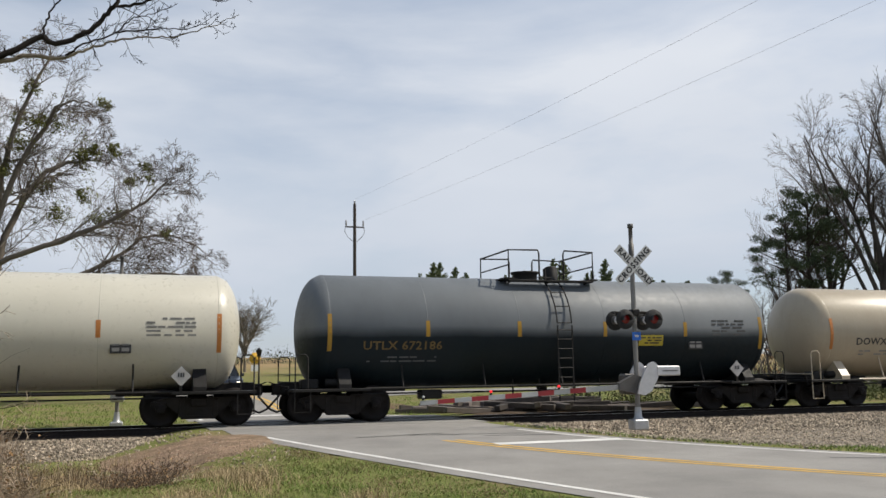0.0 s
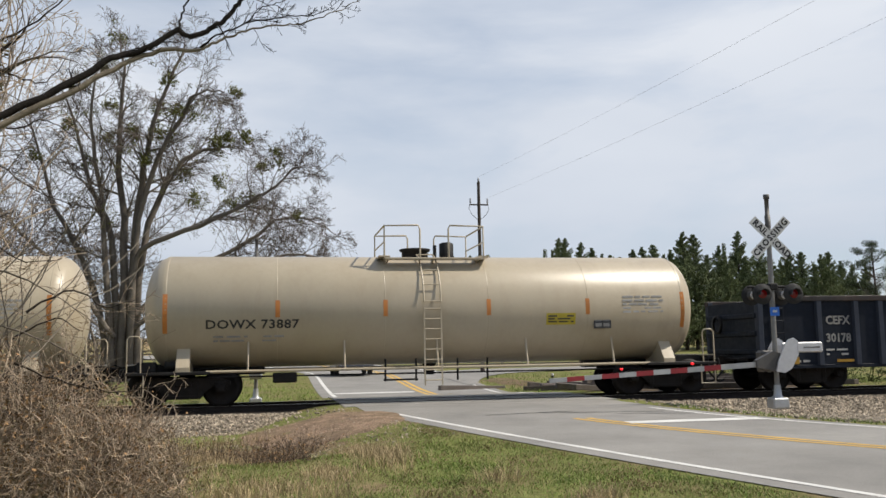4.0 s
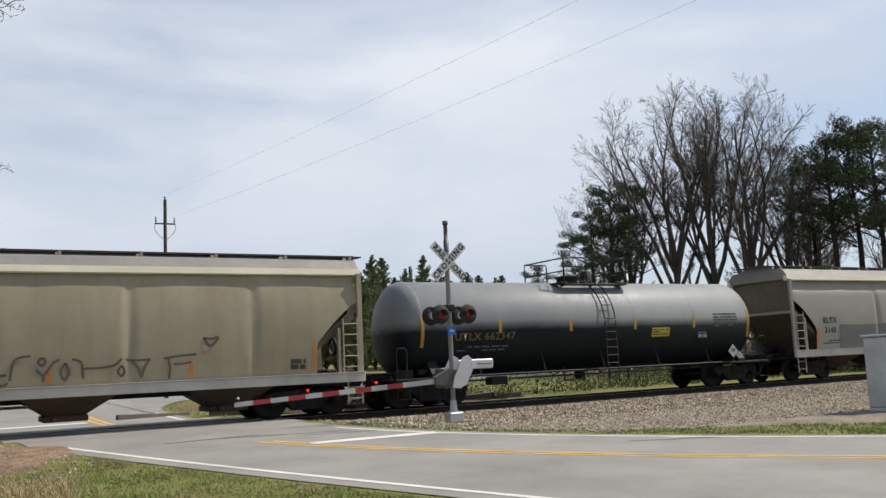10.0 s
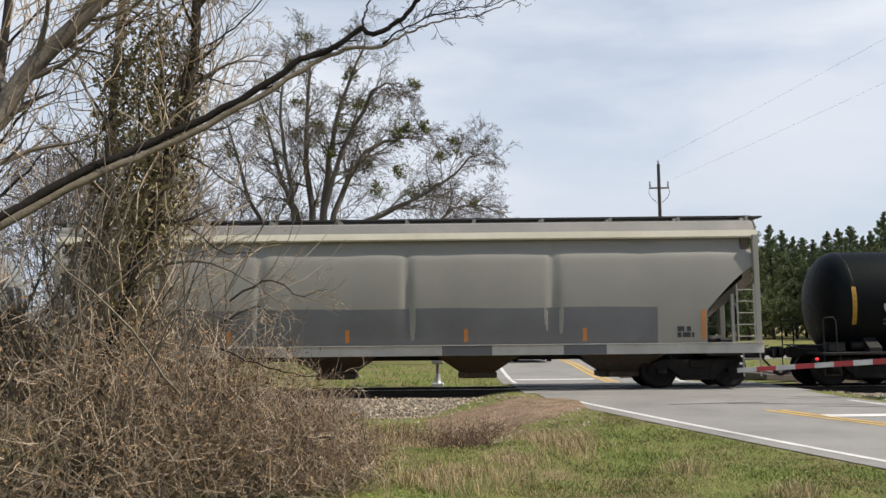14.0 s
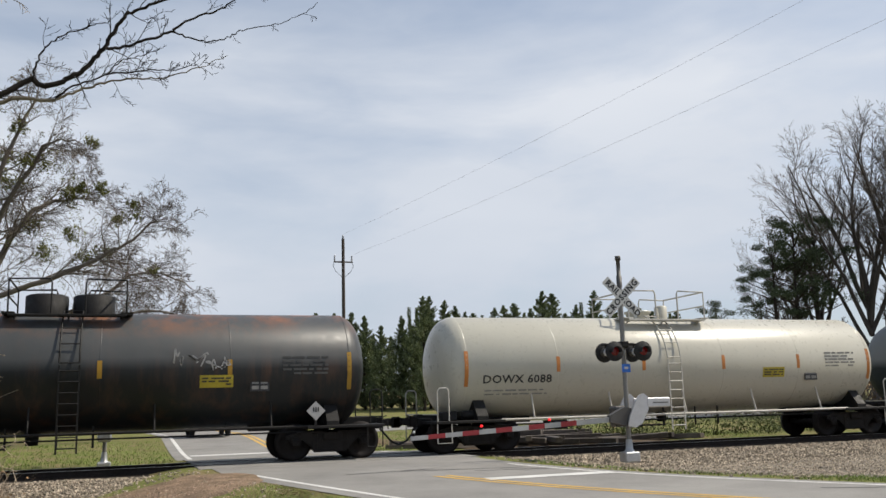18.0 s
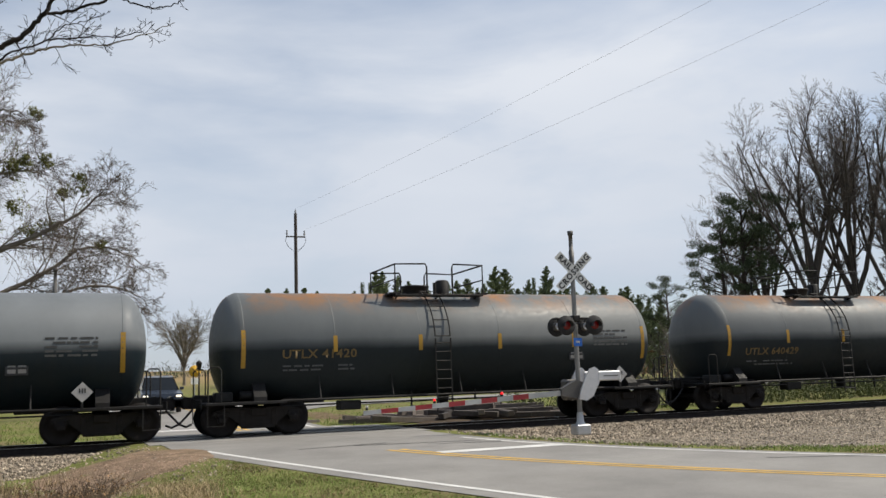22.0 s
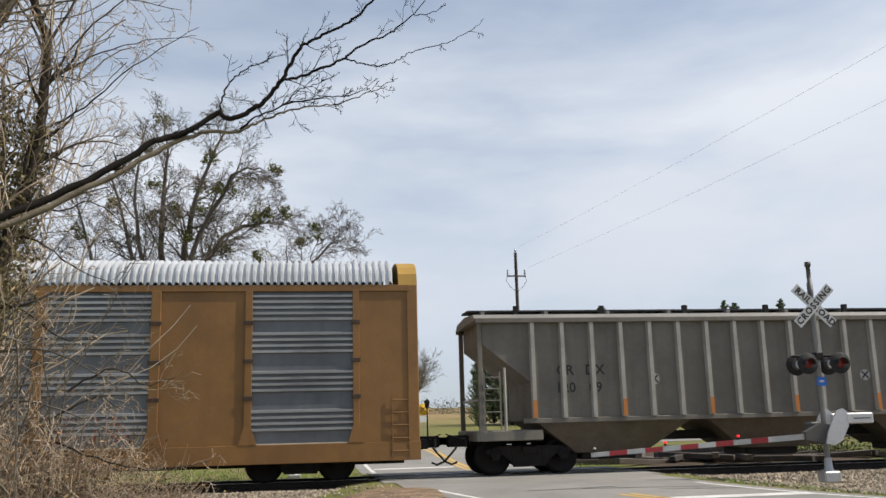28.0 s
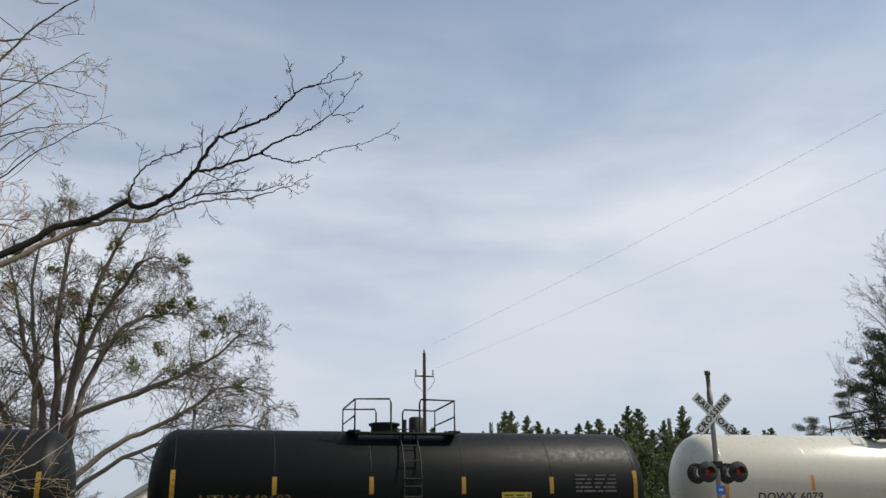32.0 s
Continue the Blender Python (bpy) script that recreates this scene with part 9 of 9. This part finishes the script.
blades("withered_grass", "withered brown blades mixed into the fresh grass", 34000, (-4.5, 7.5, 5.2, 17.0), (0.02, 0.06), 0.0055, M_DEAD, 15, lambda x, y: (1 - bare(x, y)) * max(0.03, 0.2 + 1.0 * patchy(x, y, 9.0)), 0.9)
blades("tall_straw", "tall tan straw in clumps at the edge of the thicket", 1600, (-4.5, 1.2, 9.0, 19.0), (0.14, 0.36), 0.0042, M_STRAW, 3, lambda x, y: max(0.0, 1.8 * noise.noise((x * 1.1, y * 1.1, 3.0)) - 0.35 + 0.5 * smooth(0.0, -2.5, x)), 0.35)
STALKS = [(-1.75, 15.5), (-1.0, 15.1), (-0.75, 15.7), (-2.4, 16.0), (-1.4, 14.6)]
blades("straw_stalks", "tufts of tall pale stalks at the foot of the ballast", 420, (-2.8, -0.4, 14.0, 16.6), (0.25, 0.62), 0.006, M_STRAW, 18, lambda x, y: max(math.exp(-((x - cx) / 0.14) ** 2 - ((y - cy) / 0.14) ** 2) for cx, cy in STALKS), 0.22)
blades("shoulder_grass", "thin strip of grass between road and ballast", 14000, (9.0, 26.0, 8.0, 20.0), (0.03, 0.08), 0.006, M_GRASS, 4, lambda x, y: 0.35 + 0.65 * smooth(-0.3, 0.3, patchy(x, y, 3.0)) if x < edges(y)[2] + 0.55 + strip_width(y) else 0.012, 0.6)
blades("far_verge_grass", "grass along the far side of the track", 14000, (-9.0, 24.0, 27.5, 42.0), (0.04, 0.12), 0.009, M_GRASS, 5, lambda x, y: 0.0 if y > side_near(x) - 0.3 and x > 8 or (x - 14.6) ** 2 / 30 + (y - 31.0) ** 2 / 12 < 1 else 1.0, 0.5)

# ---- beyond the track ----
M_CAR = material("dark_blue_car_paint", (0.018, 0.024, 0.035), 0.3, 0.2, (30, 0.05), (2, 0.05), 0.0, coat=0.6)
M_GLASS_DARK = material("dark_car_glass", (0.012, 0.014, 0.016), 0.12, 0.0, (10, 0.05), (1, 0.05), 0.0, spec=0.3)
M_HEADLIGHT = glow("lit_headlight", (1.0, 0.9, 0.7), 1.3)
M_CHROME = material("chrome_trim", (0.65, 0.65, 0.66), 0.15, 1.0, (20, 0.05), (2, 0.05), 0.0)


def waiting_car(x, y):
    car = thing("sport_utility_car", "dark blue car waiting at the crossing with headlights on", "car", pose(x, y, lie(x, y) + 0.05))
    # facing the camera: front at -y
    lower = [(0.0, 0.30), (-0.02, 0.62), (0.08, 0.86), (0.95, 1.02), (4.35, 1.12), (4.5, 0.9), (4.5, 0.35)]
    b = Build().prism([(p, q) for p, q in lower], -0.9, 0.9, "x")
    part("body", b, M_CAR, car)
    vs = []
    cab = [(0.95, 1.02, 0.84), (1.75, 1.62, 0.66), (2.2, 1.70, 0.64), (3.6, 1.68, 0.64), (4.35, 1.12, 0.82)]
    for yy, z, w in cab:
        vs += [(-w, yy, z), (w, yy, z)]
    b = Build().add(vs[2:8], [(0, 1, 3, 2), (2, 3, 5, 4)])
    b.add([(-0.84, 0.95, 1.0), (-0.66, 1.75, 1.62), (-0.64, 3.6, 1.68), (-0.82, 4.35, 1.1)], [(0, 1, 2, 3)])
    b.add([(0.84, 0.95, 1.0), (0.66, 1.75, 1.62), (0.64, 3.6, 1.68), (0.82, 4.35, 1.1)], [(3, 2, 1, 0)])
    part("roof", b, M_CAR, car)
    part("windscreen", Build().add([(-0.78, 0.98, 1.03), (0.78, 0.98, 1.03), (0.62, 1.72, 1.60), (-0.62, 1.72, 1.60)], [(0, 1, 2, 3)]), M_GLASS_DARK, car)
    part("rear_window", Build().add([(-0.62, 3.62, 1.66), (0.62, 3.62, 1.66), (0.8, 4.34, 1.13), (-0.8, 4.34, 1.13)], [(0, 1, 2, 3)]), M_GLASS_DARK, car)
    part("grille", Build().prism([(-0.4, 0.74), (-0.16, 0.52), (0.16, 0.52), (0.4, 0.74), (0.3, 0.76), (0.13, 0.6), (-0.13, 0.6), (-0.3, 0.76)], -0.05, -0.02), M_CHROME, car, "chrome grille trim")
    part("bumper", Build().box(-0.88, 0.88, -0.09, 0.05, 0.28, 0.5, 0.05), M_CAR, car)
    part("plate", Build().box(-0.15, 0.15, -0.1, -0.09, 0.36, 0.44), M_WHITE, car)
    for s in (-1, 1):
        part("headlight", Build().box(min(s * 0.6, s * 0.84), max(s * 0.6, s * 0.84), -0.03, 0.2, 0.70, 0.79, 0.03), M_HEADLIGHT, car, "lit headlight")
        part("mirror", Build().box(min(s * 0.88, s * 1.06), max(s * 0.88, s * 1.06), 1.05, 1.2, 1.02, 1.16, 0.03), M_CAR, car)
        for yy in (0.85, 3.6):
            part("wheel", Build().lathe([(-0.1, 0.0), (-0.1, 0.33), (0.1, 0.33), (0.1, 0.0)], 20, "x", (s * 0.8, yy, 0.33)), M_RUBBER, car)
    return car


waiting_car(3.95, 43.0)

# warning sign, lamp posts, fence, house and timber stack
M_SIGN_Y = material("yellow_warning_sheet", (0.62, 0.36, 0.02), 0.5, 0.0, (20, 0.06), (2, 0.08), 0.0)
M_HOUSE = material("pale_house_siding", (0.62, 0.61, 0.58), 0.7, 0.0, (10, 0.06), (0.5, 0.08), 0.0)
M_SHINGLE = material("grey_shingle", (0.12, 0.115, 0.11), 0.85, 0.0, (10, 0.15), (0.6, 0.15), 0.1)
M_OLD_WOOD = material("weathered_grey_timber", (0.11, 0.092, 0.08), 0.9, 0.0, (12, 0.25), (1.0, 0.35), 0.3, vary=0.7)


def on_ground(x, y, turn=0):
    return pose(x, y, lie(x, y), 0, 0, turn)


sign = thing("warning_sign", "round yellow warning sign on a post by the far road", "road sign", on_ground(9.35, 75))
part("post", Build().tube([(0, 0, -0.2), (0, 0, 2.6)], 0.035, 8), M_GALV, sign)
part("disc", Build().lathe([(-0.04, 0.0), (-0.04, 0.46), (-0.03, 0.46), (-0.03, 0.0)], 28, "y", (0, 0, 2.15)), M_SIGN_Y, sign, "round yellow plate")
part("mark", Build().box(-0.3, 0.3, -0.05, -0.042, -0.03, 0.03, 0, pose(0, 0, 2.15, 0, 45, 0)).box(-0.3, 0.3, -0.05, -0.042, -0.03, 0.03, 0, pose(0, 0, 2.15, 0, -45, 0)), M_MARK_K, sign)
part("plate", Build().box(-0.3, 0.3, -0.05, -0.03, 1.1, 1.6), M_WHITE, sign, "white plate below the disc")


def lamp_post(x, y, h):
    p = thing("lamp_post", "slim black lamp post in the far field", "lamp post", on_ground(x, y))
    part("post", Build().tube([(0, 0, -0.2), (0, 0, h)], [0.08, 0.05], 8), M_BLACK, p)
    part("lantern", Build().lathe([(h, 0.06), (h + 0.12, 0.16), (h + 0.5, 0.22), (h + 0.55, 0.26), (h + 0.75, 0.04), (h + 0.85, 0.0)], 10, "z"), M_BLACK, p)


lamp_post(1.75, 92, 4.3)
lamp_post(9.3, 72, 2.2)


def fence(x0, y0, x1, y1, posts):
    f = thing("rail_fence", "dark weathered board fence across the far pasture", "fence", pose(0, 0, 0))
    a, b_ = Vector((x0, y0)), Vector((x1, y1))
    for i in range(posts):
        p = a.lerp(b_, i / (posts - 1))
        z = lie(p.x, p.y)
        part("post", Build().box(p.x - 0.07, p.x + 0.07, p.y - 0.07, p.y + 0.07, z - 0.3, z + 1.35), M_OLD_WOOD, f)
        if i < posts - 1:
            q = a.lerp(b_, (i + 1) / (posts - 1))
            z2 = lie(q.x, q.y)
            for h in (0.35, 0.7, 1.05, 1.3):
                part("board", Build().tube([(p.x, p.y - 0.08, z + h), (q.x, q.y - 0.08, z2 + h)], 0.06, 4), M_OLD_WOOD, f)


fence(-22, 70, -4.5, 66, 9)


def house(x, y, turn, w, d, h, label):
    hs = thing("house", label, "house", on_ground(x, y, turn))
    part("wall", Build().box(-w / 2, w / 2, -d / 2, d / 2, -0.5, h), M_HOUSE, hs)
    part("gable", Build().prism([(-w / 2, h), (w / 2, h), (0, h + w * 0.32)][::-1], -d / 2 + 0.02, d / 2 - 0.02), M_HOUSE, hs)
    for s in (-1, 1):
        part("roof", Build().prism([(s * (w / 2 + 0.4), h - 0.2), (0, h + w * 0.34), (0, h + w * 0.34 + 0.18), (s * (w / 2 + 0.45), h)][::s], -d / 2 - 0.4, d / 2 + 0.4), M_SHINGLE, hs)
    for xx in (-w / 4, w / 4):
        win = part("window", Build().box(xx - 0.5, xx + 0.5, -d / 2 - 0.06, -d / 2 - 0.02, h * 0.3, h * 0.75), M_WHITE, hs)
        part("pane", Build().box(xx - 0.42, xx + 0.42, -d / 2 - 0.075, -d / 2 - 0.06, h * 0.33, h * 0.72), M_GLASS_DARK, win)
    part("door", Build().box(-0.5, 0.5, -d / 2 - 0.06, -d / 2 - 0.02, 0, 2.1), M_OLD_WOOD, hs)


house(-5.6, 135, 15, 9, 8, 3.2, "small pale house with a grey roof far off")
house(3.2, 190, -10, 12, 8, 3.2, "low pale house beyond the field")

stack = thing("old_tie_pile", "scattered heap of old grey railway ties on dark soil", "timber pile", on_ground(14.3, 31.0, -6))
tie_piece = Build().box(-1.3, 1.3, -0.11, 0.11, -0.09, 0.09, 0.012).mesh("old_tie", M_OLD_WOOD)
rng = random.Random(15)
for i in range(54):
    x, y = rng.gauss(0, 2.1), rng.uniform(-1.7, 1.9)
    part("old_tie", tie_piece, None, stack, m=pose(x, y, 0.08 + 0.15 * (rng.random() < 0.5) * (abs(x) < 2.4) + 0.14 * (rng.random() < 0.3) * (abs(x) < 1.5), rng.uniform(-5, 5), rng.uniform(-5, 5), rng.gauss(0, 22) + (80 if rng.random() < 0.12 else 0)))

ROUND = dict(BARE, levels=4, kids=[3, 9, 7, 5], bare=[0.5, 0.2, 0.12], scale=[0.6, 0.5, 0.55], lift=[0.0, 0.02, 0.02, 0.0], wander=0.12, thin=0.012, split=0.05, angle=(20, 48))
fan = [((0, 0, 1.9 + 0.15 * i), (math.sin(i * 2.4) * 0.95 * (0.35 + 0.08 * i), math.cos(i * 2.4) * 0.95 * (0.35 + 0.08 * i), 1.0), 5.9 - 0.14 * i, 0.14) for i in range(9)]
bare_tree("round_bare_tree", "round-headed pale bare tree in the far field", on_ground(13.2, 116), 3.4, 0.24, 201, ROUND, M_BARK_PALE, M_BARK_PALE, stems=fan)
undergrowth("field_hedge", "dark hedge line at the far edge of the field", [(-40 + i * 6, 150 + (i % 3) * 5, 4) for i in range(14)], 700, 3.2, M_TWIG_FAR, 6, 12, M_PINE_DARK)

# unseen woods added behind the camera, to darken what the glossy cars mirror
back = [(x, -26 - (i % 2) * 7) for i, x in enumerate(range(-60, 90, 11))]
for i, (x, y) in enumerate(back):
    c = copy_thing(kinds[i % 4], pose(x, y, -0.9, 0, 0, i * 77))
    c.scale = (0.9, 0.9, 0.9)
undergrowth("roadside_wood", "unseen brush added behind the camera to darken the cars' reflections", [(x, y, 6) for x, y in back], 1200, 6.0, M_TWIG_FAR, 6, 13, M_PINE_DARK)


def along(q, t):
    """Where a point of the train lies at t seconds: it slows down a little on its way."""
    return q - 9.785 * t + 0.007 * t * t


def motions():
    # wheels roll as the train goes; all axles at the same place in a truck turn alike
    turned = {}
    for w, k in WHEELS:
        if k not in turned:
            rows = []
            for i in range(481):
                t = i / 15
                rows.append((t, pose(k, 0, WHEEL_R, 0, math.degrees(along(0, t) / WHEEL_R), 0)))
            walk(w, rows)
            turned[k] = w.animation_data
        else:
            w.rotation_mode = "QUATERNION"
            w.animation_data_create()
            w.animation_data.action = turned[k].action
            w.animation_data.action_slot = turned[k].action_slot
    for car, mid in CARS:
        walk(car, [(t, pose(along(mid, t), TRACK_Y, 0)) for t in range(33)])


motions()
